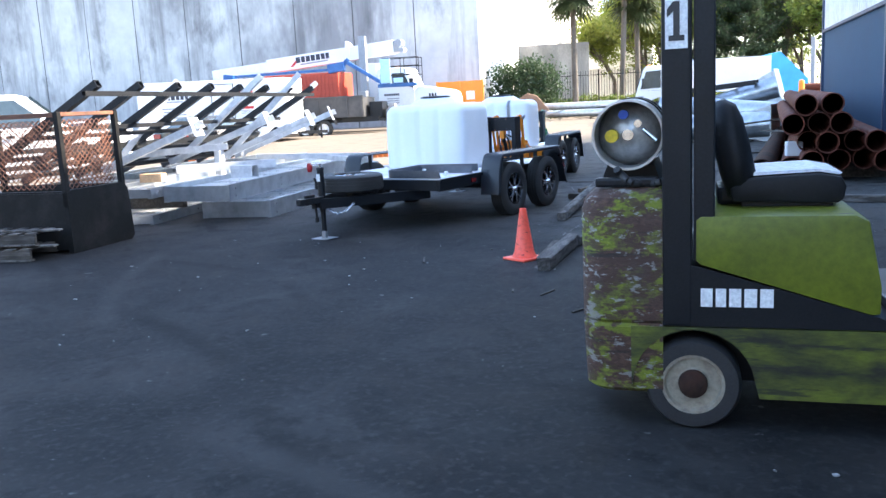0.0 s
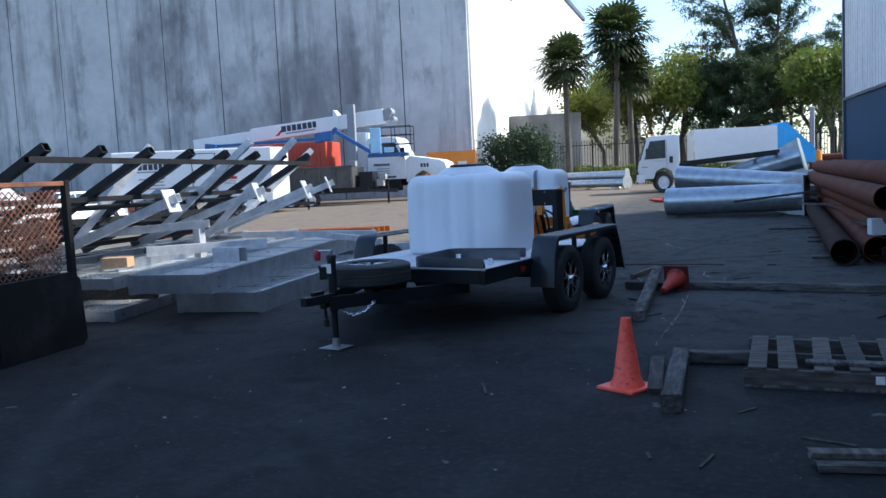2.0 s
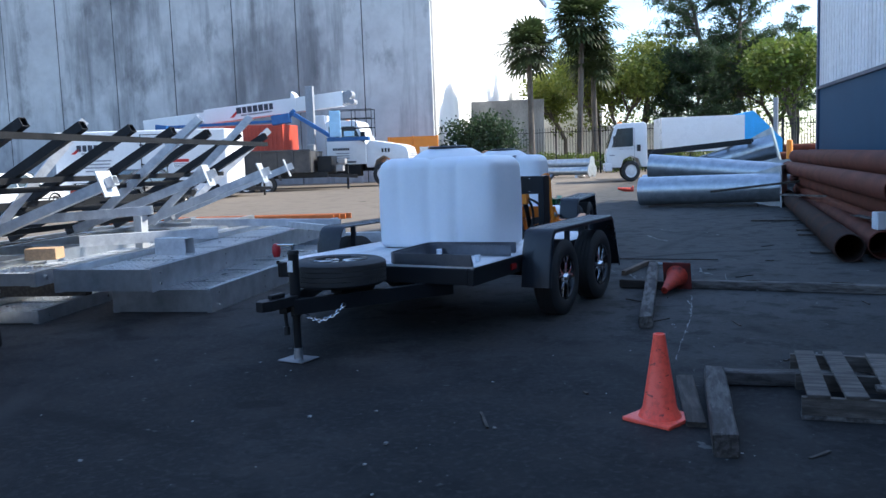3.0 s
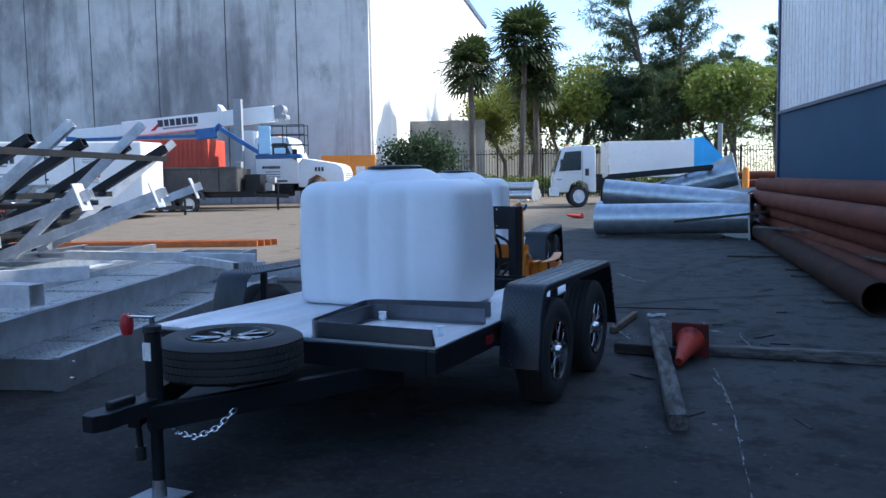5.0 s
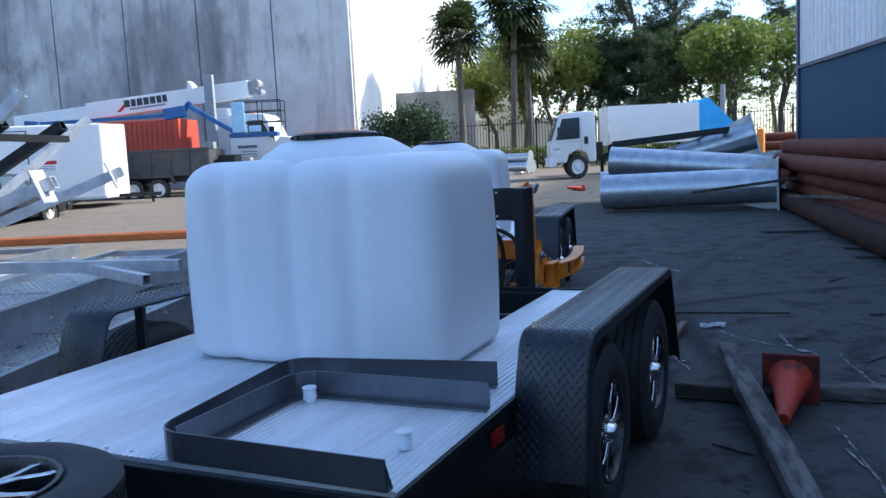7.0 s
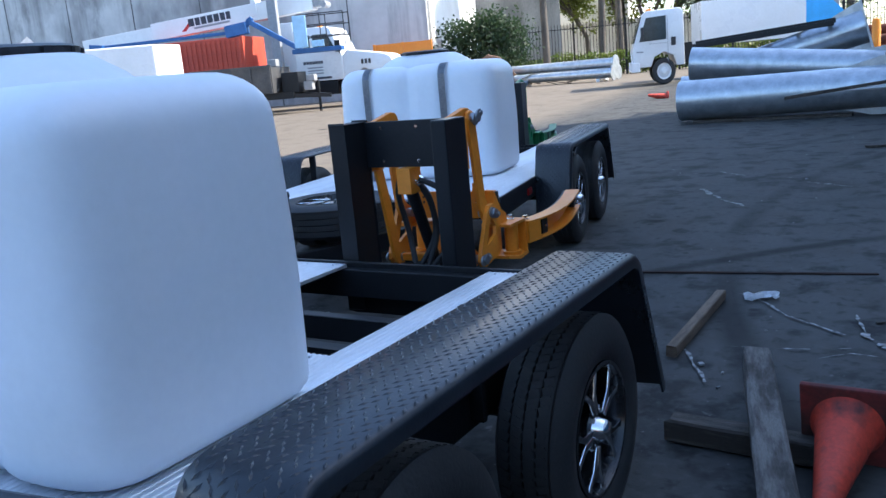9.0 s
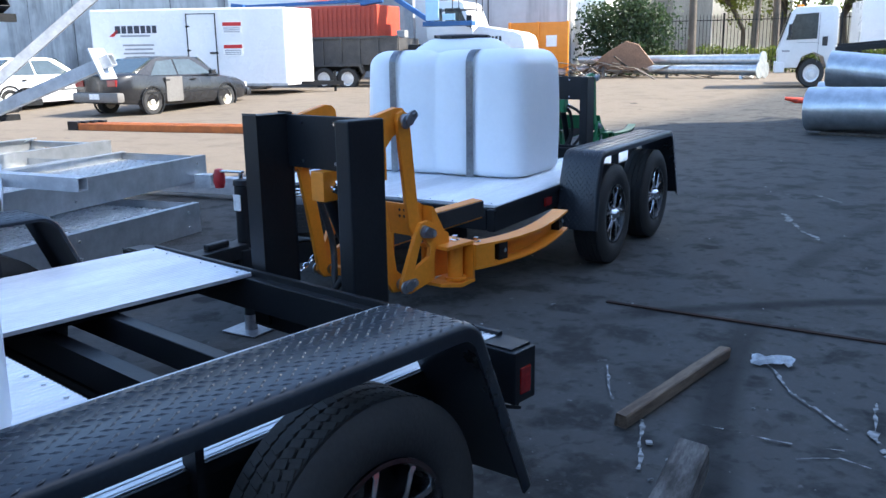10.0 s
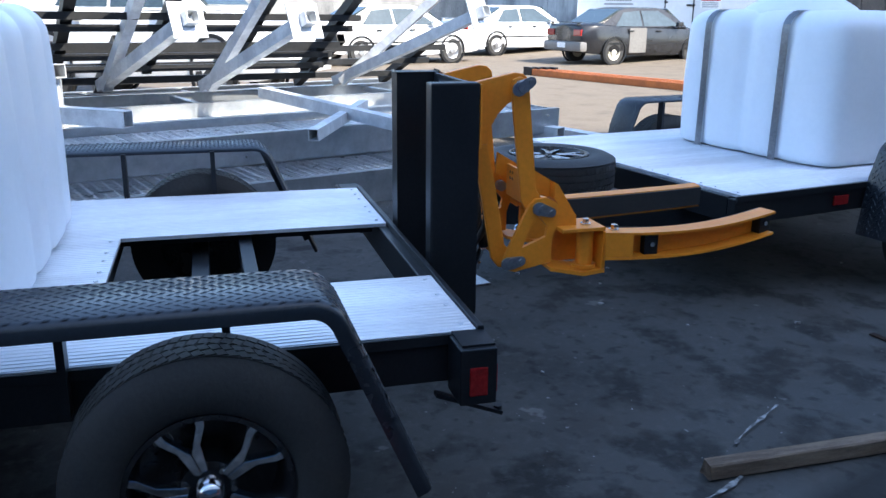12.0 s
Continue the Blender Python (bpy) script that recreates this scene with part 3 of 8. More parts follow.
def tank(name, m, label, straps):
    """A ribbed upright polyethylene water tank with a domed filler and black lid."""
    th = thing(name, label, "water tank", m, "water tanks on the trailers")
    a, b, H = 0.625, 0.372, 0.832
    ribs = (-0.355, -0.03, 0.245)
    nu, nv = 168, 40
    bm = BM()
    def groove(x):
        g = 0.0
        for r in ribs:
            g += math.exp(-((x - r) / 0.05) ** 2)
        return g
    rings = []
    def section(z):
        R = 0.11
        e = 0.0
        if z > H - R:
            e = R - math.sqrt(max(0, R * R - (z - H + R) ** 2))
        if z < 0.05:
            e = 0.05 - math.sqrt(max(0, 0.0025 - (0.05 - z) ** 2))
        taper = 0.006 * (1 - z / H) + 0.034 * max(0.0, z / H - 0.35) ** 1.5
        return e + taper
    zs = [0.0] + [0.05 * (1 - math.cos(math.pi / 2 * k / 4)) for k in range(1, 5)] + [0.05 + (H - 0.16) * k / 14 for k in range(1, 15)] + [H - 0.11 + 0.11 * math.sin(math.pi / 2 * k / 7) for k in range(1, 8)]
    for z in zs:
        e = section(z)
        A, Bq, rc = a - e, b - e, 0.13
        ring = []
        per = []
        for k in range(nu):
            th_ = 2 * math.pi * k / nu
            c, s = math.cos(th_), math.sin(th_)
            p = 7.0
            rr = (abs(c / A) ** p + abs(s / Bq) ** p) ** (-1 / p)
            # spread the points more evenly along the long sides
            x, y = rr * c, rr * s
            g = groove(x) * 0.024 if abs(y) > Bq * 0.72 else 0.0
            y -= math.copysign(g, y)
            x += 0.006 * math.sin(z * 3.5) * (1 if x > 0 else -1)
            ring.append(bm.verts.new((x, y, z)))
        rings.append(ring)
    for i in range(len(rings) - 1):
        for k in range(nu):
            bm.faces.new((rings[i][k], rings[i][(k + 1) % nu], rings[i + 1][(k + 1) % nu], rings[i + 1][k]))
    bm.faces.new(list(reversed(rings[0])))
    last = rings[-1]
    for q in (0.8, 0.55, 0.42):
        nr = [bm.verts.new((v.co.x * q, v.co.y * q, H + 0.003 - groove(v.co.x * q) * 0.02)) for v in rings[-1]]
        for k in range(nu):
            bm.faces.new((last[k], last[(k + 1) % nu], nr[(k + 1) % nu], nr[k]))
        last = nr
    bm.faces.new(last)
    part("body", bm, POLY, th, "white translucent ribbed body", smooth=50)
    bm = BM()
    lathe(bm, [(0.39, H - 0.05), (0.37, H - 0.01), (0.33, H + 0.022), (0.25, H + 0.066), (0.215, H + 0.075), (0.20, H + 0.076)], 40, Matrix.Diagonal((1, 0.76, 1, 1)))
    part("filler_dome", bm, POLY, th, smooth=40)
    bm = BM()
    lathe(bm, [(0.18, H + 0.074), (0.185, H + 0.094), (0.165, H + 0.102), (0.0, H + 0.104)], 32)
    for i in range(12):
        box(bm, 0.175, 0.192, -0.012, 0.012, H + 0.078, H + 0.092, 0, Matrix.Rotation(math.pi / 6 * i, 4, "Z"))
    part("lid", bm, LID, th, "black screw lid", smooth=40)
    if not straps:
        bm = BM()
        lathe(bm, [(0.0, 0.0), (0.03, 0.0), (0.034, -0.004)], 14, Matrix.Translation((a - 0.004, -0.13, 0.30)) @ Matrix.Rotation(math.pi / 2, 4, "Y") @ Matrix.Diagonal((1.9, 0.8, 1, 1)))
        part("scuff", bm, mat("grey_scuff", (0.45, 0.47, 0.50), 0.6, scale=9, fine=60), th, "faint grey scuff mark", smooth=50)
    if straps:
        for x in (ribs[0], ribs[2]):
            bm = BM()
            path = [(-b + 0.002, 0.0), (-b + 0.004, 0.3), (-b + 0.004, H - 0.12)] + [(-b + 0.112 - 0.11 * math.cos(math.pi / 2 * k / 5), H - 0.11 + 0.11 * math.sin(math.pi / 2 * k / 5)) for k in range(1, 6)]
            path = [(y, z) for y, z in path]
            full = path + [(-y, z) for y, z in reversed(path)]
            A = [[bm.verts.new((x + dx, y, z)) for y, z in full] for dx in (-0.026, 0.026)]
            for k in range(len(full) - 1):
                bm.faces.new((A[0][k], A[1][k], A[1][k + 1], A[0][k + 1]))
            bmesh.ops.solidify(bm, geom=list(bm.faces), thickness=0.006)
            part("strap", bm, STEEL, th, "grey steel hold-down strap")
    return th


W, LEN, DZ = 1.90, 2.975, 0.57


def spare(m, parent):
    t = tyre(parent, "spare_wheel", m, 0.352, 0.2)
    alloy(t, pose(0, 0, 0), cap=False)
    return t


def trailer(m, label):
    """A tandem-axle flatbed: origin under the middle of the deck's front edge, tongue towards -y."""
    t = thing("tandem_trailer", label, "trailer", m, "parked flatbed trailers")
    hx = W / 2
    # frame
    for s in (-1, 1):
        bm = BM()
        bar(bm, (s * (hx - 0.028), 0, DZ - 0.075), (s * (hx - 0.028), LEN, DZ - 0.075), 0.05, 0.125, 0.006)
        part("side_rail", bm, BLACKST, t)
        bm = BM()
        bar(bm, (s * (hx + 0.004), 0.0, DZ - 0.012), (s * (hx + 0.004), LEN, DZ - 0.012), 0.010, 0.03, 0.002)
        part("edge_angle", bm, BLACKST, t)
    for y in (0.026, LEN - 0.026):
        bm = BM()
        bar(bm, (-hx + 0.055, y, DZ - 0.07), (hx - 0.055, y, DZ - 0.07), 0.05, 0.125, 0.006)
        part("end_rail", bm, BLACKST, t)
    bm = BM()
    bar(bm, (-hx, LEN - 0.008, DZ + 0.002), (hx, LEN - 0.008, DZ + 0.002), 0.018, 0.03, 0.003)
    part("edge_angle", bm, BLACKST, t)
    for y in (0.45, 0.9, 1.35, 1.90, 2.40):
        bm = BM()
        bar(bm, (-hx + 0.055, y, DZ - 0.075), (hx - 0.055, y, DZ - 0.075), 0.05, 0.09, 0.004)
        part("cross_member", bm, BLACKST, t)
    for x in (-0.36, 0.46):
        bm = BM()
        bar(bm, (x, 1.93, DZ - 0.03), (x, LEN - 0.06, DZ - 0.03), 0.05, 0.04)
        part("cross_member", bm, BLACKST, t)
    # deck planks; the middle rear is left open
    def plank(x0, x1, y0, y1):
        bm = BM()
        box(bm, x0 + 0.001, x1 - 0.001, y0, y1, DZ - 0.008, DZ + 0.006)
        n = max(2, int((x1 - x0) / 0.022))
        for i in range(n):
            c = x0 + (x1 - x0) * (i + 0.5) / n
            prism(bm, [(c - 0.006, DZ + 0.006), (c - 0.004, DZ + 0.0082), (c + 0.004, DZ + 0.0082), (c + 0.006, DZ + 0.006)], y0, y1, "y")
        for yy in (y0 + 0.03, y1 - 0.03):
            for xx in (x0 + 0.05, x1 - 0.05):
                rod(bm, (xx, yy, DZ + 0.006), (xx, yy, DZ + 0.013), 0.007, n=6)
        return bm
    edges = [-hx + 0.002, -0.745, -0.49, -0.245, 0.0, 0.23, 0.455, 0.70, hx - 0.002]
    for i in range(8):
        x0, x1 = edges[i], edges[i + 1]
        y1 = LEN - 0.02 if (i < 3 or i > 5) else 1.95
        part("deck_plank", plank(x0, x1, 0.03, y1), ALU, t)
    # tongue
    for s in (-1, 1):
        bm = BM()
        bar(bm, (s * 0.62, 0.25, DZ - 0.19), (s * 0.045, -1.02, DZ - 0.17), 0.055, 0.11, 0.006)
        part("tongue_beam", bm, BLACKST, t)
    bm = BM()
    prism(bm, [(-0.07, -0.98), (0.07, -0.98), (0.055, -1.16), (0.06, -1.25), (0.03, -1.31), (-0.03, -1.31), (-0.06, -1.25), (-0.055, -1.16)], DZ - 0.16, DZ - 0.09, "z")
    box(bm, -0.02, 0.02, -1.2, -1.06, DZ - 0.09, DZ - 0.06, 0.006)
    part("coupler", bm, BLACKST, t, "black ball coupler", bevel=0.012)
    jack = BM()
    rod(jack, (0.0, -0.93, 0.08), (0.0, -0.93, 0.42), 0.028, n=20)
    part("jack_leg", jack, BLACKST, t, smooth=40)
    bm = BM()
    rod(bm, (0.0, -0.93, 0.32), (0.0, -0.93, 0.76), 0.038, n=20)
    lathe(bm, [(0.038, 0.76), (0.044, 0.765), (0.04, 0.79), (0.0, 0.80)], 20, pose(0, -0.93, 0))
    jt = part("jack_tube", bm, BLACKST, t, smooth=40)
    bm = BM()
    box(bm, -0.022, 0.022, -0.9725, -0.967, 0.64, 0.72)
    part("warning_label", bm, LABEL, jt, "white warning label")
    bm = BM()
    rod(bm, (0, -0.93, 0.79), (0.0, -0.93, 0.83), 0.012)
    bar(bm, (0.015, -0.93, 0.83), (-0.15, -0.93, 0.825), 0.024, 0.012, 0.003)
    part("crank", bm, CHROME, jt, "zinc crank arm")
    bm = BM()
    lathe(bm, [(0.0, -0.06), (0.022, -0.06), (0.03, -0.03), (0.03, 0.01), (0.02, 0.035), (0, 0.04)], 16, pose(-0.15, -0.93, 0.80))
    part("crank_knob", bm, REDGRIP, jt, "red crank knob", smooth=50)
    bm = BM()
    prism(bm, [(-0.11, -1.03), (0.11, -1.03), (0.11, -0.83), (-0.11, -0.83)], 0.004, 0.012, "z")
    rod(bm, (0, -0.93, 0.01), (0, -0.93, 0.09), 0.035, 0.03)
    part("jack_foot", bm, STEEL, t, "zinc jack foot", bevel=0.003)
    bm = BM()
    pts = [(0.06, -0.95, 0.38), (0.10, -0.91, 0.31), (0.16, -0.86, 0.28), (0.22, -0.78, 0.31), (0.26, -0.70, 0.38)]
    k = 0
    for i in range(len(pts) - 1):
        p, q = Vector(pts[i]), Vector(pts[i + 1])
        nl = 4
        for j in range(nl):
            a, b = p.lerp(q, j / nl), p.lerp(q, (j + 1) / nl)
            d = b - a
            mm = Matrix.Translation((a + b) / 2) @ d.to_track_quat("X", "Z").to_matrix().to_4x4() @ Matrix.Rotation(math.pi / 2 * (k % 2), 4, "X")
            n1, n2 = 10, 5
            vs = []
            for u in range(n1):
                an = 2 * math.pi * u / n1
                c = Vector((d.length * 0.72 * math.cos(an), 0.011 * math.sin(an), 0))
                nrm = Vector((math.cos(an) * 0.6, math.sin(an), 0)).normalized()
                vs.append([bm.verts.new(mm @ (c + nrm * 0.0042 * math.cos(2 * math.pi * w / n2) + Vector((0, 0, 0.0042 * math.sin(2 * math.pi * w / n2))))) for w in range(n2)])
            for u in range(n1):
                for w in range(n2):
                    bm.faces.new((vs[u][w], vs[(u + 1) % n1][w], vs[(u + 1) % n1][(w + 1) % n2], vs[u][(w + 1) % n2]))
            k += 1
    part("safety_chain", bm, CHROME, t, "zinc safety chain", smooth=60)
    bm = BM()
    rod(bm, (-0.045, -1.0, 0.40), (-0.05, -0.98, 0.25), 0.014)
    rod(bm, (-0.05, -0.98, 0.25), (-0.05, -0.98, 0.19), 0.024)
    part("wiring_plug", bm, LID, t)
    # spare wheel on a bracket
    bm = BM()
    bar(bm, (0.05, -0.46, DZ - 0.15), (0.05, -0.46, DZ), 0.10, 0.10)
    part("spare_bracket", bm, BLACKST, t)
    spare(pose(0.05, -0.46, DZ + 0.01), t)
    # axles, wheels
    for y in (1.31, 2.23):
        bm = BM()
        rod(bm, (-hx - 0.03, y, 0.36), (hx + 0.03, y, 0.36), 0.03)
        bar(bm, (-hx + 0.12, y, 0.44), (hx - 0.12, y, 0.44), 0.06, 0.10)
        part("axle", bm, BLACKST, t)
        for s in (-1, 1):
            wheel(t, s * (hx + 0.14), y + 0.01, 0.331, s)
    for s in (-1, 1):
        fender(t, s, W)
        # rear lamp on its box
        bm = BM()
        box(bm, s * hx, s * (hx + 0.12), LEN - 0.10, LEN + 0.0, DZ - 0.155, DZ + 0.0, 0.004)
        lb = part("lamp_box", bm, BLACKST, t, "black lamp box")
        bm = BM()
        box(bm, s * (hx + 0.012), s * (hx + 0.108), LEN - 0.09, LEN + 0.006, DZ - 0.13, DZ - 0.05, 0.004)
        box(bm, s * (hx + 0.108), s * (hx + 0.124), LEN - 0.075, LEN - 0.025, DZ - 0.13, DZ - 0.05, 0.004)
        part("tail_lamp", bm, REDLENS, lb, "red tail lamp lens")
        bm = BM()
        box(bm, s * (hx - 0.01), s * (hx + 0.10), LEN - 0.09, LEN + 0.0, DZ + 0.0, DZ + 0.006)
        part("lamp_cap", bm, BLACKST, lb)
        bm = BM()
        bar(bm, (s * (hx + 0.02), LEN - 0.14, DZ - 0.16), (s * (hx + 0.02), LEN + 0.05, DZ - 0.235), 0.03, 0.012, 0.002)
        rod(bm, (s * (hx + 0.02), LEN + 0.04, DZ - 0.23), (s * (hx + 0.02), LEN + 0.04, DZ - 0.215), 0.012)
        part("hook_plate", bm, BLACKST, t)
        bm = BM()
        box(bm, s * hx, s * (hx + 0.012), 0.66, 0.76, DZ - 0.10, DZ - 0.05, 0.003)
        part("marker_lamp", bm, REDLENS, t, "amber-red side marker")
    return t


T1 = pose(-6.135, 7.95, 0, 0, 0, -0.8)
T2 = pose(-7.37, 12.44, 0.0, 0, 0, 10.0)
trailer(T1, "black flatbed trailer with aluminium plank deck and tread-plate fenders")
trailer(T2, "black flatbed trailer with strapped tank, parked further along")
tank("water_tank", T1 @ pose(0.0, 1.40, DZ + 0.012), "white ribbed polyethylene tank standing on the trailer deck", False)
tank("water_tank", T2 @ pose(0.06, 1.27, DZ + 0.012), "white ribbed polyethylene tank strapped to the further trailer", True)


def bent_strip(bm, pts, h, th, flange):
    """An upstanding strip bent along a line on the deck, with a narrow foot on its inner side."""
    P = [Vector((*p, 0)) for p in pts]
    rows = []
    for i, p in enumerate(P):
        d = (P[min(i + 1, len(P) - 1)] - P[max(i - 1, 0)]).normalized()
        n = Vector((-d.y, d.x, 0))
        sec = [(0, h), (0, 0), (flange, 0), (flange, th), (th, th), (th, h)]
        rows.append([bm.verts.new(p + n * a + Vector((0, 0, z))) for a, z in sec])
    for r, q in zip(rows[:-1], rows[1:]):
        for k in range(6):
            bm.faces.new((r[k], r[(k + 1) % 6], q[(k + 1) % 6], q[k]))
    bm.faces.new(rows[0]), bm.faces.new(rows[-1])
    bmesh.ops.recalc_face_normals(bm, faces=bm.faces)


def rounded(pts, r, n=6):
    """The line through the points with each bend drawn as a small curve."""
    P = [Vector(p) for p in pts]
    out = [P[0]]
    for a, b, c in zip(P[:-2], P[1:-1], P[2:]):
        p, q = b + (a - b).normalized() * r, b + (c - b).normalized() * r
        for i in range(n + 1):
            u = i / n
            out.append(p * (1 - u) ** 2 + b * 2 * u * (1 - u) + q * u * u)
    return [tuple(p) for p in out + [P[-1]]]


TRAYST = mat("dark_mill_steel", (0.17, 0.18, 0.20), 0.34, metal=0.75, col2=(0.13, 0.135, 0.15), scale=3, fine=40, bump=0.015, grain=0.06)


def tray(m):
    t = thing("steel_drip_frame", "two bent grey steel angle strips lying on the trailer deck", "frame", m)
    bm = BM()
    bent_strip(bm, rounded([(0.225, 0.06), (0.215, 0.70), (0.93, 0.715)], 0.10), 0.088, 0.005, -0.03)
    part("inner_strip", bm, TRAYST, t)
    bm = BM()
    bent_strip(bm, rounded([(0.93, 0.012), (0.17, 0.03), (0.07, 0.86), (0.86, 0.975)], 0.10), 0.088, 0.005, -0.03)
    part("outer_strip", bm, TRAYST, t)
    return t


tray(T1 @ pose(0.0, 0.0, DZ + 0.010))
for xx, yy in ((0.30, 0.63), (0.83, 0.31)):
    bm = BM()
    lathe(bm, [(0.018, 0), (0.018, 0.01), (0.024, 0.012), (0.022, 0.045), (0.026, 0.05), (0.024, 0.054), (0, 0.054)], 16)
    solo("pipe_cap", bm, POLY, "small white plastic pipe cap on the deck", "pipe fitting", T1 @ pose(xx, yy, DZ + 0.010), "pipe caps on the deck", smooth=40)


def gripper(m, label, paint):
    """A black mast with a drum gripper in two mirrored halves: origin on the ground below the mast's front, arms towards +y."""
    g = thing("drum_gripper", label, "drum gripper", m, "drum grippers behind the trailers")
    for s in (-1, 1):
        bm = BM()
        box(bm, s * 0.215, s * 0.285, 0.0, 0.17, 0.36, 1.175, 0.007)
        part("mast_post", bm, BLACKST, g, "black steel upright")
        bm = BM()
        box(bm, s * 0.205, s * 0.285, 0.171, 0.179, 0.955, 1.17, 0.003)
        part("lug_backing", bm, paint, g)
        # upper lug that carries the top pin
        bm = BM()
        prism(bm, [(0.18, 0.955), (0.18, 1.170), (0.32, 1.200), (0.352, 1.196), (0.372, 1.178), (0.377, 1.152), (0.366, 1.128), (0.34, 1.113), (0.298, 1.094), (0.262, 1.058), (0.235, 1.01), (0.225, 0.955)], s * 0.178, s * 0.206, "x")
        part("lug_plate", bm, paint, g, bevel=0.004)
        # long front link and slim rear link
        bm = BM()
        prism(bm, [(0.302, 1.152), (0.308, 1.178), (0.335, 1.188), (0.362, 1.175), (0.369, 1.145), (0.408, 0.79), (0.446, 0.735), (0.448, 0.70), (0.42, 0.685), (0.385, 0.69), (0.352, 0.75)], s * 0.208, s * 0.226, "x")
        part("front_link", bm, paint, g, bevel=0.004)
        bm = BM()
        prism(bm, [(0.172, 0.955), (0.226, 0.955), (0.262, 0.80), (0.302, 0.585), (0.342, 0.555), (0.347, 0.518), (0.325, 0.497), (0.28, 0.502), (0.252, 0.54), (0.212, 0.76)], s * 0.186, s * 0.204, "x")
        part("rear_link", bm, paint, g, bevel=0.004)
        # side plate round a triangular window
        bm = BM()
        X0, X1 = s * 0.228, s * 0.246
        prism(bm, [(0.302, 0.500), (0.284, 0.522), (0.288, 0.552), (0.378, 0.738), (0.400, 0.758), (0.412, 0.700), (0.394, 0.684), (0.354, 0.582)], X0, X1, "x")
        prism(bm, [(0.302, 0.500), (0.354, 0.582), (0.444, 0.618), (0.470, 0.600), (0.470, 0.522), (0.440, 0.516), (0.330, 0.494)], X0, X1, "x")
        prism(bm, [(0.400, 0.758), (0.440, 0.762), (0.470, 0.748), (0.560, 0.694), (0.562, 0.655), (0.490, 0.655), (0.470, 0.600), (0.444, 0.618), (0.450, 0.655), (0.412, 0.700)], X0, X1, "x")
        part("side_plate", bm, paint, g)
        # folded gusset above the knuckle
        bm = BM()
        prism(bm, [(0.395, 0.775), (0.403, 0.860), (0.488, 0.808), (0.490, 0.752), (0.460, 0.752)], s * 0.165, s * 0.180, "x")
        prism(bm, [(0.480, 0.752), (0.480, 0.812), (0.492, 0.806), (0.562, 0.694), (0.562, 0.668), (0.548, 0.668)], s * 0.12, s * 0.228, "x")
        part("gusset", bm, paint, g)
        # open knuckle box with its pivot
        bm = BM()
        box(bm, s * 0.15, s * 0.300, 0.485, 0.655, 0.640, 0.655, 0.003)
        prism(bm, [(0.445, 0.516), (0.445, 0.503), (0.575, 0.474), (0.660, 0.482), (0.660, 0.496), (0.575, 0.490)], s * 0.15, s * 0.300, "x")
        box(bm, s * 0.225, s * 0.300, 0.645, 0.660, 0.497, 0.639, 0.003)
        box(bm, s * 0.15, s * 0.165, 0.50, 0.655, 0.497, 0.639, 0.003)
        kn = part("knuckle", bm, paint, g, "open knuckle box")
        bm = BM()
        rod(bm, (s * 0.245, 0.60, 0.492), (s * 0.245, 0.60, 0.640), 0.032, n=18)
        rod(bm, (s * 0.245, 0.60, 0.496), (s * 0.245, 0.60, 0.508), 0.045, n=18)
        part("pivot", bm, paint, kn, smooth=40)
        # curved jaw arm: an outward channel, lined with rubber
        n = 14
        line = []
        for i in range(n + 1):
            u = i / n
            line.append((s * (0.285 + 0.045 * math.sin(math.pi * u) - 0.03 * u), 0.655 + 0.725 * u, 0.585 - 0.06 * u * (1 - u) + 0.036 * u))
        def sweep(bm2, sec, i0=0, i1=n):
            rows = []
            for i in range(i0, i1 + 1):
                a_, b_ = Vector(line[max(i - 1, 0)]), Vector(line[min(i + 1, n)])
                d = (b_ - a_).normalized()
                out = Vector((d.y, -d.x, 0)).normalized() * s
                thin = 1.0 - 0.12 * i / n
                rows.append([bm2.verts.new(Vector(line[i]) + out * p + Vector((0, 0, q * thin))) for p, q in sec])
            k = len(sec)
            for r, q in zip(rows[:-1], rows[1:]):
                for j in range(k):
                    bm2.faces.new((r[j], r[(j + 1) % k], q[(j + 1) % k], q[j]))
            bm2.faces.new(rows[0]), bm2.faces.new(rows[-1])
        bm = BM()
        sweep(bm, [(-0.045, -0.052), (0.03, -0.052), (0.03, -0.042), (-0.034, -0.042), (-0.034, 0.042), (0.03, 0.042), (0.03, 0.052), (-0.045, 0.052)])
        arm = part("jaw_arm", bm, paint, g, "curved channel jaw arm", smooth=30)
        bm = BM()
        sweep(bm, [(-0.033, -0.041), (0.029, -0.041), (0.029, 0.041), (-0.033, 0.041)], 0, 2)
        part("arm_root", bm, paint, arm)
        bm = BM()
        sweep(bm, [(-0.058, -0.04), (-0.047, -0.04), (-0.047, 0.048), (-0.058, 0.048)], 1, n)
        part("rubber_strip", bm, RUBBER, arm, "black rubber lining", smooth=30)
        for i0, i1 in ((3, 4), (13, 14)):
            bm = BM()
            sweep(bm, [(-0.033, -0.041), (0.006, -0.041), (0.006, 0.041), (-0.033, 0.041)], i0, i1)
            cl = part("clip", bm, BLACKST, arm, "black clamp block")
            bm = BM()
            p = (Vector(line[i0]) + Vector(line[i1])) / 2
            rod(bm, p + Vector((s * 0.004, 0, 0)), p + Vector((s * 0.016, 0, 0)), 0.010, n=6)
            part("clip_bolt", bm, CHROME, cl)
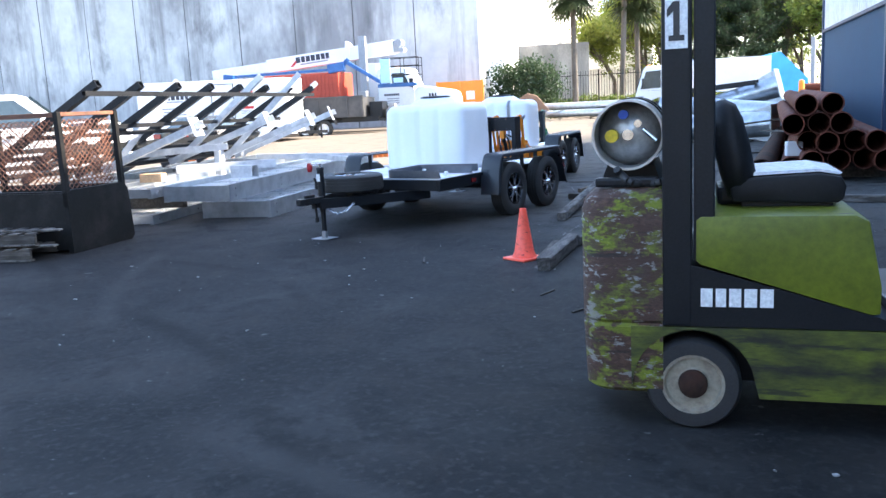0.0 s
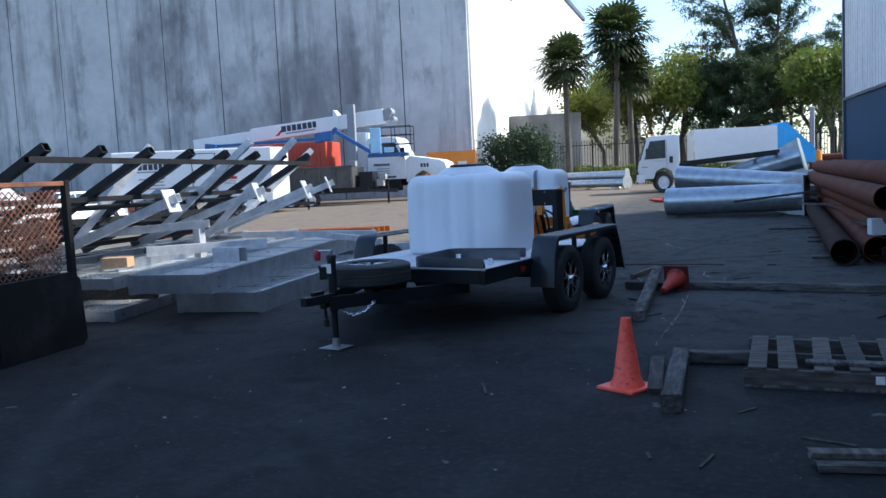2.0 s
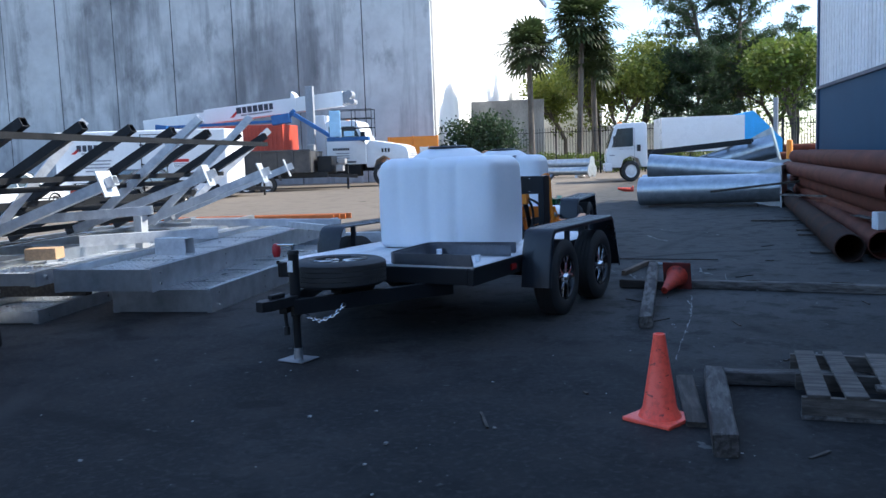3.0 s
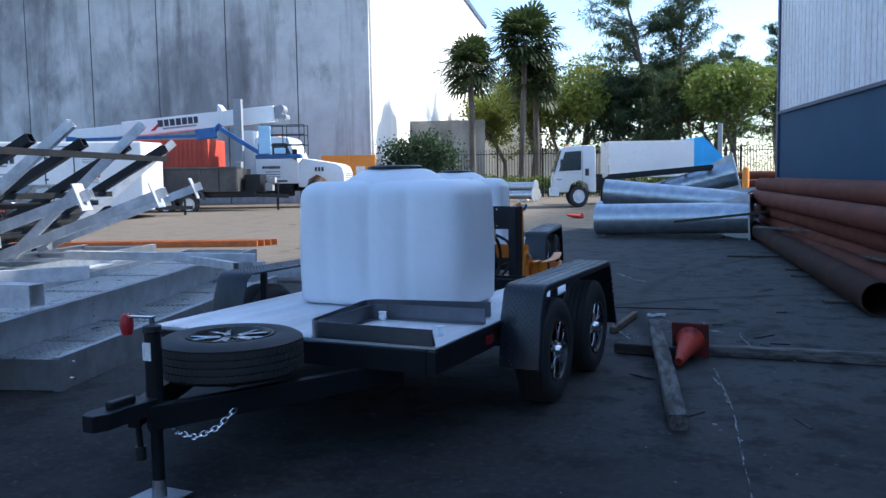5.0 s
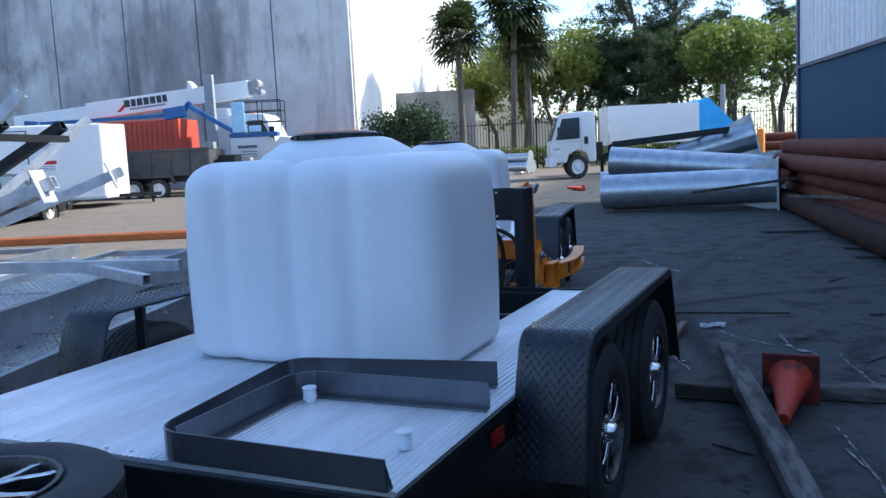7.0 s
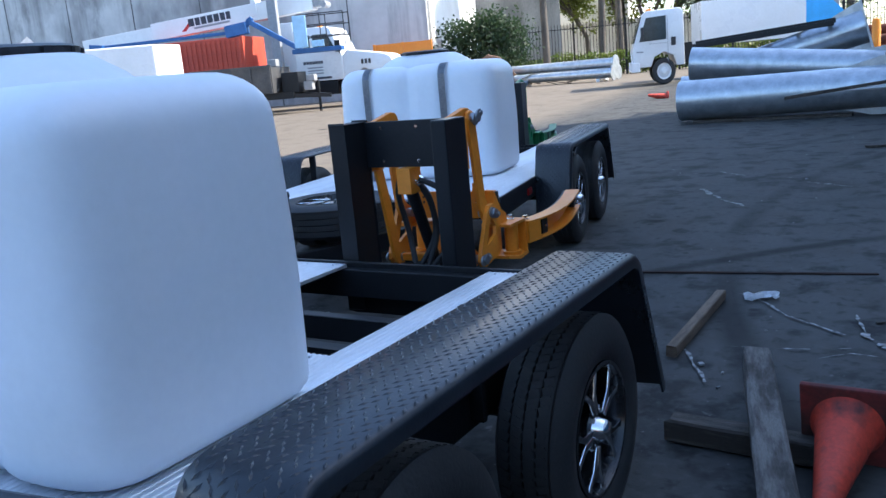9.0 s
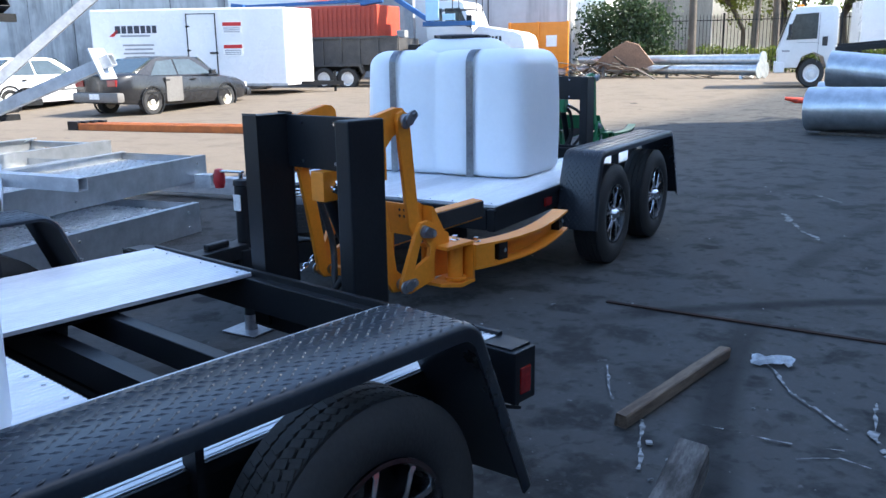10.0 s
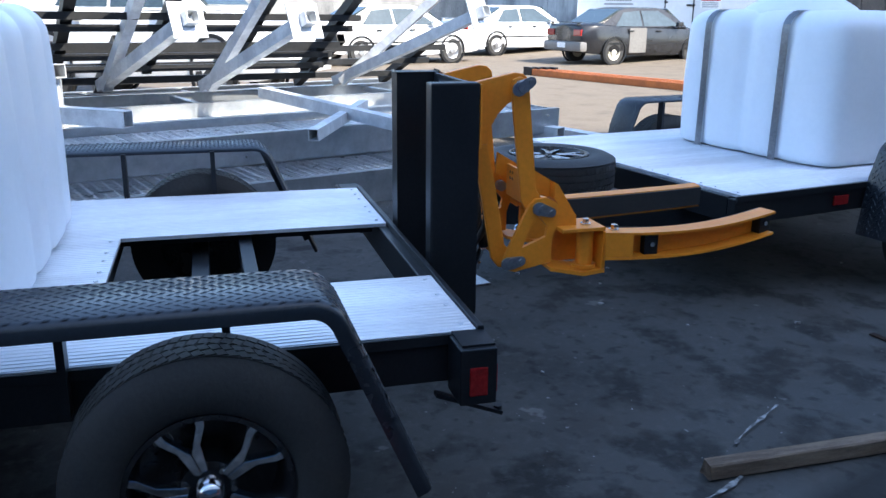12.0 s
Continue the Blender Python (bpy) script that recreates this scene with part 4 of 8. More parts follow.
        # pivot pins with keeper plates
        for y, z, tilt in ((0.335, 1.156, 30), (0.428, 0.719, -18), (0.316, 0.530, 8)):
            bm = BM()
            rod(bm, (s * 0.18, y, z), (s * 0.262, y, z), 0.021, n=16)
            c, d = math.cos(radians(tilt)), math.sin(radians(tilt))
            shape = arcpts(-0.018, 0, 0.024, 90, 270, 6) + arcpts(0.032, 0, 0.018, -90, 90, 6)
            prism(bm, [(y + c * u - d * v, z + d * u + c * v) for u, v in shape], s * 0.248, s * 0.255, "x")
            rod(bm, (s * 0.254, y + 0.032 * c, z + 0.032 * d), (s * 0.264, y + 0.032 * c, z + 0.032 * d), 0.011, n=6)
            part("pin", bm, STEEL, g, "zinc pivot pin and keeper", smooth=40)
        for x, y, z in ((0.19, 0.545, 0.655), (0.245, 0.60, 0.655), (0.275, 0.70, 0.634)):
            bm = BM()
            rod(bm, (s * x, y, z - 0.004), (s * x, y, z + 0.006), 0.020, n=18)
            rod(bm, (s * x, y, z + 0.006), (s * x, y, z + 0.022), 0.013, n=6)
            part("bolt", bm, CHROME, g, "zinc bolt and washer")
    bm = BM()
    box(bm, -0.214, 0.214, 0.148, 0.163, 0.972, 1.172, 0.003)
    hp = part("head_plate", bm, BLACKST, g, "black head plate")
    for x in (-0.12, 0.06):
        for z in (1.145, 1.0):
            bm = BM()
            rod(bm, (x, 0.141, z), (x, 0.148, z), 0.007, n=8)
            part("plate_bolt", bm, CHROME, hp)
    bm = BM()
    box(bm, -0.28, 0.28, 0.02, 0.12, 0.34, 0.42, 0.004)
    part("foot_beam", bm, BLACKST, g)
    # cross plate with lightening holes, set between the gussets
    bm = BM()
    box(bm, -0.164, 0.164, 0.440, 0.452, 0.69, 0.815, 0.003)
    box(bm, -0.164, 0.164, 0.452, 0.545, 0.69, 0.70, 0.003)
    cp = part("cross_plate", bm, paint, g, "cross plate")
    for x in (-0.12, -0.095, 0.095, 0.12):
        for z in (0.765, 0.79):
            bm = BM()
            rod(bm, (x, 0.4385, z), (x, 0.4405, z), 0.006, n=10)
            part("bolt_hole", bm, LID, cp)
    bm = BM()
    bar(bm, (-0.18, 0.32, 0.53), (0.18, 0.32, 0.53), 0.035, 0.035, 0.004)
    part("tie_bar", bm, paint, g)
    bm = BM()
    box(bm, -0.035, 0.035, 0.10, 0.19, 0.86, 0.972, 0.004)
    part("cylinder_bracket", bm, paint, g)
    bm = BM()
    rod(bm, (0, 0.16, 0.86), (0.0, 0.30, 0.53), 0.026, n=16)
    part("hydraulic_cylinder", bm, BLACKST, g, smooth=40)
    for p, q, r in (((0, 0.15, 0.88), (0, 0.20, 0.74), 0.013), ((0.035, 0.15, 0.90), (0.06, 0.15, 0.93), 0.011), ((-0.03, 0.15, 0.92), (-0.03, 0.19, 0.80), 0.010), ((-0.04, 0.17, 0.42), (-0.02, 0.16, 0.50), 0.014), ((0.05, 0.24, 0.46), (0.07, 0.26, 0.54), 0.012)):
        bm = BM()
        rod(bm, p, q, r, n=8)
        rod(bm, p, Vector(p).lerp(Vector(q), 0.3), r * 1.5, n=6)
        part("hose_fitting", bm, CHROME, g, "zinc hose fitting")
    for x0, sw, low in ((0.05, 0.10, 0.42), (-0.05, -0.05, 0.40), (0.02, 0.035, 0.43), (-0.02, 0.07, 0.46)):
        cu = [Vector((x0, 0.15, 0.92)), Vector((x0 + sw, 0.20, 0.84)), Vector((x0 + sw * 0.9, 0.25, 0.66)), Vector((x0 - sw * 0.2, 0.20, 0.50)), Vector((x0 - sw, 0.16, low))]
        bm = BM()
        pts = []
        for k in range(25):
            u = k / 24 * (len(cu) - 1)
            i = min(int(u), len(cu) - 2)
            f = u - i
            p0, p1, p2, p3 = cu[max(i - 1, 0)], cu[i], cu[i + 1], cu[min(i + 2, len(cu) - 1)]
            pts.append(0.5 * ((2 * p1) + (p2 - p0) * f + (2 * p0 - 5 * p1 + 4 * p2 - p3) * f * f + (3 * p1 - p0 - 3 * p2 + p3) * f ** 3))
        rings = []
        for k, p in enumerate(pts):
            d = (pts[min(k + 1, 24)] - pts[max(k - 1, 0)]).normalized()
            a_ = d.cross(Vector((1, 0, 0))).normalized()
            b_ = d.cross(a_)
            rings.append([bm.verts.new(p + (a_ * math.cos(q * math.pi / 4) + b_ * math.sin(q * math.pi / 4)) * 0.013) for q in range(8)])
        for r, q in zip(rings[:-1], rings[1:]):
            for j in range(8):
                bm.faces.new((r[j], r[(j + 1) % 8], q[(j + 1) % 8], q[j]))
        bm.faces.new(rings[0]), bm.faces.new(rings[-1])
        part("hydraulic_hose", bm, RUBBER, g, "black hydraulic hose", smooth=60)
    return g


gripper(pose(-6.09, 10.945, 0), "yellow-orange drum gripper on a black steel mast behind the trailer", YELLOW)
gripper(T2 @ pose(0.05, LEN + 0.01, 0.0), "green drum gripper on a black steel mast behind the further trailer", GREENP)


# ---- things lying about the near yard ----
def traffic_cone(m, label, material, base_mat):
    c = thing("traffic_cone", label, "traffic cone", m, "traffic cones")
    bm = BM()
    box(bm, -0.14, 0.14, -0.14, 0.14, 0.0, 0.022, 0.008)
    part("base", bm, base_mat, c, bevel=0.0)
    bm = BM()
    lathe(bm, [(0.112, 0.02), (0.106, 0.035), (0.098, 0.05), (0.088, 0.07), (0.032, 0.44), (0.031, 0.455), (0.024, 0.457), (0.022, 0.44)], 36)
    part("cone", bm, material, c, smooth=40)
    return c


SCUFF = mat("scuffed_orange_pvc", (1.0, 0.125, 0.075), 0.42, col2=(0.95, 0.10, 0.055), scale=6, fine=40, bump=0.06)
layer(SCUFF, 11.0, 0.63, 0.66, (0.03, 0.012, 0.01), 0.9, (1, 1, 2.2), 3.0)
traffic_cone(pose(-3.46, 6.615, 0.002, 0, 0, -18), "bright orange scuffed traffic cone standing on the asphalt", SCUFF, CONEO)
traffic_cone(pose(-4.345, 10.85, 0.145, 101, 0, -3), "dirty faded red traffic cone lying on its side", CONER, mat("sooty_rubber", (0.045, 0.018, 0.014), 0.7, col2=(0.16, 0.02, 0.015), scale=6, fine=50))


def timber(p, q, w, h, z, label, group="loose timbers", material=None, roll=0.0, pitch=0.0):
    """A sawn timber with worn, slightly bowed edges."""
    p, q = Vector((*p, 0)), Vector((*q, 0))
    L = (q - p).length
    bm = BM()
    n = max(2, int(L / 0.16))
    rings = []
    rnd = random.Random(int(L * 1000 + w * 77777))
    for i in range(n + 1):
        y = L * i / n
        ring = []
        for a, b in ((-1, -0.8), (-0.8, -1), (0.8, -1), (1, -0.8), (1, 0.8), (0.8, 1), (-0.8, 1), (-1, 0.8)):
            j = 0.05
            ring.append(bm.verts.new((a * w / 2 * (1 + rnd.uniform(-j, j)), y + (rnd.uniform(-0.012, 0.012) if i in (0, n) else 0), h / 2 + b * h / 2 * (1 + (rnd.uniform(-j, j) if b > 0 else 0)))))
        rings.append(ring)
    for i in range(n):
        for k in range(8):
            bm.faces.new((rings[i][k], rings[i][(k + 1) % 8], rings[i + 1][(k + 1) % 8], rings[i + 1][k]))
    bm.faces.new(rings[0]), bm.faces.new(rings[-1])
    d = q - p
    ang = math.degrees(math.atan2(-d.x, d.y))
    return solo("timber", bm, material or WOODP, label, "timber", pose(p.x, p.y, z, 0, 0, ang) @ pose(0, 0, 0, pitch, roll, 0), group)


DARKW = mat("oil_dark_timber", (0.035, 0.028, 0.022), 0.85, col2=(0.10, 0.085, 0.07), scale=4, fine=50, bump=0.35, stretch=(7, 1, 7), mix=0.55)
GREYW = mat("sun_bleached_timber", (0.17, 0.155, 0.14), 0.9, col2=(0.07, 0.06, 0.052), scale=5, fine=50, bump=0.4, stretch=(6, 1, 6), mix=0.55, spread=0.1)
layer(GREYW, 3.0, 0.47, 0.58, (0.035, 0.029, 0.024), 0.85, (3, 0.8, 3), 3.0)
layer(WOODP, 3.0, 0.50, 0.64, (0.05, 0.042, 0.035), 0.7, (1, 3, 3), 4.0)
OILW = mat("oily_grey_timber", (0.095, 0.085, 0.078), 0.7, col2=(0.030, 0.025, 0.021), scale=5, fine=50, bump=0.5, stretch=(6, 1, 6), mix=0.5, spread=0.09)
layer(OILW, 3.0, 0.50, 0.58, (0.020, 0.016, 0.013), 0.85, (3, 0.8, 3), 3.0)
layer(OILW, 9.0, 0.60, 0.64, (0.16, 0.15, 0.14), 0.7, (4, 0.7, 4), 6.0)
timber((-3.05, 6.17), (-3.33, 7.38), 0.115, 0.115, 0.002, "short oil-dark square timber beside the cone", material=OILW)
timber((-3.26, 6.55), (-3.52, 7.45), 0.10, 0.03, 0.002, "flat dark board beside the square timber", material=DARKW)
timber((-3.28, 7.44), (-2.62, 7.62), 0.10, 0.085, 0.002, "dark square timber butting the pallet", material=OILW)
timber((-2.20, 5.55), (-1.35, 5.86), 0.10, 0.04, 0.002, "rough pallet board lying on the asphalt", material=GREYW)
timber((-2.24, 5.60), (-1.38, 5.91), 0.08, 0.03, 0.043, "rough pallet board stacked on another", material=WOODP)
timber((-4.14, 8.88), (-4.71, 11.32), 0.105, 0.095, 0.002, "long weathered square timber resting on a crossing one", material=GREYW, pitch=2.6)
timber((-4.92, 10.86), (-4.44, 10.82), 0.095, 0.085, 0.002, "end of a dark timber under the long one", material=DARKW)
timber((-4.44, 10.98), (-0.9, 11.16), 0.10, 0.085, 0.002, "very long weathered timber lying across the yard", material=GREYW)
timber((-5.14, 11.66), (-5.13, 12.62), 0.05, 0.055, 0.002, "chewed brown batten on the asphalt", material=mat("brown_batten", (0.10, 0.068, 0.045), 0.85, col2=(0.20, 0.145, 0.10), scale=4, fine=50, bump=0.3, stretch=(7, 1, 7)))


def pallet(m):
    p = thing("pallet", "grey weathered wooden pallet with broken boards", "pallet", m)
    bm = BM()
    box(bm, -0.055, 0.055, 0, 1.02, 0.115, 0.133, 0.004)
    b0 = part("deck_board", bm, WOODP, p, at=pose(0.08, 0, 0))
    for i, x in enumerate((0.26, 0.46, 0.66, 0.86, 1.05, 1.22)):
        again(b0, p, pose(x, (0.01, -0.02, 0.015, 0.0, -0.01, 0.01)[i], 0, 0, 0, (1.2, -0.8, 0.5, -1.5, 0.4, 1)[i]))
    bm = BM()
    box(bm, 0, 1.28, -0.018, 0.018, 0.02, 0.115, 0.005)
    s0 = part("stringer", bm, WOODP, p, at=pose(0, 0.03, 0))
    again(s0, p, pose(0, 0.51, 0)), again(s0, p, pose(0, 0.99, 0))
    bm = BM()
    box(bm, 0, 1.28, 0.0, 0.09, 0.0, 0.019, 0.004)
    l0 = part("bottom_board", bm, GREYW, p, at=pose(0, 0.0, 0))
    again(l0, p, pose(0, 0.93, 0))
    bm = BM()
    box(bm, 0.36, 1.5, 0.10, 0.19, 0.134, 0.155, 0.004)
    part("loose_board", bm, GREYW, p, "pale loose board on top")
    bm = BM()
    box(bm, 0.74, 0.79, 0.0085, 0.0115, 0.05, 0.10)
    part("paper_tag", bm, LABEL, p, "white paper tag")
    return p


pallet(pose(-2.80, 6.88, 0.002, 0, 0, 9.5))

# a flat steel rod and the joint that it lies in
bm = BM()
bar(bm, (-6.0, 13.08, 0.006), (-4.4, 13.30, 0.006), 0.03, 0.006)
solo("steel_strip", bm, DARKIN, "thin dark steel strip lying on the asphalt", "steel strip")


def litter():
    """Chips, splinters and gravel."""
    rnd = random.Random(5)
    bm = BM()
    for i in range(420):
        x, y = rnd.uniform(-7.5, 1.0), rnd.uniform(3.0, 22.0)
        if -7.4 < x < -4.7 and 7.5 < y < 11:
            continue
        s = 0.003 + 0.010 * rnd.random() ** 3
        a = rnd.uniform(0, 6.28)
        box(bm, -s, s, -s * rnd.uniform(0.4, 1), s * rnd.uniform(0.4, 1), 0, s * 0.6, 0, pose(x, y, 0.002, 0, 0, math.degrees(a)))
    solo("litter", bm, CHALK, "scattered pale chips and gravel on the asphalt", "litter", kind="stuff")
    bm = BM()
    for i in range(60):
        x, y = rnd.uniform(-4.6, -0.5), rnd.uniform(5.0, 22.0)
        if -7.4 < x < -4.7 and 7.5 < y < 11:
            continue
        L = rnd.uniform(0.05, 0.28)
        box(bm, -L / 2, L / 2, -0.008, 0.008, 0, 0.008, 0, pose(x, y, 0.003, 0, 0, rnd.uniform(0, 180)))
    solo("splinters", bm, DARKW, "dark wood splinters on the asphalt", "splinters", kind="stuff")


litter()


def smear(pts, w, seed, label):
    """A ragged dusty streak lying on the ground."""
    rnd = random.Random(seed)
    bm = BM()
    prev = None
    for (a, b) in zip(pts[:-1], pts[1:]):
        a, b = Vector(a), Vector(b)
        d = (b - a).normalized()
        nrm = Vector((-d.y, d.x))
        n = max(2, int((b - a).length / 0.02))
        for i in range(n + 1):
            p = a.lerp(b, i / n) + nrm * w * 0.8 * noise.noise(Vector((seed * 3.1, i * 0.15, a.x * 5)))
            hw = w * max(0.0, 0.28 + 0.75 * noise.noise(Vector((i * 0.37, seed * 1.7, b.y * 3)))) * rnd.uniform(0.6, 1.2)
            z = 0.0085
            cur = (bm.verts.new((*(p + nrm * hw), z)), bm.verts.new((*(p - nrm * hw * rnd.uniform(0.5, 1.2)), z)))
            if prev is not None and hw > w * 0.06:
                bm.faces.new((prev[0], cur[0], cur[1], prev[1]))
            prev = cur
    solo("chalk_streak", bm, CHALK, label, "chalk streak", kind="stuff")


smear([(-3.68, 7.9), (-3.77, 8.48), (-3.9, 9.41), (-4.13, 10.5)], 0.011, 1, "pale scraped line on the asphalt")
smear([(-5.1, 12.76), (-5.0, 12.72), (-4.85, 12.53), (-4.74, 12.37), (-4.64, 12.29), (-4.47, 12.15)], 0.016, 2, "white dusty streak on the asphalt")
smear([(-5.11, 11.77), (-5.0, 11.55), (-4.92, 11.38)], 0.018, 6, "white dusty streak beside the batten")
smear([(-4.98, 11.84), (-4.83, 11.88), (-4.59, 11.91), (-4.43, 11.97)], 0.011, 5, "faint pale line on the asphalt")
smear([(-4.40, 12.20), (-4.3, 12.04), (-4.22, 11.92)], 0.05, 4, "white powdery patch on the asphalt")
smear([(-4.54, 11.8), (-4.43, 11.9), (-4.3, 11.88)], 0.014, 10, "faint pale line on the asphalt")
smear([(-4.31, 11.44), (-4.32, 11.32), (-4.3, 11.19)], 0.022, 11, "white scuffed patch on the asphalt")
smear([(-6.1, 16.3), (-5.92, 15.93), (-5.55, 15.38)], 0.05, 3, "white scuffed patch on the asphalt")
smear([(-6.19, 17.42), (-5.87, 17.14)], 0.03, 12, "faint pale line on the asphalt")
smear([(-5.22, 16.67), (-4.79, 16.38)], 0.025, 13, "faint pale line on the asphalt")
smear([(-4.45, 12.48), (-4.38, 12.2)], 0.014, 14, "faint pale line on the asphalt")
smear([(-4.14, 10.3), (-4.02, 9.94), (-3.94, 9.56)], 0.013, 15, "faint pale line on the asphalt")
smear([(-4.09, 12.02), (-4.0, 11.6), (-3.9, 11.28)], 0.020, 16, "white powdery streak on the asphalt")
smear([(-5.5, 12.2), (-5.38, 12.0), (-5.29, 11.87)], 0.016, 17, "faint pale line on the asphalt")
smear([(-3.0, 12.6), (-2.2, 12.7)], 0.013, 8, "faint pale line on the asphalt")

bm = BM()
rnd = random.Random(3)
N = 7
g = [[bm.verts.new((0.2 * i / N - 0.1 + rnd.uniform(-0.01, 0.01), 0.13 * j / N - 0.065 + rnd.uniform(-0.01, 0.01), rnd.uniform(0.004, 0.035))) for i in range(N)] for j in range(N)]
for j in range(N - 1):
    for i in range(N - 1):
        bm.faces.new((g[j][i], g[j][i + 1], g[j + 1][i + 1], g[j + 1][i]))
bmesh.ops.solidify(bm, geom=list(bm.faces), thickness=0.002)
solo("crumpled_paper", bm, PAPER, "crumpled white paper on the asphalt", "paper", pose(-4.92, 12.69, 0.002, 0, 0, 20))


# ---- pipe stack beside the shed ----
def pipe(p, q, r, label, material=None, group="rusty pipes in the stack", wall=0.012):
    t = thing("steel_pipe", label, "pipe", pose(*p), group)
    d = Vector(q) - Vector(p)
    bm = BM()
    tube(bm, (0, 0, 0), d, r, wall, 28)
    part("shell", bm, material or RUST, t, smooth=40)
    return t


def pipe_stack():
    low = Vector((-2.05, 11.9, 0.0))
    for x, dy, coat in ((-2.90, 0.0, DARKIN), (-2.55, 0.4, RUST)):
        p = Vector((x, 13.35 + dy, 0.175))
        pipe(p, p + low, 0.172, "dark rusty pipe at the foot of the stack", coat)
    d = Vector((-2.45, 11.8, 0.03))
    spots = [(-2.14, 0.325, -0.2), (-1.83, 0.325, 0.1), (-1.52, 0.325, 0.3), (-1.21, 0.325, 0.0), (-2.25, 0.595, 0.1), (-1.94, 0.595, -0.2), (-1.63, 0.595, 0.2), (-1.33, 0.595, 0.0),
             (-2.40, 0.865, -0.25), (-2.09, 0.865, 0.0), (-1.78, 0.865, -0.1), (-2.24, 1.135, -0.2), (-1.93, 1.135, 0.1)]
    for x, z, dy in spots:
        p = Vector((x, 13.3 + dy, z))
        pipe(p, p + d, 0.155, "rust-red steel pipe in the stack by the shed")
    for y in (14.2, 23.6):
        bm = BM()
        bar(bm, (-2.35 - 0.21 * (y - 13.3), y, 0.085), (-0.95 - 0.21 * (y - 13.3), y, 0.085), 0.16, 0.166, 0.01)
        solo("timber", bm, DARKW, "dark bearer timber under the pipe stack", "timber", group="bearers under the pipes")
    # bleached boards across the stack
    bm = BM()
    bar(bm, (-4.55, 21.0, 0.42), (-1.9, 17.3, 0.50), 0.10, 0.03)
    solo("board", bm, GREYW, "bleached board laid across the low pipes", "board")
    bm = BM()
    bar(bm, (-6.3, 22.6, 0.42), (-3.4, 23.3, 0.72), 0.10, 0.05)
    solo("board", bm, DARKW, "dark board leaning against the pipes", "board")
    bm = BM()
    bar(bm, (-2.95, 15.6, 0.40), (-2.35, 14.2, 0.40), 0.12, 0.015)
    solo("board", bm, GREYW, "pale strip lying on the low pipe", "board")
    bm = BM()
    box(bm, -0.12, 0.12, -0.1, 0.1, 0, 0.22, 0.02)
    solo("plastic_jug", bm, POLY, "small white plastic container on the pipes", "container", pose(-2.55, 13.95, 0.348, 0, 0, 20))
    for (x, y, a, L, lab) in ((-3.9, 17.4, -78, 0.9, "split dark board on the asphalt"), (-3.8, 16.6, -84, 1.3, "split dark board on the asphalt"), (-3.4, 14.2, -75, 1.2, "splintered board on the asphalt"), (-4.9, 19.3, -80, 1.6, "thin dark board on the asphalt")):
        bm = BM()
        box(bm, 0, L, -0.06, 0.06, 0, 0.03, 0.006)
        solo("board", bm, WOODP if a == -75 else DARKW, lab, "board", pose(x, y, 0.002, 0, 0, a + 90), "boards on the asphalt")


pipe_stack()


def light_pole(p, q, r0, r1, label, flange=True):
    """A tapered galvanised pole lying down, with gusseted base flange."""
    t = thing("steel_pole", label, "steel pole", pose(*p), "galvanised poles in a heap")
    d = Vector(q) - Vector(p)
    m = d.to_track_quat("Z", "Y").to_matrix().to_4x4()
    L = d.length
    bm = BM()
    lathe(bm, [(r0 - 0.012, 0), (r0, 0), (r1, L), (r1 - 0.012, L)], 28, m, True)
    part("shaft", bm, GALV, t, smooth=40)
    if flange:
        bm = BM()
        box(bm, -r1 * 1.55, r1 * 1.55, -r1 * 1.55, r1 * 1.55, L, L + 0.04, 0.006, m)
        part("flange", bm, GALV, t, "square base flange")
        bm = BM()
        prism(bm, [(r1 - 0.01, L), (r1 * 1.5, L), (r1 * 1.45, L - 0.12), (r1 - 0.01, L - 0.75)], -0.01, 0.01, "y", m)
        f0 = part("gusset", bm, GALV, t)
        for k in range(1, 4):
            bm = BM()
            prism(bm, [(r1 - 0.01, L), (r1 * 1.5, L), (r1 * 1.45, L - 0.12), (r1 - 0.01, L - 0.75)], -0.01, 0.01, "y", m @ Matrix.Rotation(math.pi / 2 * k, 4, "Z"))
            part("gusset", bm, GALV, t)
    return t


light_pole((-8.25, 23.75, 0.40), (-4.85, 23.75, 0.46), 0.36, 0.34, "thick galvanised steel pole with base flange in a heap")
light_pole((-8.45, 25.4, 1.02), (-4.75, 25.6, 0.66), 0.32, 0.30, "thick galvanised steel pole with base flange in a heap")
light_pole((-8.9, 26.4, 0.42), (-4.6, 26.9, 0.55), 0.33, 0.32, "thick galvanised steel pole with base flange in a heap")
light_pole((-8.2, 27.4, 0.75), (-5.5, 27.6, 1.45), 0.26, 0.34, "thick galvanised steel pole with base flange in a heap")
light_pole((-8.3, 28.4, 0.35), (-5.0, 28.6, 0.5), 0.33, 0.33, "thick galvanised steel pole with base flange in a heap")
bm = BM()
box(bm, -8.0, -5.4, 23.55, 23.95, 0.002, 0.045, 0.004)
solo("board", bm, DARKW, "flat dark dunnage board under the poles", "board")
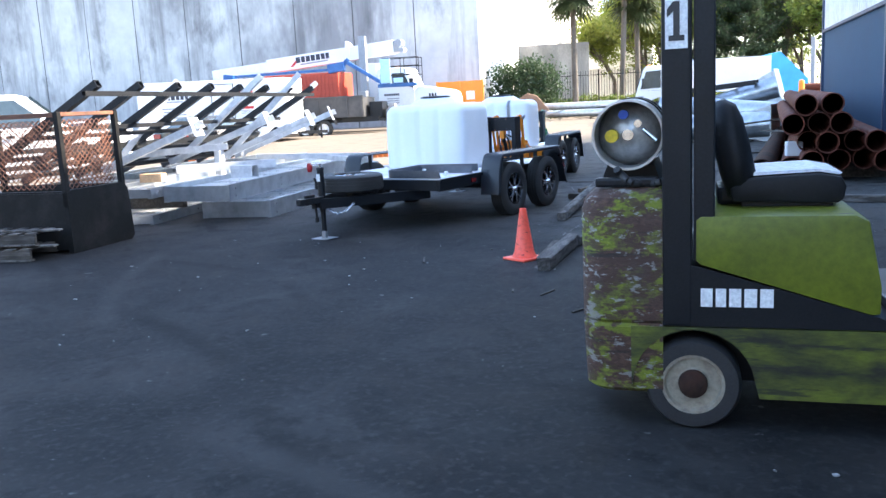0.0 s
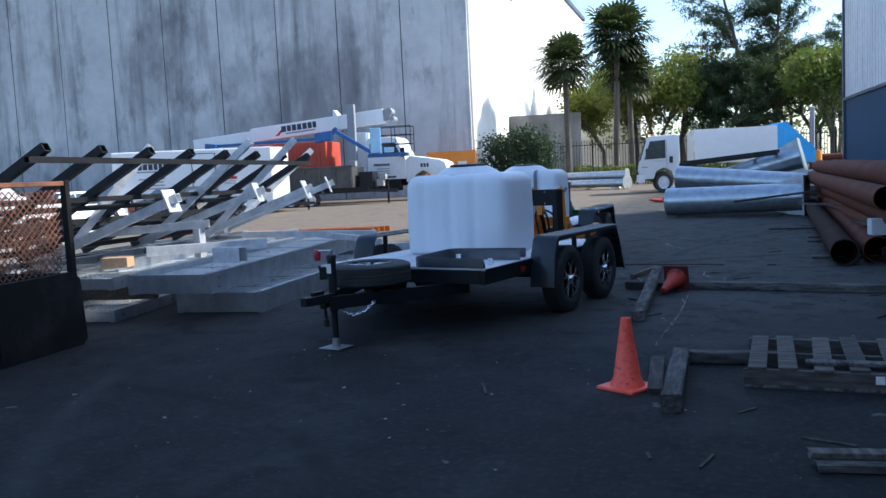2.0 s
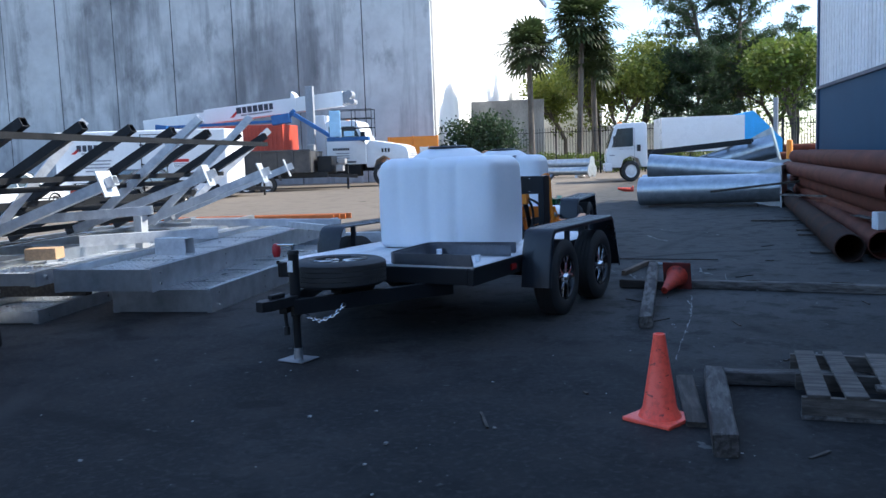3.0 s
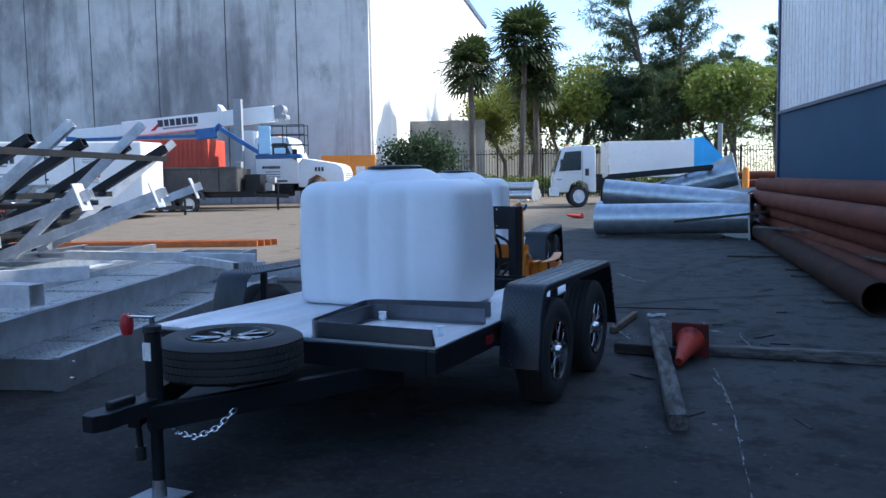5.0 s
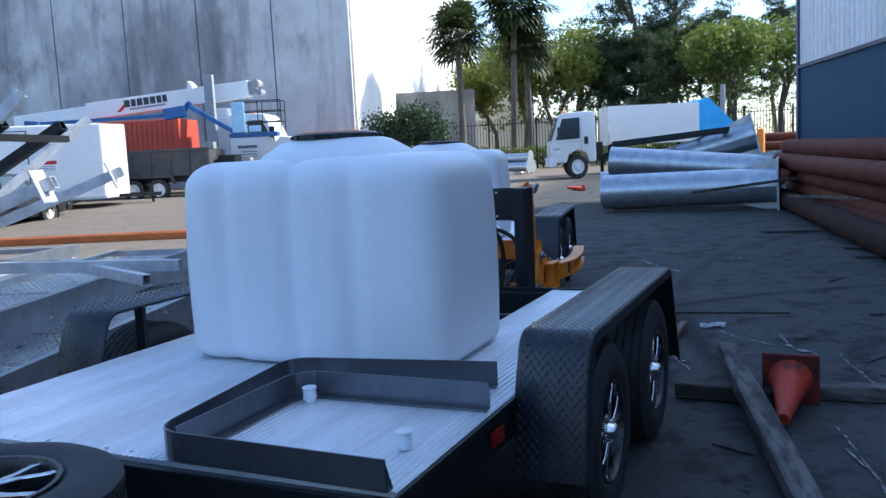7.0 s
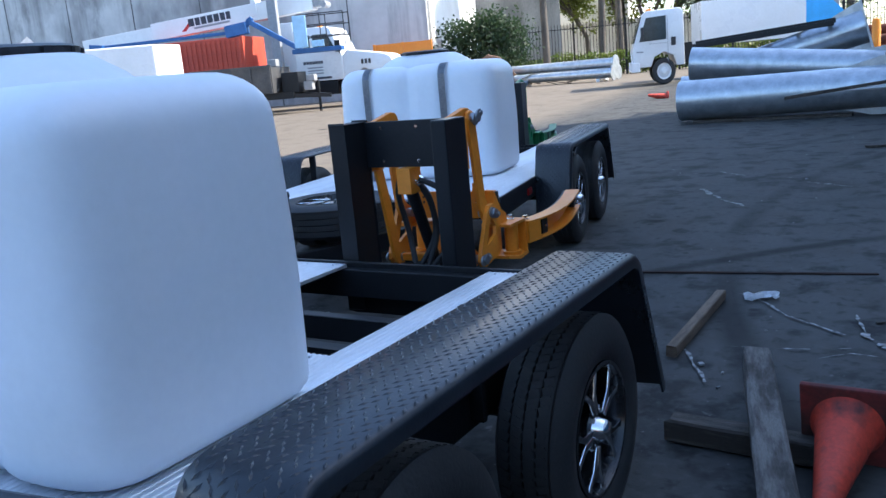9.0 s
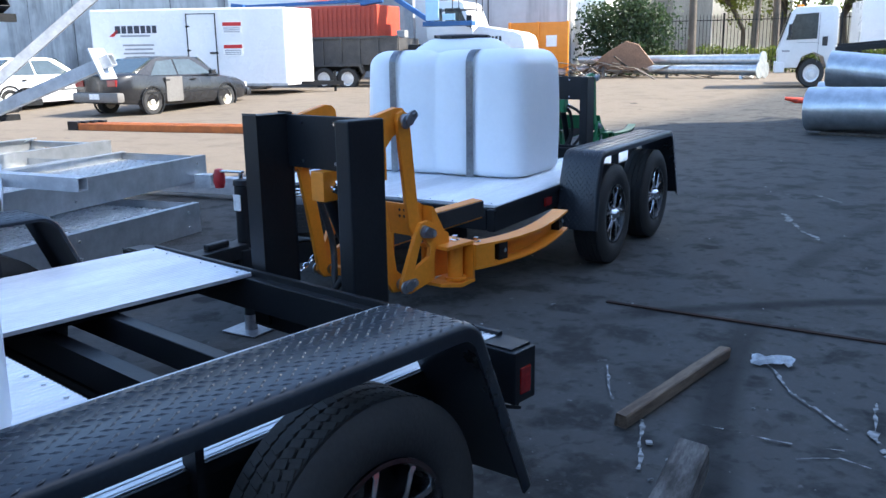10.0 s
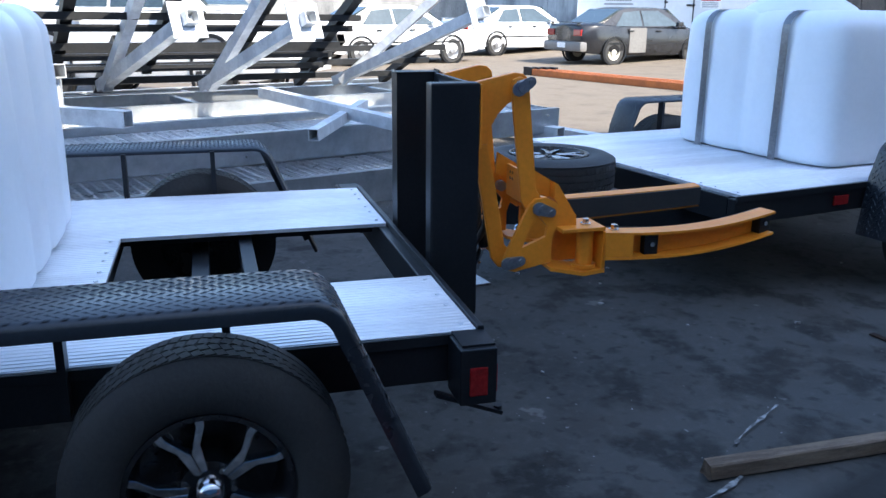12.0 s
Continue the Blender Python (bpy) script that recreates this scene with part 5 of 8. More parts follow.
for dz, dy in ((0.0, 0.0), (0.14, 0.3)):
    t = thing("black_rack_frame", "black steel ladder frame resting on the poles", "steel frame", pose(-8.75, 26.7 + dy, 1.35 + dz * 0.4, 0, -4.5, 3), "ladder frames on the poles")
    for yy in (0, 0.7):
        bm = BM()
        bar(bm, (0, yy, 0), (2.75, yy, 0), 0.07, 0.10, 0.005)
        part("rail", bm, BLACKST, t)
    for k in range(5):
        bm = BM()
        bar(bm, (0.1 + 0.63 * k, 0.035, 0), (0.1 + 0.63 * k, 0.665, 0), 0.05, 0.05)
        part("rung", bm, BLACKST, t)
bm = BM()
lathe(bm, [(0.10, 0), (0.10, 1.45), (0.08, 1.53), (0, 1.56)], 20)
solo("bollard", bm, YELLOW, "yellow steel bollard by the shed corner", "bollard", pose(-5.55, 31.5, 0.08), smooth=40)
for k in range(4):
    pipe((-6.4 + 0.1 * k, 34.5 + 0.35 * (k % 2), 0.55 + 0.27 * k), (0.5, 35.6 + 0.35 * (k % 2), 0.55 + 0.27 * k), 0.14, "long rust-red pipe stacked behind the shed", RUST, "rusty pipes behind the shed")
bm = BM()
lathe(bm, [(0.16, 0), (0.15, 0.03), (0.09, 0.06), (0.035, 0.5), (0, 0.5)], 20, pose(0, 0, 0))
solo("traffic_cone", bm, CONER, "red cone lying far off at the shade's edge", "traffic cone", pose(-10.3, 30.2, 0.13, 80, 0, -60), "traffic cones", smooth=40)
bm = BM()
box(bm, 0, 3.2, -0.06, 0.06, 0, 0.05)
solo("timber", bm, DARKW, "long dark timber lying in the sun", "timber", pose(-13.2, 29.6, 0.02, 0, 0, 8), "loose timbers")


# ---- black mesh basket ----
def mesh_basket(m):
    t = thing("mesh_basket", "black steel basket with rusty expanded-mesh sides", "steel basket", m)
    RM = mat("rusty_mesh", (0.24, 0.10, 0.055), 0.8, col2=(0.10, 0.05, 0.035), scale=3, fine=60)
    BW = mat("worn_black_plate", (0.008, 0.008, 0.008), 0.6, col2=(0.024, 0.021, 0.02), scale=3, fine=40, bump=0.12, mix=0.58, spec=0.2)
    W_, D_, H_ = 1.7, 0.95, 1.53
    for x, y in ((0, 0), (-W_, 0), (0, D_), (-W_, D_)):
        bm = BM()
        box(bm, x - 0.03, x + 0.03, y - 0.03, y + 0.03, 0.5, H_, 0.004)
        part("corner_post", bm, BW, t)
    for name, x0, x1, y0, y1 in (("rail", -W_ + 0.03, -0.03, -0.02, 0.02), ("rail", -W_ + 0.03, -0.03, D_ - 0.02, D_ + 0.02), ("rail", -0.02, 0.02, 0.03, D_ - 0.03), ("rail", -W_ - 0.02, -W_ + 0.02, 0.03, D_ - 0.03)):
        for z in (H_ - 0.025, 0.66):
            bm = BM()
            box(bm, x0, x1, y0, y1, z - 0.02, z + 0.02, 0.003)
            part(name, bm, RM if z > 1 else BW, t)
    bm = BM()
    prism(bm, [(-0.03, 0.0), (-0.03, 0.66), (0.05, 0.69), (D_ - 0.05, 0.69), (D_ + 0.06, 0.62), (D_ + 0.10, 0.05), (D_ + 0.04, 0.0)], -0.03, 0.035, "x")
    part("side_plate", bm, BW, t, "black lower side plate")
    bm = BM()
    box(bm, -W_, -0.03, -0.03, 0.03, 0.04, 0.66, 0.004)
    part("front_plate", bm, BW, t, "black lower front plate")
    bm = BM()
    box(bm, -W_, -0.03, D_ - 0.03, D_ + 0.02, 0.04, 0.66, 0.004)
    part("back_plate", bm, BW, t)
    bm = BM()
    box(bm, -W_, 0, 0, D_, 0.05, 0.09)
    part("floor_plate", bm, BW, t)
    def mesh(u0, u1, z0, z1, put):
        bm2 = BM()
        pu, pz = 0.075, 0.034
        def strand(a, b):
            p, q = put(*a), put(*b)
            bar(bm2, p, q, 0.006, 0.006)
        nu, nz = int((u1 - u0) / pu), int((z1 - z0) / pz)
        for i in range(nu):
            for j in range(nz):
                u, z = u0 + i * pu, z0 + j * pz
                o = pu / 2 if j % 2 else 0
                for s in (-1, 1):
                    a = (u + o, z)
                    b = (u + o + s * pu / 2, z + pz)
                    if u0 <= b[0] <= u1:
                        strand(a, b)
        return bm2
    ob = part("side_mesh", mesh(0.03, D_ - 0.03, 0.70, H_ - 0.05, lambda u, z: (0.0, u, z)), RM, t, "rusty expanded mesh")
    tagged(ob, kind="stuff")
    ob = part("front_mesh", mesh(-W_ + 0.03, -0.03, 0.70, H_ - 0.05, lambda u, z: (u, 0.0, z)), RM, t, "rusty expanded mesh")
    tagged(ob, kind="stuff")
    ob = part("back_mesh", mesh(-W_ + 0.03, -0.03, 0.70, H_ - 0.05, lambda u, z: (u, D_, z)), RM, t, "rusty expanded mesh")
    tagged(ob, kind="stuff")
    return t


mesh_basket(pose(-8.38, 5.42, 0.0, 0, 0, 17))
pp = pallet(pose(-9.5, 4.35, 0.002, 0, 0, 25))
tagged(pp, "pale wooden pallet lying beside the mesh basket", "pallet", "pallets beside the basket")
pp = copy_thing(pp, pose(-9.47, 4.38, 0.158, 0, 0, 27))
tagged(pp, "pale wooden pallet stacked on another beside the basket", "pallet", "pallets beside the basket")


# ---- galvanised walkway sections and frames ----
GRATE = mat("bright_galvanised_bars", (0.80, 0.82, 0.84), 0.3, metal=0.75, scale=8, fine=40, bump=0.02)


def walkway(m, L, w, h, label, grate=True):
    """A walkway section: two deep channels, end channels and a serrated grating between them."""
    t = thing("walkway_section", label, "walkway section", m, "galvanised walkway sections")
    for x in (0, -w):
        s = 1 if x == 0 else -1
        bm = BM()
        prism(bm, [(x, 0), (x - s * 0.06, 0), (x - s * 0.06, 0.008), (x - s * 0.008, 0.008), (x - s * 0.008, h - 0.008), (x - s * 0.06, h - 0.008), (x - s * 0.06, h), (x, h)], 0, L, "y")
        part("side_channel", bm, GALV, t)
    for y in (0.0, L):
        bm = BM()
        box(bm, -w + 0.009, -0.009, y - 0.004, y + 0.004, 0.012, h - 0.012)
        part("end_channel", bm, GALV, t)
    for k in range(1, 5):
        bm = BM()
        box(bm, -w + 0.01, -0.01, L * k / 5 - 0.03, L * k / 5 + 0.03, 0.03, h - 0.07)
        part("cross_bar", bm, GALV, t)
    for x in (-0.001, ):
        bm = BM()
        for k in range(5):
            for z in (0.06, h - 0.06):
                rod(bm, (0.004, 0.15 + k * (L - 0.3) / 4, z), (0.014, 0.15 + k * (L - 0.3) / 4, z), 0.011, n=6)
        tagged(part("bolts", bm, CHROME, t), kind="stuff")
    if grate:
        bm = BM()
        zt = h - 0.075
        y = 0.02
        while y < L - 0.02:
            box(bm, -w + 0.01, -0.01, y, y + 0.020, zt - 0.012, zt)
            y += 0.075
        x = -w + 0.04
        while x < -0.03:
            box(bm, x, x + 0.016, 0.01, L - 0.01, zt - 0.010, zt + 0.003)
            x += 0.055
        g_ = part("grating", bm, GRATE, t, "bright serrated bar grating")
        tagged(g_, kind="stuff")
    return t


walkway(pose(-8.18, 8.28, 0.0, 0, 0, 17.5), 4.8, 1.05, 0.24, "galvanised walkway section with grating on the ground")
walkway(pose(-8.24, 7.62, 0.30, 0, 0.5, 20.0), 6.2, 0.95, 0.22, "galvanised walkway section with grating stacked on another")
walkway(pose(-9.40, 7.3, 0.0, 0, 0, 21), 4.6, 0.9, 0.13, "galvanised walkway section at the bottom of the stack")
walkway(pose(-9.32, 7.25, 0.36, 0, 0, 20), 5.8, 1.0, 0.14, "galvanised walkway section stacked beside the frames")
for k in range(3):
    bm = BM()
    box(bm, -0.98, -0.02, -0.06, 0.06, 0.0, 0.225, 0.008)
    solo("spacer_block", bm, DARKW, "dark timber spacer between the walkway sections", "timber", pose(-9.36, 7.27, 0.133, 0, 0, 20.5) @ pose(0, 0.9 + 1.5 * k, 0), "spacers between the walkways")


def low_trestle(m, L, w, h, label):
    """An open galvanised ladder frame on short legs."""
    t = thing("low_trestle", label, "steel frame", m, "galvanised trestle frames under the tubes")
    for x in (0, -w):
        s_ = 1 if x == 0 else -1
        bm = BM()
        prism(bm, [(x, h - 0.14), (x - s_ * 0.06, h - 0.14), (x - s_ * 0.06, h - 0.132), (x - s_ * 0.008, h - 0.132), (x - s_ * 0.008, h - 0.008), (x - s_ * 0.06, h - 0.008), (x - s_ * 0.06, h), (x, h)], 0, L, "y")
        part("side_channel", bm, GALV, t)
        for k in range(4):
            bm = BM()
            y = 0.15 + (L - 0.3) * k / 3
            box(bm, x - 0.035 - s_ * 0.035, x + 0.035 - s_ * 0.035, y - 0.035, y + 0.035, 0.0, h - 0.141, 0.004)
            part("leg", bm, GALVLIT, t)
    for k in range(6):
        bm = BM()
        y = 0.02 + (L - 0.04) * k / 5
        box(bm, -w + 0.01, -0.01, y - 0.03, y + 0.03, h - 0.09, h - 0.03, 0.004)
        part("rung", bm, GALV, t)
    return t


low_trestle(pose(-10.45, 8.2, 0.0, 0, 0, 18), 5.6, 1.1, 0.55, "open galvanised trestle frame under the tubes")
low_trestle(pose(-11.72, 8.4, 0.0, 0, 0, 18), 5.2, 1.0, 0.5, "open galvanised trestle frame behind the stack")


def channel_piece(p, q, w, h, label):
    bm = BM()
    boxtube(bm, p, q, w, h, 0.006)
    solo("steel_tube", bm, GALVLIT, label, "steel tube", group="loose galvanised tubes")


channel_piece((-9.06, 8.5, 0.61), (-8.70, 8.56, 0.61), 0.16, 0.17, "short galvanised box offcut on the walkway")
channel_piece((-10.35, 8.55, 0.63), (-9.45, 9.75, 0.63), 0.10, 0.12, "galvanised channel lying along the walkway stack")
channel_piece((-11.25, 8.5, 0.86), (-9.98, 9.27, 0.93), 0.09, 0.10, "galvanised square tube propped across the stack")
channel_piece((-10.1, 9.2, 0.50), (-10.1, 9.2, 0.87), 0.10, 0.12, "short upright galvanised tube under the propped one")
channel_piece((-10.3, 11.6, 0.60), (-8.75, 10.95, 0.58), 0.07, 0.08, "slim galvanised tube lying on the walkways")
channel_piece((-11.2, 6.9, 0.05), (-9.2, 6.55, 0.05), 0.10, 0.10, "galvanised tube lying on the asphalt by the stack")
channel_piece((-9.0, 11.6, 0.60), (-10.9, 10.8, 0.66), 0.09, 0.09, "galvanised square tube lying on the walkways")
channel_piece((-10.2, 13.4, 0.30), (-12.6, 12.0, 0.34), 0.12, 0.12, "galvanised square tube lying on the ground side")
channel_piece((-10.0, 14.2, 0.14), (-13.0, 13.2, 0.14), 0.14, 0.16, "galvanised square tube lying on the ground side")
bm = BM()
box(bm, -0.16, 0.16, -0.11, 0.11, 0, 0.12, 0.006)
solo("cardboard_box", bm, mat("brown_cardboard", (0.42, 0.27, 0.15), 0.85, scale=5, fine=50), "small brown cardboard box among the frames", "box", pose(-10.2, 8.0, 0.505, 0, 0, 30))


def vee_frame(foot, plate, top, label):
    """Two square tubes meeting at a foot: a long arm ending in a bolted plate and a steeper strut."""
    foot, plate, top = Vector(foot), Vector(plate), Vector(top)
    t = thing("tube_frame", label, "steel frame", Matrix.Translation(foot), "galvanised tube frames leaning on the stack")
    bm = BM()
    boxtube(bm, (0, 0, 0), plate - foot, 0.10, 0.10, 0.006)
    part("arm", bm, GALVLIT, t)
    bm = BM()
    boxtube(bm, (0.12, 0.05, 0.0), top - foot, 0.09, 0.09, 0.006)
    part("strut", bm, GALVLIT, t)
    d = (plate - foot).normalized()
    m = (d.to_track_quat("Y", "Z").to_matrix().to_4x4())
    m.translation = plate - foot - d * 0.10
    bm = BM()
    box(bm, -0.14, 0.14, -0.008, 0.008, -0.14, 0.14, 0.004, m)
    part("end_plate", bm, GALVLIT, t, "square end plate")
    return t


vee_frame((-10.9, 7.7, 0.70), (-9.36, 8.26, 1.30), (-10.26, 8.67, 1.95), "galvanised square-tube frame leaning on the stack")
vee_frame((-11.5, 9.4, 0.68), (-9.89, 10.24, 1.33), (-9.94, 10.09, 2.0), "galvanised square-tube frame leaning on the stack")
vee_frame((-11.3, 10.3, 0.68), (-9.75, 11.1, 1.33), (-10.06, 11.14, 2.05), "galvanised square-tube frame leaning on the stack")
vee_frame((-12.4, 11.7, 0.62), (-10.75, 12.85, 1.38), (-11.4, 13.1, 1.96), "galvanised square-tube frame leaning on the stack")


def lattice(p, q, down, n, label, rails=(0.0, 0.40, 0.50, 0.66, 0.76, 0.88, 1.0)):
    """A long dark panel of square tube leaning back: top rail, rails below and sloping members."""
    p, q, down = Vector(p), Vector(q), Vector(down)
    t = thing("rack_panel", label, "steel frame", Matrix.Translation(p))
    d = q - p
    for k, f in enumerate(rails):
        bm = BM()
        boxtube(bm, down * f, d + down * f, 0.06, 0.06, 0.005)
        part("rail", bm, SHADEG, t)
    for k in range(n):
        u = (k + 0.15) / (n - 0.6)
        if u > 1:
            u = 0.995
        bm = BM()
        o = Vector((0, 0, 0.09))
        boxtube(bm, d * u + o - down * 0.03, d * u + down + o, 0.09, 0.09, 0.006)
        part("member", bm, SHADEG, t)
    return t


# galvanised tube seen against the light; its shade is put into the colour
SHADEG = mat("dark_primed_steel", (0.012, 0.013, 0.015), 0.5, col2=(0.02, 0.021, 0.023), scale=4, fine=40, spec=0.25)
lattice((-10.5, 11.95, 1.70), (-9.0, 6.2, 1.74), (-1.75, -0.5, -1.0), 8, "long dark square-tube rack panel leaning back on the stack")
lattice((-12.3, 12.9, 0.98), (-10.9, 7.2, 1.0), (-1.1, -0.32, -0.52), 6, "low dark square-tube rack panel behind the taller one", (0.0, 0.3, 0.62, 1.0))


# ---- forklift ----
def forklift(m):
    """A worn lime-green counterbalance forklift; local x runs forward, its near side faces -y."""
    t = thing("forklift", "worn lime-green forklift with rusty counterweight and gas bottle", "forklift", m)
    LIME = mat("worn_lime_paint", (0.15, 0.175, 0.012), 0.5, col2=(0.115, 0.135, 0.012), scale=3, fine=30, bump=0.08)
    GRIME = mat("grimy_lime_paint", (0.12, 0.14, 0.012), 0.6, col2=(0.02, 0.02, 0.01), scale=6, fine=45, bump=0.15, mix=0.50, spread=0.14, stretch=(0.5, 1, 1.6))
    RUSTY = mat("scraped_rusty_counterweight", (0.075, 0.038, 0.025), 0.8, col2=(0.15, 0.175, 0.014), scale=5.5, fine=55, bump=0.4, mix=0.52, spread=0.03, stretch=(0.8, 0.8, 1.4), grain=0.4)
    layer(RUSTY, 3.2, 0.50, 0.60, (0.060, 0.036, 0.026), 0.8, (0.9, 0.9, 0.8), 11.0)
    layer(RUSTY, 16, 0.50, 0.54, (0.06, 0.030, 0.020), 0.85, (0.7, 0.7, 1.5), 6.0)
    layer(RUSTY, 18, 0.58, 0.60, (0.25, 0.235, 0.215), 0.75, (0.6, 0.6, 1.3), 3.0)
    layer(RUSTY, 30, 0.60, 0.62, (0.30, 0.29, 0.27), 0.8, (0.5, 0.5, 1.4), 13.0)
    layer(RUSTY, 9, 0.60, 0.64, (0.022, 0.018, 0.015), 0.8, (0.12, 0.12, 2.6), 6.0)
    layer(RUSTY, 4.2, 0.57, 0.60, (0.16, 0.185, 0.014), 0.85, (0.8, 0.8, 1.2), 7.5)
    layer(GRIME, 8, 0.54, 0.60, (0.018, 0.017, 0.013), 0.85, (0.3, 1, 2.4), 4.0)
    layer(GRIME, 2.4, 0.52, 0.66, (0.012, 0.012, 0.009), 0.85, (0.8, 1, 1.6), 8.0)
    layer(LIME, 9, 0.66, 0.68, (0.03, 0.03, 0.02), 0.9, (0.5, 1, 1.5), 5.0)
    PRIMER = mat("scraped_primer", (0.42, 0.40, 0.36), 0.8, scale=10, fine=60, bump=0.2)
    RIMW = mat("dirty_cream_rim", (0.32, 0.28, 0.21), 0.6, col2=(0.20, 0.14, 0.10), scale=9, fine=50, bump=0.15, mix=0.58)
    VINYL = mat("black_vinyl", (0.007, 0.007, 0.008), 0.5, spec=0.25, scale=8, fine=60, bump=0.06)
    GAS = mat("scuffed_aluminium_bottle", (0.62, 0.61, 0.59), 0.42, metal=0.7, col2=(0.42, 0.41, 0.39), scale=7, fine=40, bump=0.1)
    SHEEN = mat("white_seat_cover", (0.75, 0.76, 0.78), 0.6, scale=6, fine=40)
    wd = 1.02
    # counterweight, a rounded heavy casting with a wheel arch
    bm = BM()
    ring = [(-0.12, 0.0)] + arcpts(-0.34, 0.12, 0.12, 270, 180, 6) + arcpts(-0.34, wd - 0.12, 0.12, 180, 90, 6) + [(-0.12, wd)]
    zs = [(0.15, 0.03), (0.17, 0.01), (0.44, 0.0), (0.455, 0.012), (0.47, 0.0), (0.93, 0.0), (0.985, 0.02), (1.01, 0.06), (1.02, 0.12)]
    rows = []
    for z, ins in zs:
        rows.append([bm.verts.new((x + (ins if x < -0.2 else 0), y + (ins if y < wd / 2 else -ins), z)) for x, y in ring])
    n = len(ring)
    for i in range(len(rows) - 1):
        for k in range(n):
            bm.faces.new((rows[i][k], rows[i][(k + 1) % n], rows[i + 1][(k + 1) % n], rows[i + 1][k]))
    bm.faces.new(rows[0]), bm.faces.new(rows[-1])
    part("counterweight", bm, RUSTY, t, "scraped rusty green counterweight", smooth=35)
    # chassis sides with wheel arch
    arch = arcpts(0.0, 0.19, 0.245, 168, 8, 14)
    bm = BM()
    prism(bm, [(-0.25, 0.17), (-0.25, 0.445), (0.95, 0.445), (0.95, 0.40), (1.0, 0.36), (1.0, 0.15)] + [(0.26, 0.15)] + [p for p in reversed(arch)], 0.0, 0.03, "y")
    part("chassis_side", bm, GRIME, t, "grimy lime chassis side")
    bm = BM()
    prism(bm, [(-0.25, 0.17), (-0.25, 0.445), (0.95, 0.445), (0.95, 0.40), (1.0, 0.36), (1.0, 0.15)] + [(0.26, 0.15)] + [p for p in reversed(arch)], wd - 0.03, wd, "y")
    part("chassis_side", bm, GRIME, t, "grimy lime chassis side")
    bm = BM()
    box(bm, -0.2, 1.6, 0.20, wd - 0.20, 0.16, 0.44)
    part("chassis_core", bm, BLACKST, t)
    # black band with lettering blocks
    bm = BM()
    prism(bm, [(-0.12, 0.45), (-0.12, 0.72), (0.02, 0.70), (0.70, 0.50), (0.80, 0.45)], 0.002, wd - 0.002, "y")
    part("side_band", bm, BLACKST, t, "black side band")
    x = 0.03
    for w_ in (0.046, 0.040, 0.046, 0.048, 0.050):
        bm = BM()
        box(bm, x, x + w_, -0.004, 0.001, 0.535, 0.61)
        part("lettering", bm, LABEL, t, "white lettering block")
        x += w_ + 0.012
    # green hood
    bm = BM()
    hood = [(0.01, 0.725), (0.01, 0.89), (0.03, 0.905), (0.60, 0.905), (0.65, 0.88), (0.70, 0.62), (0.70, 0.51), (0.66, 0.51), (0.03, 0.705)]
    prism(bm, hood, 0.006, wd - 0.006, "y")
    part("hood", bm, LIME, t, "lime-green engine hood", bevel=0.012, smooth=40)
    # floor and cowl ahead
    bm = BM()
    box(bm, 0.78, 1.55, 0.02, wd - 0.02, 0.445, 0.50, 0.01)
    prism(bm, [(1.25, 0.5), (1.55, 0.5), (1.55, 1.0), (1.42, 1.02), (1.35, 0.98)], 0.10, wd - 0.10, "y")
    part("cowl", bm, BLACKST, t)
    # seat
    bm = BM()
    prism(bm, [(0.16, 0.93), (0.15, 0.985), (0.19, 1.03), (0.50, 1.045), (0.585, 1.03), (0.605, 0.99), (0.595, 0.935), (0.57, 0.92)], 0.25, wd - 0.25, "y")
    st = part("seat", bm, VINYL, t, "black vinyl seat cushion", smooth=50, bevel=0.02)
    bm = BM()
    box(bm, 0.20, 0.56, 0.30, wd - 0.30, 0.905, 0.925)
    part("seat_rail", bm, BLACKST, st)
    # thin white strip painting the sun's reflection on the cushion top
    bm = BM()
    prism(bm, [(0.185, 1.036), (0.50, 1.050), (0.580, 1.036), (0.590, 1.044), (0.50, 1.062), (0.19, 1.050)], 0.28, wd - 0.28, "y")
    part("seat_cover", bm, SHEEN, st, "white strip for the sun's sheen on the seat", smooth=50)
    bm = BM()
    outline = [(-0.015, -0.03), (0.05, -0.045), (0.095, -0.01), (0.10, 0.08), (0.075, 0.20), (0.045, 0.31), (0.015, 0.37), (-0.03, 0.395), (-0.075, 0.375), (-0.095, 0.31), (-0.075, 0.18), (-0.045, 0.06)]
    rows = []
    for k in range(13):
        u = k / 12
        y = 0.24 + (wd - 0.50) * u
        edge = (1 - (2 * u - 1) ** 6) ** 0.5 if 0 < u < 1 else 0.25
        rows.append([bm.verts.new((0.16 + px * (0.35 + 0.65 * edge), y, 0.97 + 0.17 + (pz - 0.17) * (0.45 + 0.55 * edge))) for px, pz in outline])
    for r, q in zip(rows[:-1], rows[1:]):
        for j in range(len(outline)):
            jj = (j + 1) % len(outline)
            bm.faces.new((r[j], r[jj], q[jj], q[j]))
    bm.faces.new(rows[0]), bm.faces.new(rows[-1])
    part("backrest", bm, VINYL, t, "black vinyl backrest", smooth=60)
    bm = BM()
    box(bm, 0.10, 0.24, 0.36, wd - 0.36, 0.905, 0.985, 0.02)
    part("backrest_hinge", bm, BLACKST, t)
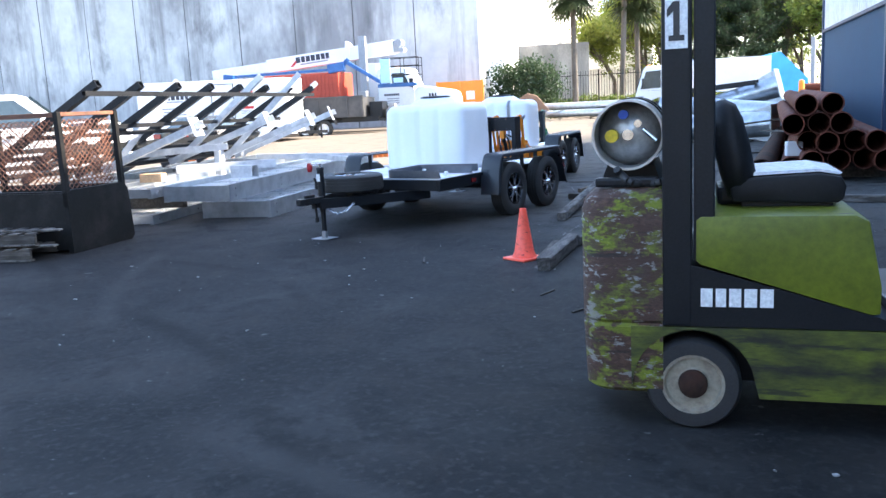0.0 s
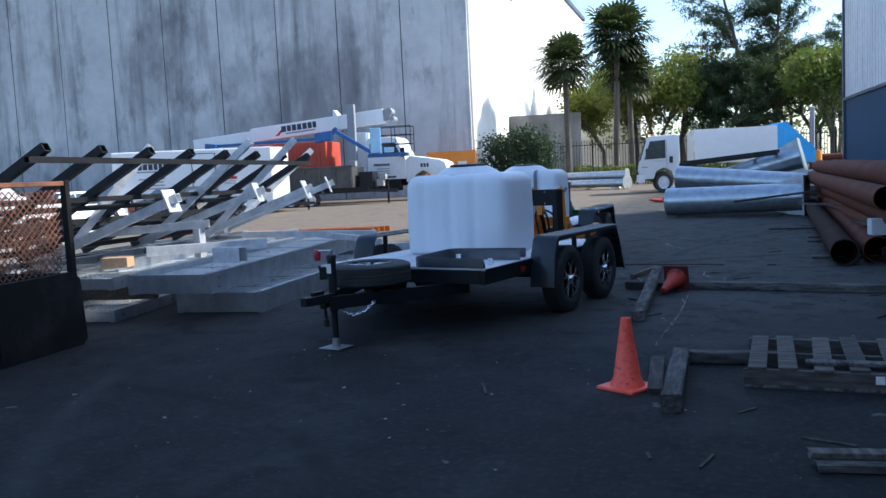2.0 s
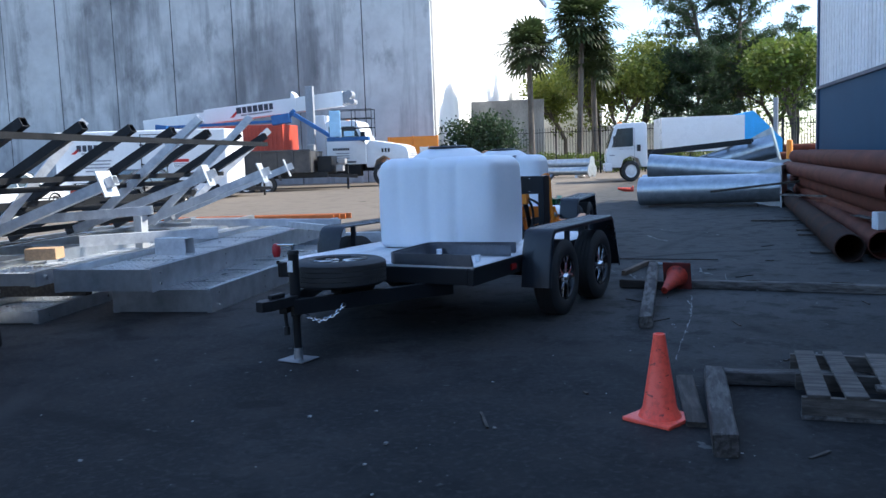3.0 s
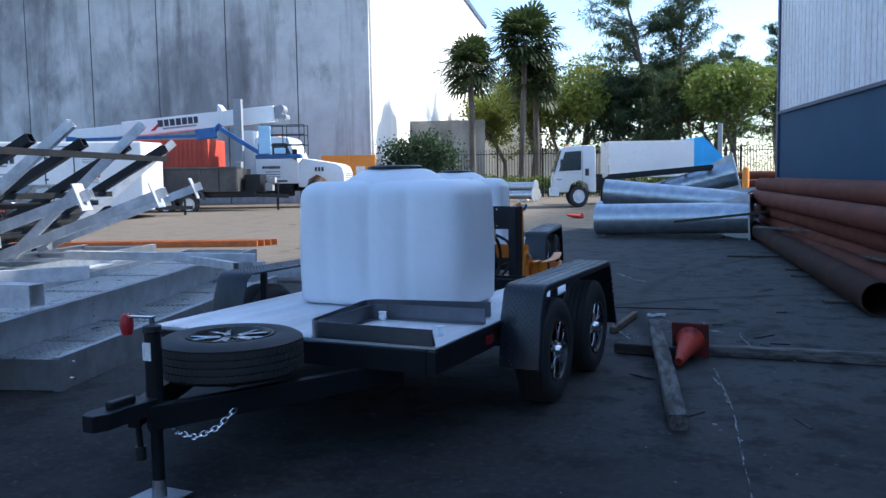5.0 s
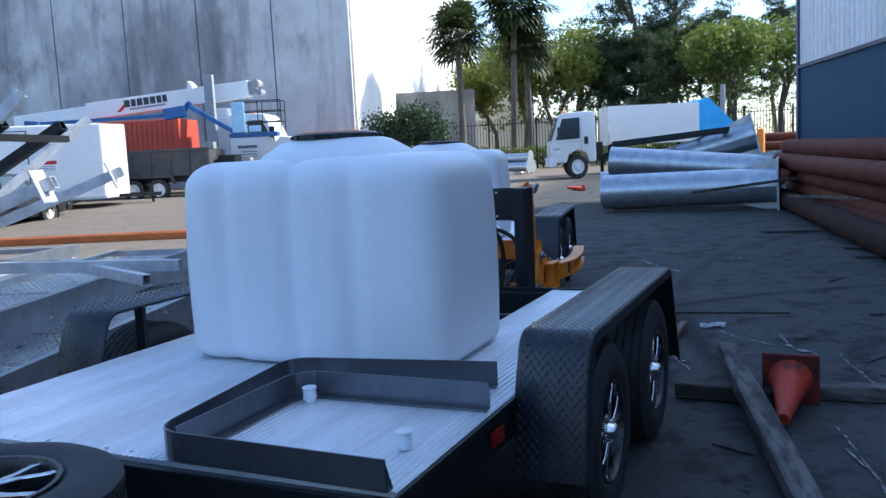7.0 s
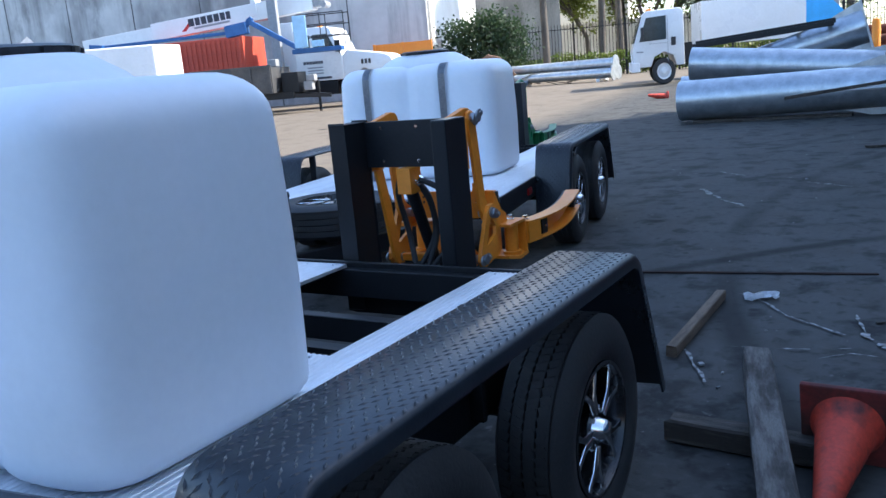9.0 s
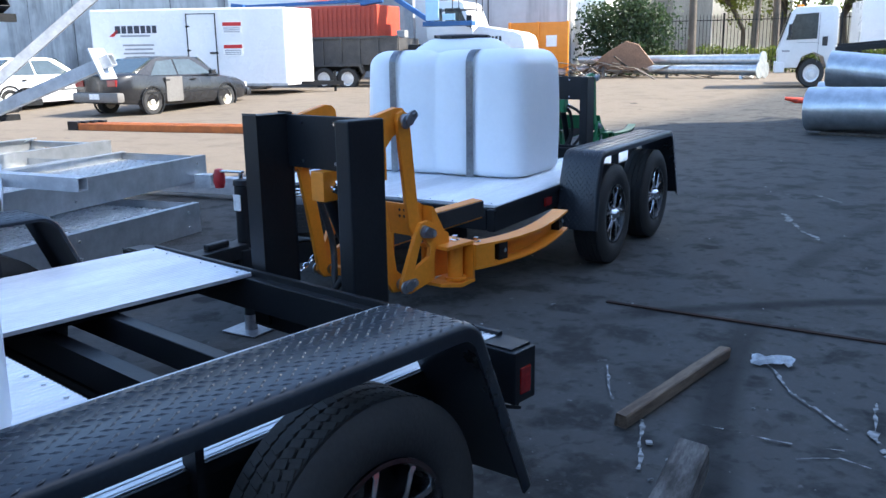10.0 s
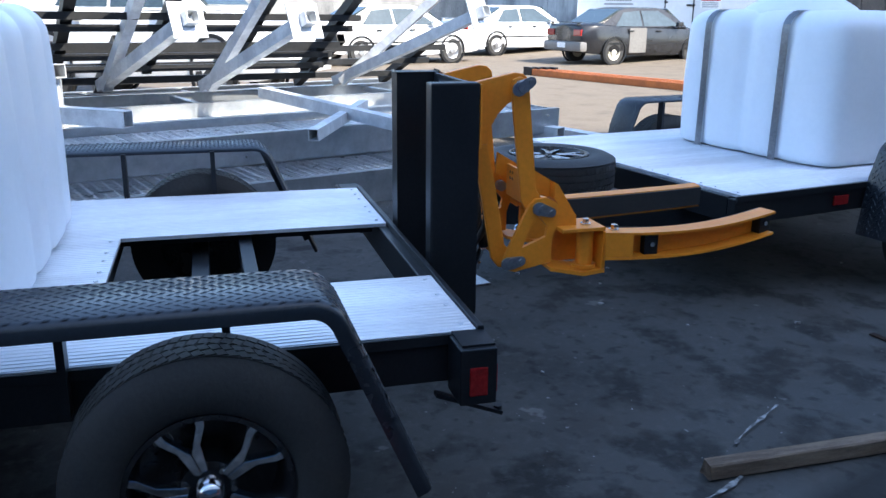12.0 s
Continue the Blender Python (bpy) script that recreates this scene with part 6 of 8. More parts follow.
    # overhead guard
    for y in (0.0, wd - 0.09):
        bm = BM()
        box(bm, -0.12, -0.005, y, y + 0.09, 0.45, 2.08, 0.008)
        pl = part("guard_pillar", bm, BLACKST, t, "black overhead guard pillar")
        bm = BM()
        box(bm, 0.002, 0.085, y + 0.01, y + 0.08, 0.72, 2.06, 0.008)
        part("guard_inner_pillar", bm, BLACKST, t, "black inner pillar")
        if y == 0.0:
            bm = BM()
            box(bm, -0.105, -0.02, y - 0.003, y + 0.001, 1.57, 1.78)
            lab = part("warning_plate", bm, LABEL, pl, "torn white warning plate")
            bm = BM()
            box(bm, -0.074, -0.050, y - 0.006, y - 0.003, 1.62, 1.75)
            box(bm, -0.092, -0.032, y - 0.006, y - 0.003, 1.60, 1.621)
            prism(bm, [(-0.074, 1.75), (-0.098, 1.72), (-0.098, 1.69), (-0.074, 1.712)], y - 0.006, y - 0.003, "y")
            part("warning_mark", bm, LID, pl)
        bm = BM()
        bar(bm, (1.32, y + 0.045, 1.0), (1.12, y + 0.045, 2.05), 0.07, 0.08, 0.006)
        part("guard_front_pillar", bm, BLACKST, t)
        bm = BM()
        box(bm, -0.12, 1.16, y, y + 0.09, 2.082, 2.14, 0.008)
        part("guard_side_bar", bm, BLACKST, t)
    for k in range(6):
        bm = BM()
        box(bm, -0.10 + 0.24 * k, -0.05 + 0.24 * k, 0.095, wd - 0.095, 2.09, 2.13)
        part("guard_slat", bm, BLACKST, t)
    # gas bottle lying across the counterweight
    gx, gz, gr = -0.265, 1.235, 0.145
    mb = pose(gx, 0.14, gz, -90, 0, 0)
    bm = BM()
    lathe(bm, [(0.0, 0.10), (0.05, 0.105), (0.10, 0.13), (gr - 0.01, 0.18), (gr, 0.22), (gr, 0.62), (gr - 0.02, 0.68), (0.06, 0.73), (0, 0.735)], 32, mb)
    gb = part("gas_bottle", bm, GAS, t, "scuffed aluminium gas bottle", smooth=40)
    bm = BM()
    lathe(bm, [(gr - 0.006, 0.0), (gr + 0.004, 0.0), (gr + 0.004, 0.24), (gr - 0.006, 0.24)], 36, mb, True)
    part("collar", bm, GAS, gb, "dented collar ring", smooth=40)
    bm = BM()
    rod(bm, (gx + 0.0, 0.24, gz + 0.0), (gx, 0.16, gz), 0.024, n=8)
    rod(bm, (gx, 0.16, gz), (gx, 0.152, gz), 0.012)
    rod(bm, (gx + 0.06, 0.22, gz + 0.02), (gx + 0.115, 0.21, gz - 0.03), 0.010)
    rod(bm, (gx + 0.04, 0.25, gz + 0.045), (gx + 0.04, 0.19, gz + 0.045), 0.016)
    part("valves", bm, CHROME, gb, "brass and steel valves")
    bm = BM()
    rod(bm, (gx - 0.07, 0.26, gz - 0.005), (gx - 0.07, 0.18, gz - 0.005), 0.028, n=20)
    part("yellow_cap", bm, mat("yellow_plastic", (0.65, 0.45, 0.02), 0.5, scale=9, fine=60), gb, "yellow plastic cap")
    bm = BM()
    rod(bm, (gx - 0.02, 0.26, gz + 0.085), (gx - 0.02, 0.18, gz + 0.085), 0.020, n=20)
    part("blue_cap", bm, mat("blue_plastic", (0.02, 0.06, 0.30), 0.5, scale=9, fine=60), gb, "blue plastic cap")
    bm = BM()
    for yy in (0.42, 0.68):
        lathe(bm, [(gr + 0.002, -0.02), (gr + 0.010, -0.02), (gr + 0.010, 0.02), (gr + 0.002, 0.02)], 32, pose(gx, yy, gz, -90, 0, 0), True)
    part("clamp_bands", bm, BLACKST, t, "black clamp bands", smooth=40)
    bm = BM()
    prism(bm, [(gx - 0.13, 1.02), (gx + 0.13, 1.02), (gx + 0.10, 1.10), (gx - 0.10, 1.10)], 0.30, 0.80, "y")
    part("cradle", bm, BLACKST, t)
    bm = BM()
    prev = None
    for k in range(19):
        a = radians(200 + 160 * k / 18)
        p = Vector((gx + 0.08 + 0.13 * math.cos(a), 0.10 + 0.02 * math.sin(k), 1.13 + 0.10 * math.sin(a)))
        if prev is not None:
            rod(bm, prev, p, 0.016, n=8)
        prev = p
    part("gas_hose", bm, RUBBER, t, "black gas hose", smooth=60)
    bm = BM()
    bar(bm, (-0.40, 0.12, 1.04), (-0.14, 0.12, 1.04), 0.05, 0.04, 0.012)
    part("handle", bm, BLACKST, t)
    # steering wheel and column
    bm = BM()
    rod(bm, (1.30, 0.5, 0.98), (1.10, 0.5, 1.18), 0.025)
    part("steering_column", bm, BLACKST, t)
    bm = BM()
    ms = pose(1.08, 0.5, 1.20, 0, -45, 0)
    lathe(bm, [(0.165 + 0.014 * math.cos(2 * math.pi * k / 8), 0.014 * math.sin(2 * math.pi * k / 8)) for k in range(8)], 36, ms, True)
    for k in range(3):
        a = 2 * math.pi * k / 3
        rod(bm, ms @ Vector((0, 0, -0.02)), ms @ Vector((0.16 * math.cos(a), 0.16 * math.sin(a), 0)), 0.010)
    part("steering_wheel", bm, LID, t, "black steering wheel", smooth=50)
    # wheels
    def fw(x, y, r, s):
        bm2 = BM()
        w_ = 0.15
        mm = pose(x, y, r, 90 * s, 0, 0)
        lathe(bm2, [(r * 0.66, -w_ / 2), (r * 0.93, -w_ / 2), (r, -w_ / 2 + 0.02), (r, w_ / 2 - 0.02), (r * 0.93, w_ / 2), (r * 0.66, w_ / 2)], 48, mm, True)
        wh = part("wheel", bm2, RUBBER, t, "solid black tyre", smooth=35)
        bm2 = BM()
        lathe(bm2, [(r * 0.66, -w_ / 2 + 0.01), (r * 0.66, w_ / 2 - 0.005), (r * 0.60, w_ / 2 - 0.005), (r * 0.56, w_ / 2 - 0.03), (r * 0.34, w_ / 2 - 0.03), (r * 0.30, w_ / 2 - 0.02), (0.02, w_ / 2 - 0.02)], 40, mm)
        part("rim", bm2, RIMW, wh, "dirty cream rim", smooth=35)
        bm2 = BM()
        lathe(bm2, [(r * 0.31, w_ / 2 - 0.025), (r * 0.30, w_ / 2 + 0.0), (r * 0.18, w_ / 2 + 0.012), (0.0, w_ / 2 + 0.012)], 28, mm)
        part("hub", bm2, DARKIN, wh, "greasy dark hub", smooth=35)
    fw(0.0, 0.085, 0.195, 1)
    fw(0.0, wd - 0.085, 0.195, -1)
    fw(1.28, 0.10, 0.26, 1)
    fw(1.28, wd - 0.10, 0.26, -1)
    # mast and forks
    for y in (0.26, wd - 0.34):
        bm = BM()
        box(bm, 1.62, 1.76, y, y + 0.08, 0.06, 2.05, 0.006)
        part("mast_rail", bm, BLACKST, t)
        bm = BM()
        prism(bm, [(1.78, 0.06), (2.85, 0.03), (2.85, 0.045), (1.83, 0.11), (1.83, 0.62), (1.78, 0.62)], y - 0.02, y + 0.09, "y")
        part("fork", bm, BLACKST, t)
    for z in (0.35, 1.95):
        bm = BM()
        box(bm, 1.64, 1.74, 0.345, wd - 0.345, z, z + 0.10)
        part("mast_tie", bm, BLACKST, t)
    return t


forklift(pose(-0.99, 3.36, 0, 0, 0, 16.3))


# ---- vehicles and equipment in the sun ----
def disc_wheel(parent, x, y, r, side, w=0.22, rim=None, label="black tyre"):
    mm = pose(x, y, r, 0, 0, 0) @ pose(0, 0, 0, -90 * side, 0, 0)
    bm = BM()
    lathe(bm, [(r * 0.6, -w / 2), (r * 0.92, -w / 2), (r, -w / 2 + 0.03), (r, w / 2 - 0.03), (r * 0.92, w / 2), (r * 0.62, w / 2)], 36, mm, True)
    wh = part("wheel", bm, RUBBER, parent, label, smooth=40)
    bm = BM()
    lathe(bm, [(r * 0.62, -w / 2 + 0.02), (r * 0.62, w / 2 - 0.01), (r * 0.56, w / 2 - 0.02), (r * 0.50, w / 2 - 0.07), (r * 0.24, w / 2 - 0.05), (r * 0.22, w / 2 - 0.0), (0.02, w / 2 + 0.005)], 32, mm)
    for k in range(8):
        a = 2 * math.pi * k / 8
        c = mm @ Vector((r * 0.38 * math.cos(a), r * 0.38 * math.sin(a), w / 2 - 0.05))
        e = mm @ Vector((r * 0.38 * math.cos(a), r * 0.38 * math.sin(a), w / 2 - 0.03))
        rod(bm, c, e, r * 0.055, n=8)
    part("rim", bm, rim or WHITEP, wh, "pale wheel rim", smooth=40)
    return wh


def bars(parent, x, y, z, widths, h, material, name="lettering", gap=0.04, label="dark lettering blocks"):
    for w_ in widths:
        bm = BM()
        box(bm, x, x + w_, y - 0.008, y, z, z + h)
        part(name, bm, material, parent, label)
        x += w_ + gap


INK = mat("dark_ink", (0.03, 0.035, 0.05), 0.6, scale=9, fine=60, bump=0)
REDINK = mat("red_ink", (0.45, 0.02, 0.02), 0.6, scale=9, fine=60, bump=0)
GREYINK = mat("grey_ink", (0.25, 0.26, 0.28), 0.6, scale=9, fine=60, bump=0)


def box_trailer(m):
    """A white enclosed trailer; local x along its side, the side faces -y."""
    t = thing("enclosed_trailer", "white enclosed cargo trailer with side door and dark lettering", "cargo trailer", m)
    L, D, z0, z1 = 5.9, 2.2, 0.45, 2.75
    bm = BM()
    box(bm, -L, 0, 0, D, z0, z1, 0.05)
    part("body", bm, WHITEP, t, "white panelled body")
    bm = BM()
    prism(bm, [(0.0, 0.02), (0.0, D - 0.02), (0.55, D / 2 + 0.2), (0.55, D / 2 - 0.2)], z0 + 0.02, z1 - 0.02, "z")
    part("nose", bm, WHITEP, t, "white wedge nose", bevel=0.02)
    bm = BM()
    box(bm, -L, 0.0, -0.012, 0.0, z0 + 0.0, z0 + 0.08)
    part("skirt", bm, GALV, t)
    bm = BM()
    box(bm, -2.95, -2.12, -0.014, 0.002, z0 + 0.10, z1 - 0.18, 0.006)
    dr = part("door", bm, WHITEP, t, "white side door")
    bm = BM()
    for x0, x1, za, zb in ((-2.985, -2.955, z0 + 0.08, z1 - 0.15), (-2.115, -2.085, z0 + 0.08, z1 - 0.15), (-2.985, -2.085, z1 - 0.18, z1 - 0.155)):
        box(bm, x0, x1, -0.018, 0.0, za, zb)
    part("door_frame", bm, BLACKST, dr)
    bm = BM()
    box(bm, -2.3, -2.05, -0.04, -0.014, 1.42, 1.47)
    for z in (0.8, 1.5, 2.2):
        box(bm, -3.0, -2.88, -0.03, -0.014, z, z + 0.05)
    part("door_hardware", bm, BLACKST, dr)
    bars(t, -5.15, -0.002, 2.05, (0.16, 0.14, 0.16, 0.16, 0.14, 0.13, 0.13), 0.22, INK)
    bm = BM()
    prism(bm, [(-5.35, 1.96), (-5.1, 2.16), (-5.05, 2.10), (-5.2, 1.96)], -0.01, -0.002, "y")
    part("emblem", bm, REDINK, t, "red swoosh")
    bars(t, -5.0, -0.002, 1.95, (0.9,), 0.05, GREYINK)
    for k in range(4):
        bars(t, -4.95 + 0.05 * (k % 2), -0.002, 1.68 - 0.12 * k, (0.95 - 0.1 * (k % 2),), 0.05, GREYINK)
    for z in (2.0, 1.35):
        bm = BM()
        box(bm, -1.9, -1.3, -0.012, -0.002, z, z + 0.34)
        pl = part("warning_sign", bm, LABEL, t, "white warning sign")
        bm = BM()
        box(bm, -1.88, -1.32, -0.016, -0.012, z + 0.22, z + 0.33)
        part("sign_band", bm, REDINK, pl, "red band")
        bm = BM()
        for k in range(3):
            box(bm, -1.85, -1.37, -0.016, -0.012, z + 0.04 + 0.055 * k, z + 0.065 + 0.055 * k)
        part("sign_lines", bm, GREYINK, pl)
    disc_wheel(t, -3.3, 0.12, 0.34, -1)
    disc_wheel(t, -2.5, 0.12, 0.34, -1)
    bm = BM()
    bar(bm, (0.2, 0.5, 0.5), (1.5, D / 2, 0.48), 0.08, 0.12)
    bar(bm, (0.2, D - 0.5, 0.5), (1.5, D / 2, 0.48), 0.08, 0.12)
    part("tongue", bm, BLACKST, t)
    bm = BM()
    rod(bm, (1.25, D / 2, 0.03), (1.25, D / 2, 0.85), 0.04)
    box(bm, 1.15, 1.35, D / 2 - 0.1, D / 2 + 0.1, 0.0, 0.03)
    part("jack", bm, BLACKST, t)
    return t


box_trailer(pose(-24.05, 25.75, 0.06, 0, 0, 38))


def dump_trailer(m):
    DT = mat("dull_grey_dump_body", (0.05, 0.05, 0.052), 0.6, col2=(0.09, 0.085, 0.08), scale=1.5, fine=20, bump=0.1)
    t = thing("dump_trailer", "dark grey steel dump trailer with tandem wheels", "dump trailer", m)
    L, D = 4.3, 2.0
    bm = BM()
    box(bm, -L, 0, 0, 0.05, 0.85, 1.72)
    box(bm, -L, 0, D - 0.05, D, 0.85, 1.72)
    box(bm, -L, -L + 0.05, 0.05, D - 0.05, 0.85, 1.72)
    box(bm, -0.05, 0, 0.05, D - 0.05, 0.85, 1.72)
    box(bm, -L + 0.05, -0.05, 0.05, D - 0.05, 0.85, 0.9)
    part("body", bm, DT, t, "dark grey dump body")
    for k in range(7):
        bm = BM()
        box(bm, -L + 0.05 + k * 0.69, -L + 0.13 + k * 0.69, -0.05, 0.0, 0.85, 1.72)
        part("rib", bm, DT, t)
    bm = BM()
    box(bm, -L - 0.02, 0.02, -0.07, 0.0, 1.72, 1.80, 0.01)
    part("top_rail", bm, DT, t)
    for y in (0.3, D - 0.45):
        bm = BM()
        box(bm, -L, 0.6, y, y + 0.15, 0.62, 0.84)
        part("frame_rail", bm, BLACKST, t)
    bm = BM()
    prism(bm, [(-3.3, 0.55), (-3.2, 0.86), (-1.35, 0.86), (-1.25, 0.55), (-1.3, 0.55), (-1.4, 0.80), (-3.15, 0.80), (-3.25, 0.55)], -0.20, 0.0, "y")
    part("mudguard", bm, DT, t)
    for x in (-2.75, -1.85):
        disc_wheel(t, x, -0.08, 0.38, -1)
    bm = BM()
    bar(bm, (0.6, 0.4, 0.70), (1.7, D / 2, 0.62), 0.1, 0.14)
    bar(bm, (0.6, D - 0.4, 0.70), (1.7, D / 2, 0.62), 0.1, 0.14)
    part("tongue", bm, BLACKST, t)
    bm = BM()
    box(bm, 0.15, 0.75, 0.5, D - 0.5, 0.80, 1.5, 0.02)
    rod(bm, (1.3, D / 2, 0.05), (1.3, D / 2, 1.15), 0.05)
    box(bm, 1.1, 1.5, D / 2 - 0.2, D / 2 + 0.2, 0.0, 0.05)
    part("pump_box", bm, BLACKST, t)
    for (x, z, h) in ((-0.3, 1.74, 0.25), (0.9, 0.85, 0.3), (1.0, 1.15, 0.22)):
        bm = BM()
        box(bm, x, x + 0.3, 0.6, 1.0, z, z + h, 0.03)
        part("cargo_piece", bm, mat("rag_grey", (0.25, 0.25, 0.25), 0.8, scale=6, fine=40), t)
    return t


dump_trailer(pose(-23.75, 30.35, 0.20, 0, 0, 22))

rc = thing("container", "faded red ribbed steel box loaded on the flatbed truck", "container", pose(-21.6, 34.6, 0.3, 0, 0, 20) @ pose(-5.75, 0.06, 1.221))
REDC = mat("faded_red_container", (0.55, 0.075, 0.035), 0.6, col2=(0.42, 0.055, 0.03), scale=1, fine=20)
bm = BM()
box(bm, -3.9, 0, 0, 2.2, 0.0, 1.72, 0.03)
part("body", bm, REDC, rc)
bm = BM()
box(bm, -0.11, 0.0, -0.03, 0.0, 0.10, 1.62, 0.008)
r0 = part("rib", bm, REDC, rc, at=pose(-0.1, 0, 0))
for k in range(1, 19):
    again(r0, rc, pose(-0.1 - 0.2 * k, 0, 0))



def crane_truck(m):
    """A white truck with a telescopic crane; local x forward, near side faces -y."""
    t = thing("crane_truck", "white flatbed truck with a folded white telescopic crane", "crane truck", m)
    # hood and cab
    bm = BM()
    prism(bm, [(-1.95, 0.95), (-1.95, 1.75), (-1.75, 1.95), (-0.35, 1.72), (-0.10, 1.60), (0.0, 1.35), (0.02, 0.85), (-0.15, 0.80), (-0.72, 0.80), (-0.80, 1.1), (-1.15, 1.28), (-1.5, 1.1), (-1.6, 0.80), (-1.95, 0.80)], 0.12, 2.2, "y")
    part("hood", bm, WHITEP, t, "white sloping hood", bevel=0.06, smooth=40)
    bm = BM()
    prism(bm, [(-3.75, 0.95), (-3.75, 2.72), (-3.6, 2.80), (-2.45, 2.80), (-2.3, 2.72), (-1.93, 1.85), (-1.93, 0.95)], 0.06, 2.26, "y")
    cab = part("cab", bm, WHITEP, t, "white cab", bevel=0.05, smooth=40)
    bm = BM()
    prism(bm, [(-3.0, 1.95), (-3.0, 2.55), (-2.42, 2.55), (-2.12, 1.95)], 0.045, 0.062, "y")
    prism(bm, [(-3.6, 1.95), (-3.6, 2.55), (-3.12, 2.55), (-3.12, 1.95)], 0.045, 0.062, "y")
    part("side_window", bm, GLASS, cab, "dark side window")
    bm = BM()
    prism(bm, [(-2.36, 2.62), (-2.33, 2.66), (-2.00, 1.92), (-2.03, 1.88)], 0.2, 2.12, "y")
    part("windscreen", bm, GLASS, cab, "tinted windscreen")
    bm = BM()
    for k in range(3):
        box(bm, -0.95 - 0.14 * k, -0.86 - 0.14 * k, 0.105, 0.125, 1.42, 1.58)
    part("hood_vents", bm, LID, cab)
    bm = BM()
    for k in range(5):
        box(bm, 0.0, 0.03, 0.4, 1.9, 0.95 + 0.09 * k, 0.99 + 0.09 * k)
    part("grille", bm, GREYINK, cab, "slatted grille")
    bm = BM()
    box(bm, -0.25, 0.12, 0.05, 2.27, 0.50, 0.78, 0.03)
    part("bumper", bm, WHITEP, cab)
    bm = BM()
    box(bm, -3.05, -2.95, 1.0, 1.3, 2.80, 2.92, 0.02)
    part("beacon", bm, YELLOW, cab, "amber beacon")
    bm = BM()
    box(bm, -2.1, -1.9, -0.18, -0.08, 1.9, 2.3, 0.02)
    rod(bm, (-2.0, -0.1, 1.95), (-2.0, 0.08, 1.85), 0.02)
    part("mirror", bm, BLACKST, cab)
    bars(cab, -3.45, 0.058, 1.55, (0.10, 0.09, 0.1, 0.1, 0.09, 0.08, 0.08), 0.10, INK, gap=0.02)
    for k in range(3):
        bars(cab, -3.3, 0.058, 1.40 - 0.10 * k, (0.6,), 0.045, GREYINK)
    bars(cab, -3.5, 0.058, 1.02, (1.1,), 0.07, INK)
    # chassis, bed
    bm = BM()
    box(bm, -10.5, -1.0, 0.75, 1.05, 0.65, 0.95)
    box(bm, -10.5, -1.0, 1.4, 1.7, 0.65, 0.95)
    part("chassis", bm, BLACKST, t)
    bm = BM()
    box(bm, -3.7, -2.2, 0.10, 0.55, 0.45, 0.92, 0.05)
    part("fuel_tank", bm, BLACKST, t)
    bm = BM()
    box(bm, -10.6, -4.7, 0.0, 2.4, 1.0, 1.15)
    part("bed", bm, BLACKST, t)
    for k in range(9):
        bm = BM()
        box(bm, -10.5 + 0.65 * k, -10.35 + 0.65 * k, -0.04, 0.0, 1.0, 1.6)
        part("stake", bm, BLACKST, t)
    # crane tower and boom
    bm = BM()
    box(bm, -4.65, -3.95, 0.7, 1.7, 0.95, 3.1, 0.05)
    part("crane_tower", bm, WHITEP, t, "white crane tower")
    bm = BM()
    box(bm, -4.6, -4.25, -0.02, 0.25, 0.5, 4.3, 0.02)
    part("tower_column", bm, GREYINK, t, "grey column")
    bm = BM()
    mm = pose(-3.25, 0.75, 3.45, 0, -4.5, 0)
    box(bm, -6.5, 0.2, 0, 0.55, 0, 0.62, 0.02, mm)
    bo = part("boom", bm, WHITEP, t, "white telescopic boom")
    bm = BM()
    box(bm, -9.6, -6.5, 0.06, 0.49, 0.05, 0.52, 0.02, mm)
    part("boom_section", bm, WHITEP, bo)
    bm = BM()
    box(bm, 0.2, 0.55, 0.0, 0.55, 0.05, 0.6, 0.08, mm)
    rod(bm, mm @ Vector((0.5, -0.05, 0.45)), mm @ Vector((0.5, 0.6, 0.45)), 0.17)
    rod(bm, mm @ Vector((0.62, -0.05, 0.12)), mm @ Vector((0.62, 0.6, 0.12)), 0.12)
    part("boom_head", bm, GREYINK, bo, "grey boom head")
    bm = BM()
    prism(bm, [(-2.25, 0.55), (-2.18, 0.9), (-2.02, 0.70), (-2.05, 0.2), (-2.25, 0.2)], -0.03, 0.6, "y", mm)
    part("boom_fin", bm, WHITEP, bo)
    x = -4.9
    for w_ in (0.24, 0.20, 0.22, 0.22, 0.22, 0.20, 0.18):
        bm = BM()
        box(bm, x, x + w_, -0.01, -0.002, 0.25, 0.52, 0, mm)
        part("lettering", bm, INK, bo, "dark lettering blocks")
        x += w_ + 0.05
    bm = BM()
    box(bm, -4.7, -3.2, -0.01, -0.002, 0.13, 0.20, 0, mm)
    part("small_lettering", bm, GREYINK, bo)
    bm = BM()
    prism(bm, [(-5.25, 0.12), (-4.85, 0.42), (-4.8, 0.34), (-5.05, 0.12)], -0.01, -0.002, "y", mm)
    part("emblem", bm, REDINK, bo, "red swoosh")
    for x, s in ((-1.15, -1), (-7.8, -1), (-9.0, -1)):
        disc_wheel(t, x, 0.2, 0.50, -1, 0.28)
        disc_wheel(t, x, 2.1, 0.50, 1, 0.28)
    return t


crane_truck(pose(-21.6, 34.6, 0.3, 0, 0, 20) @ Matrix.Diagonal((1, 1, 1.06, 1)))


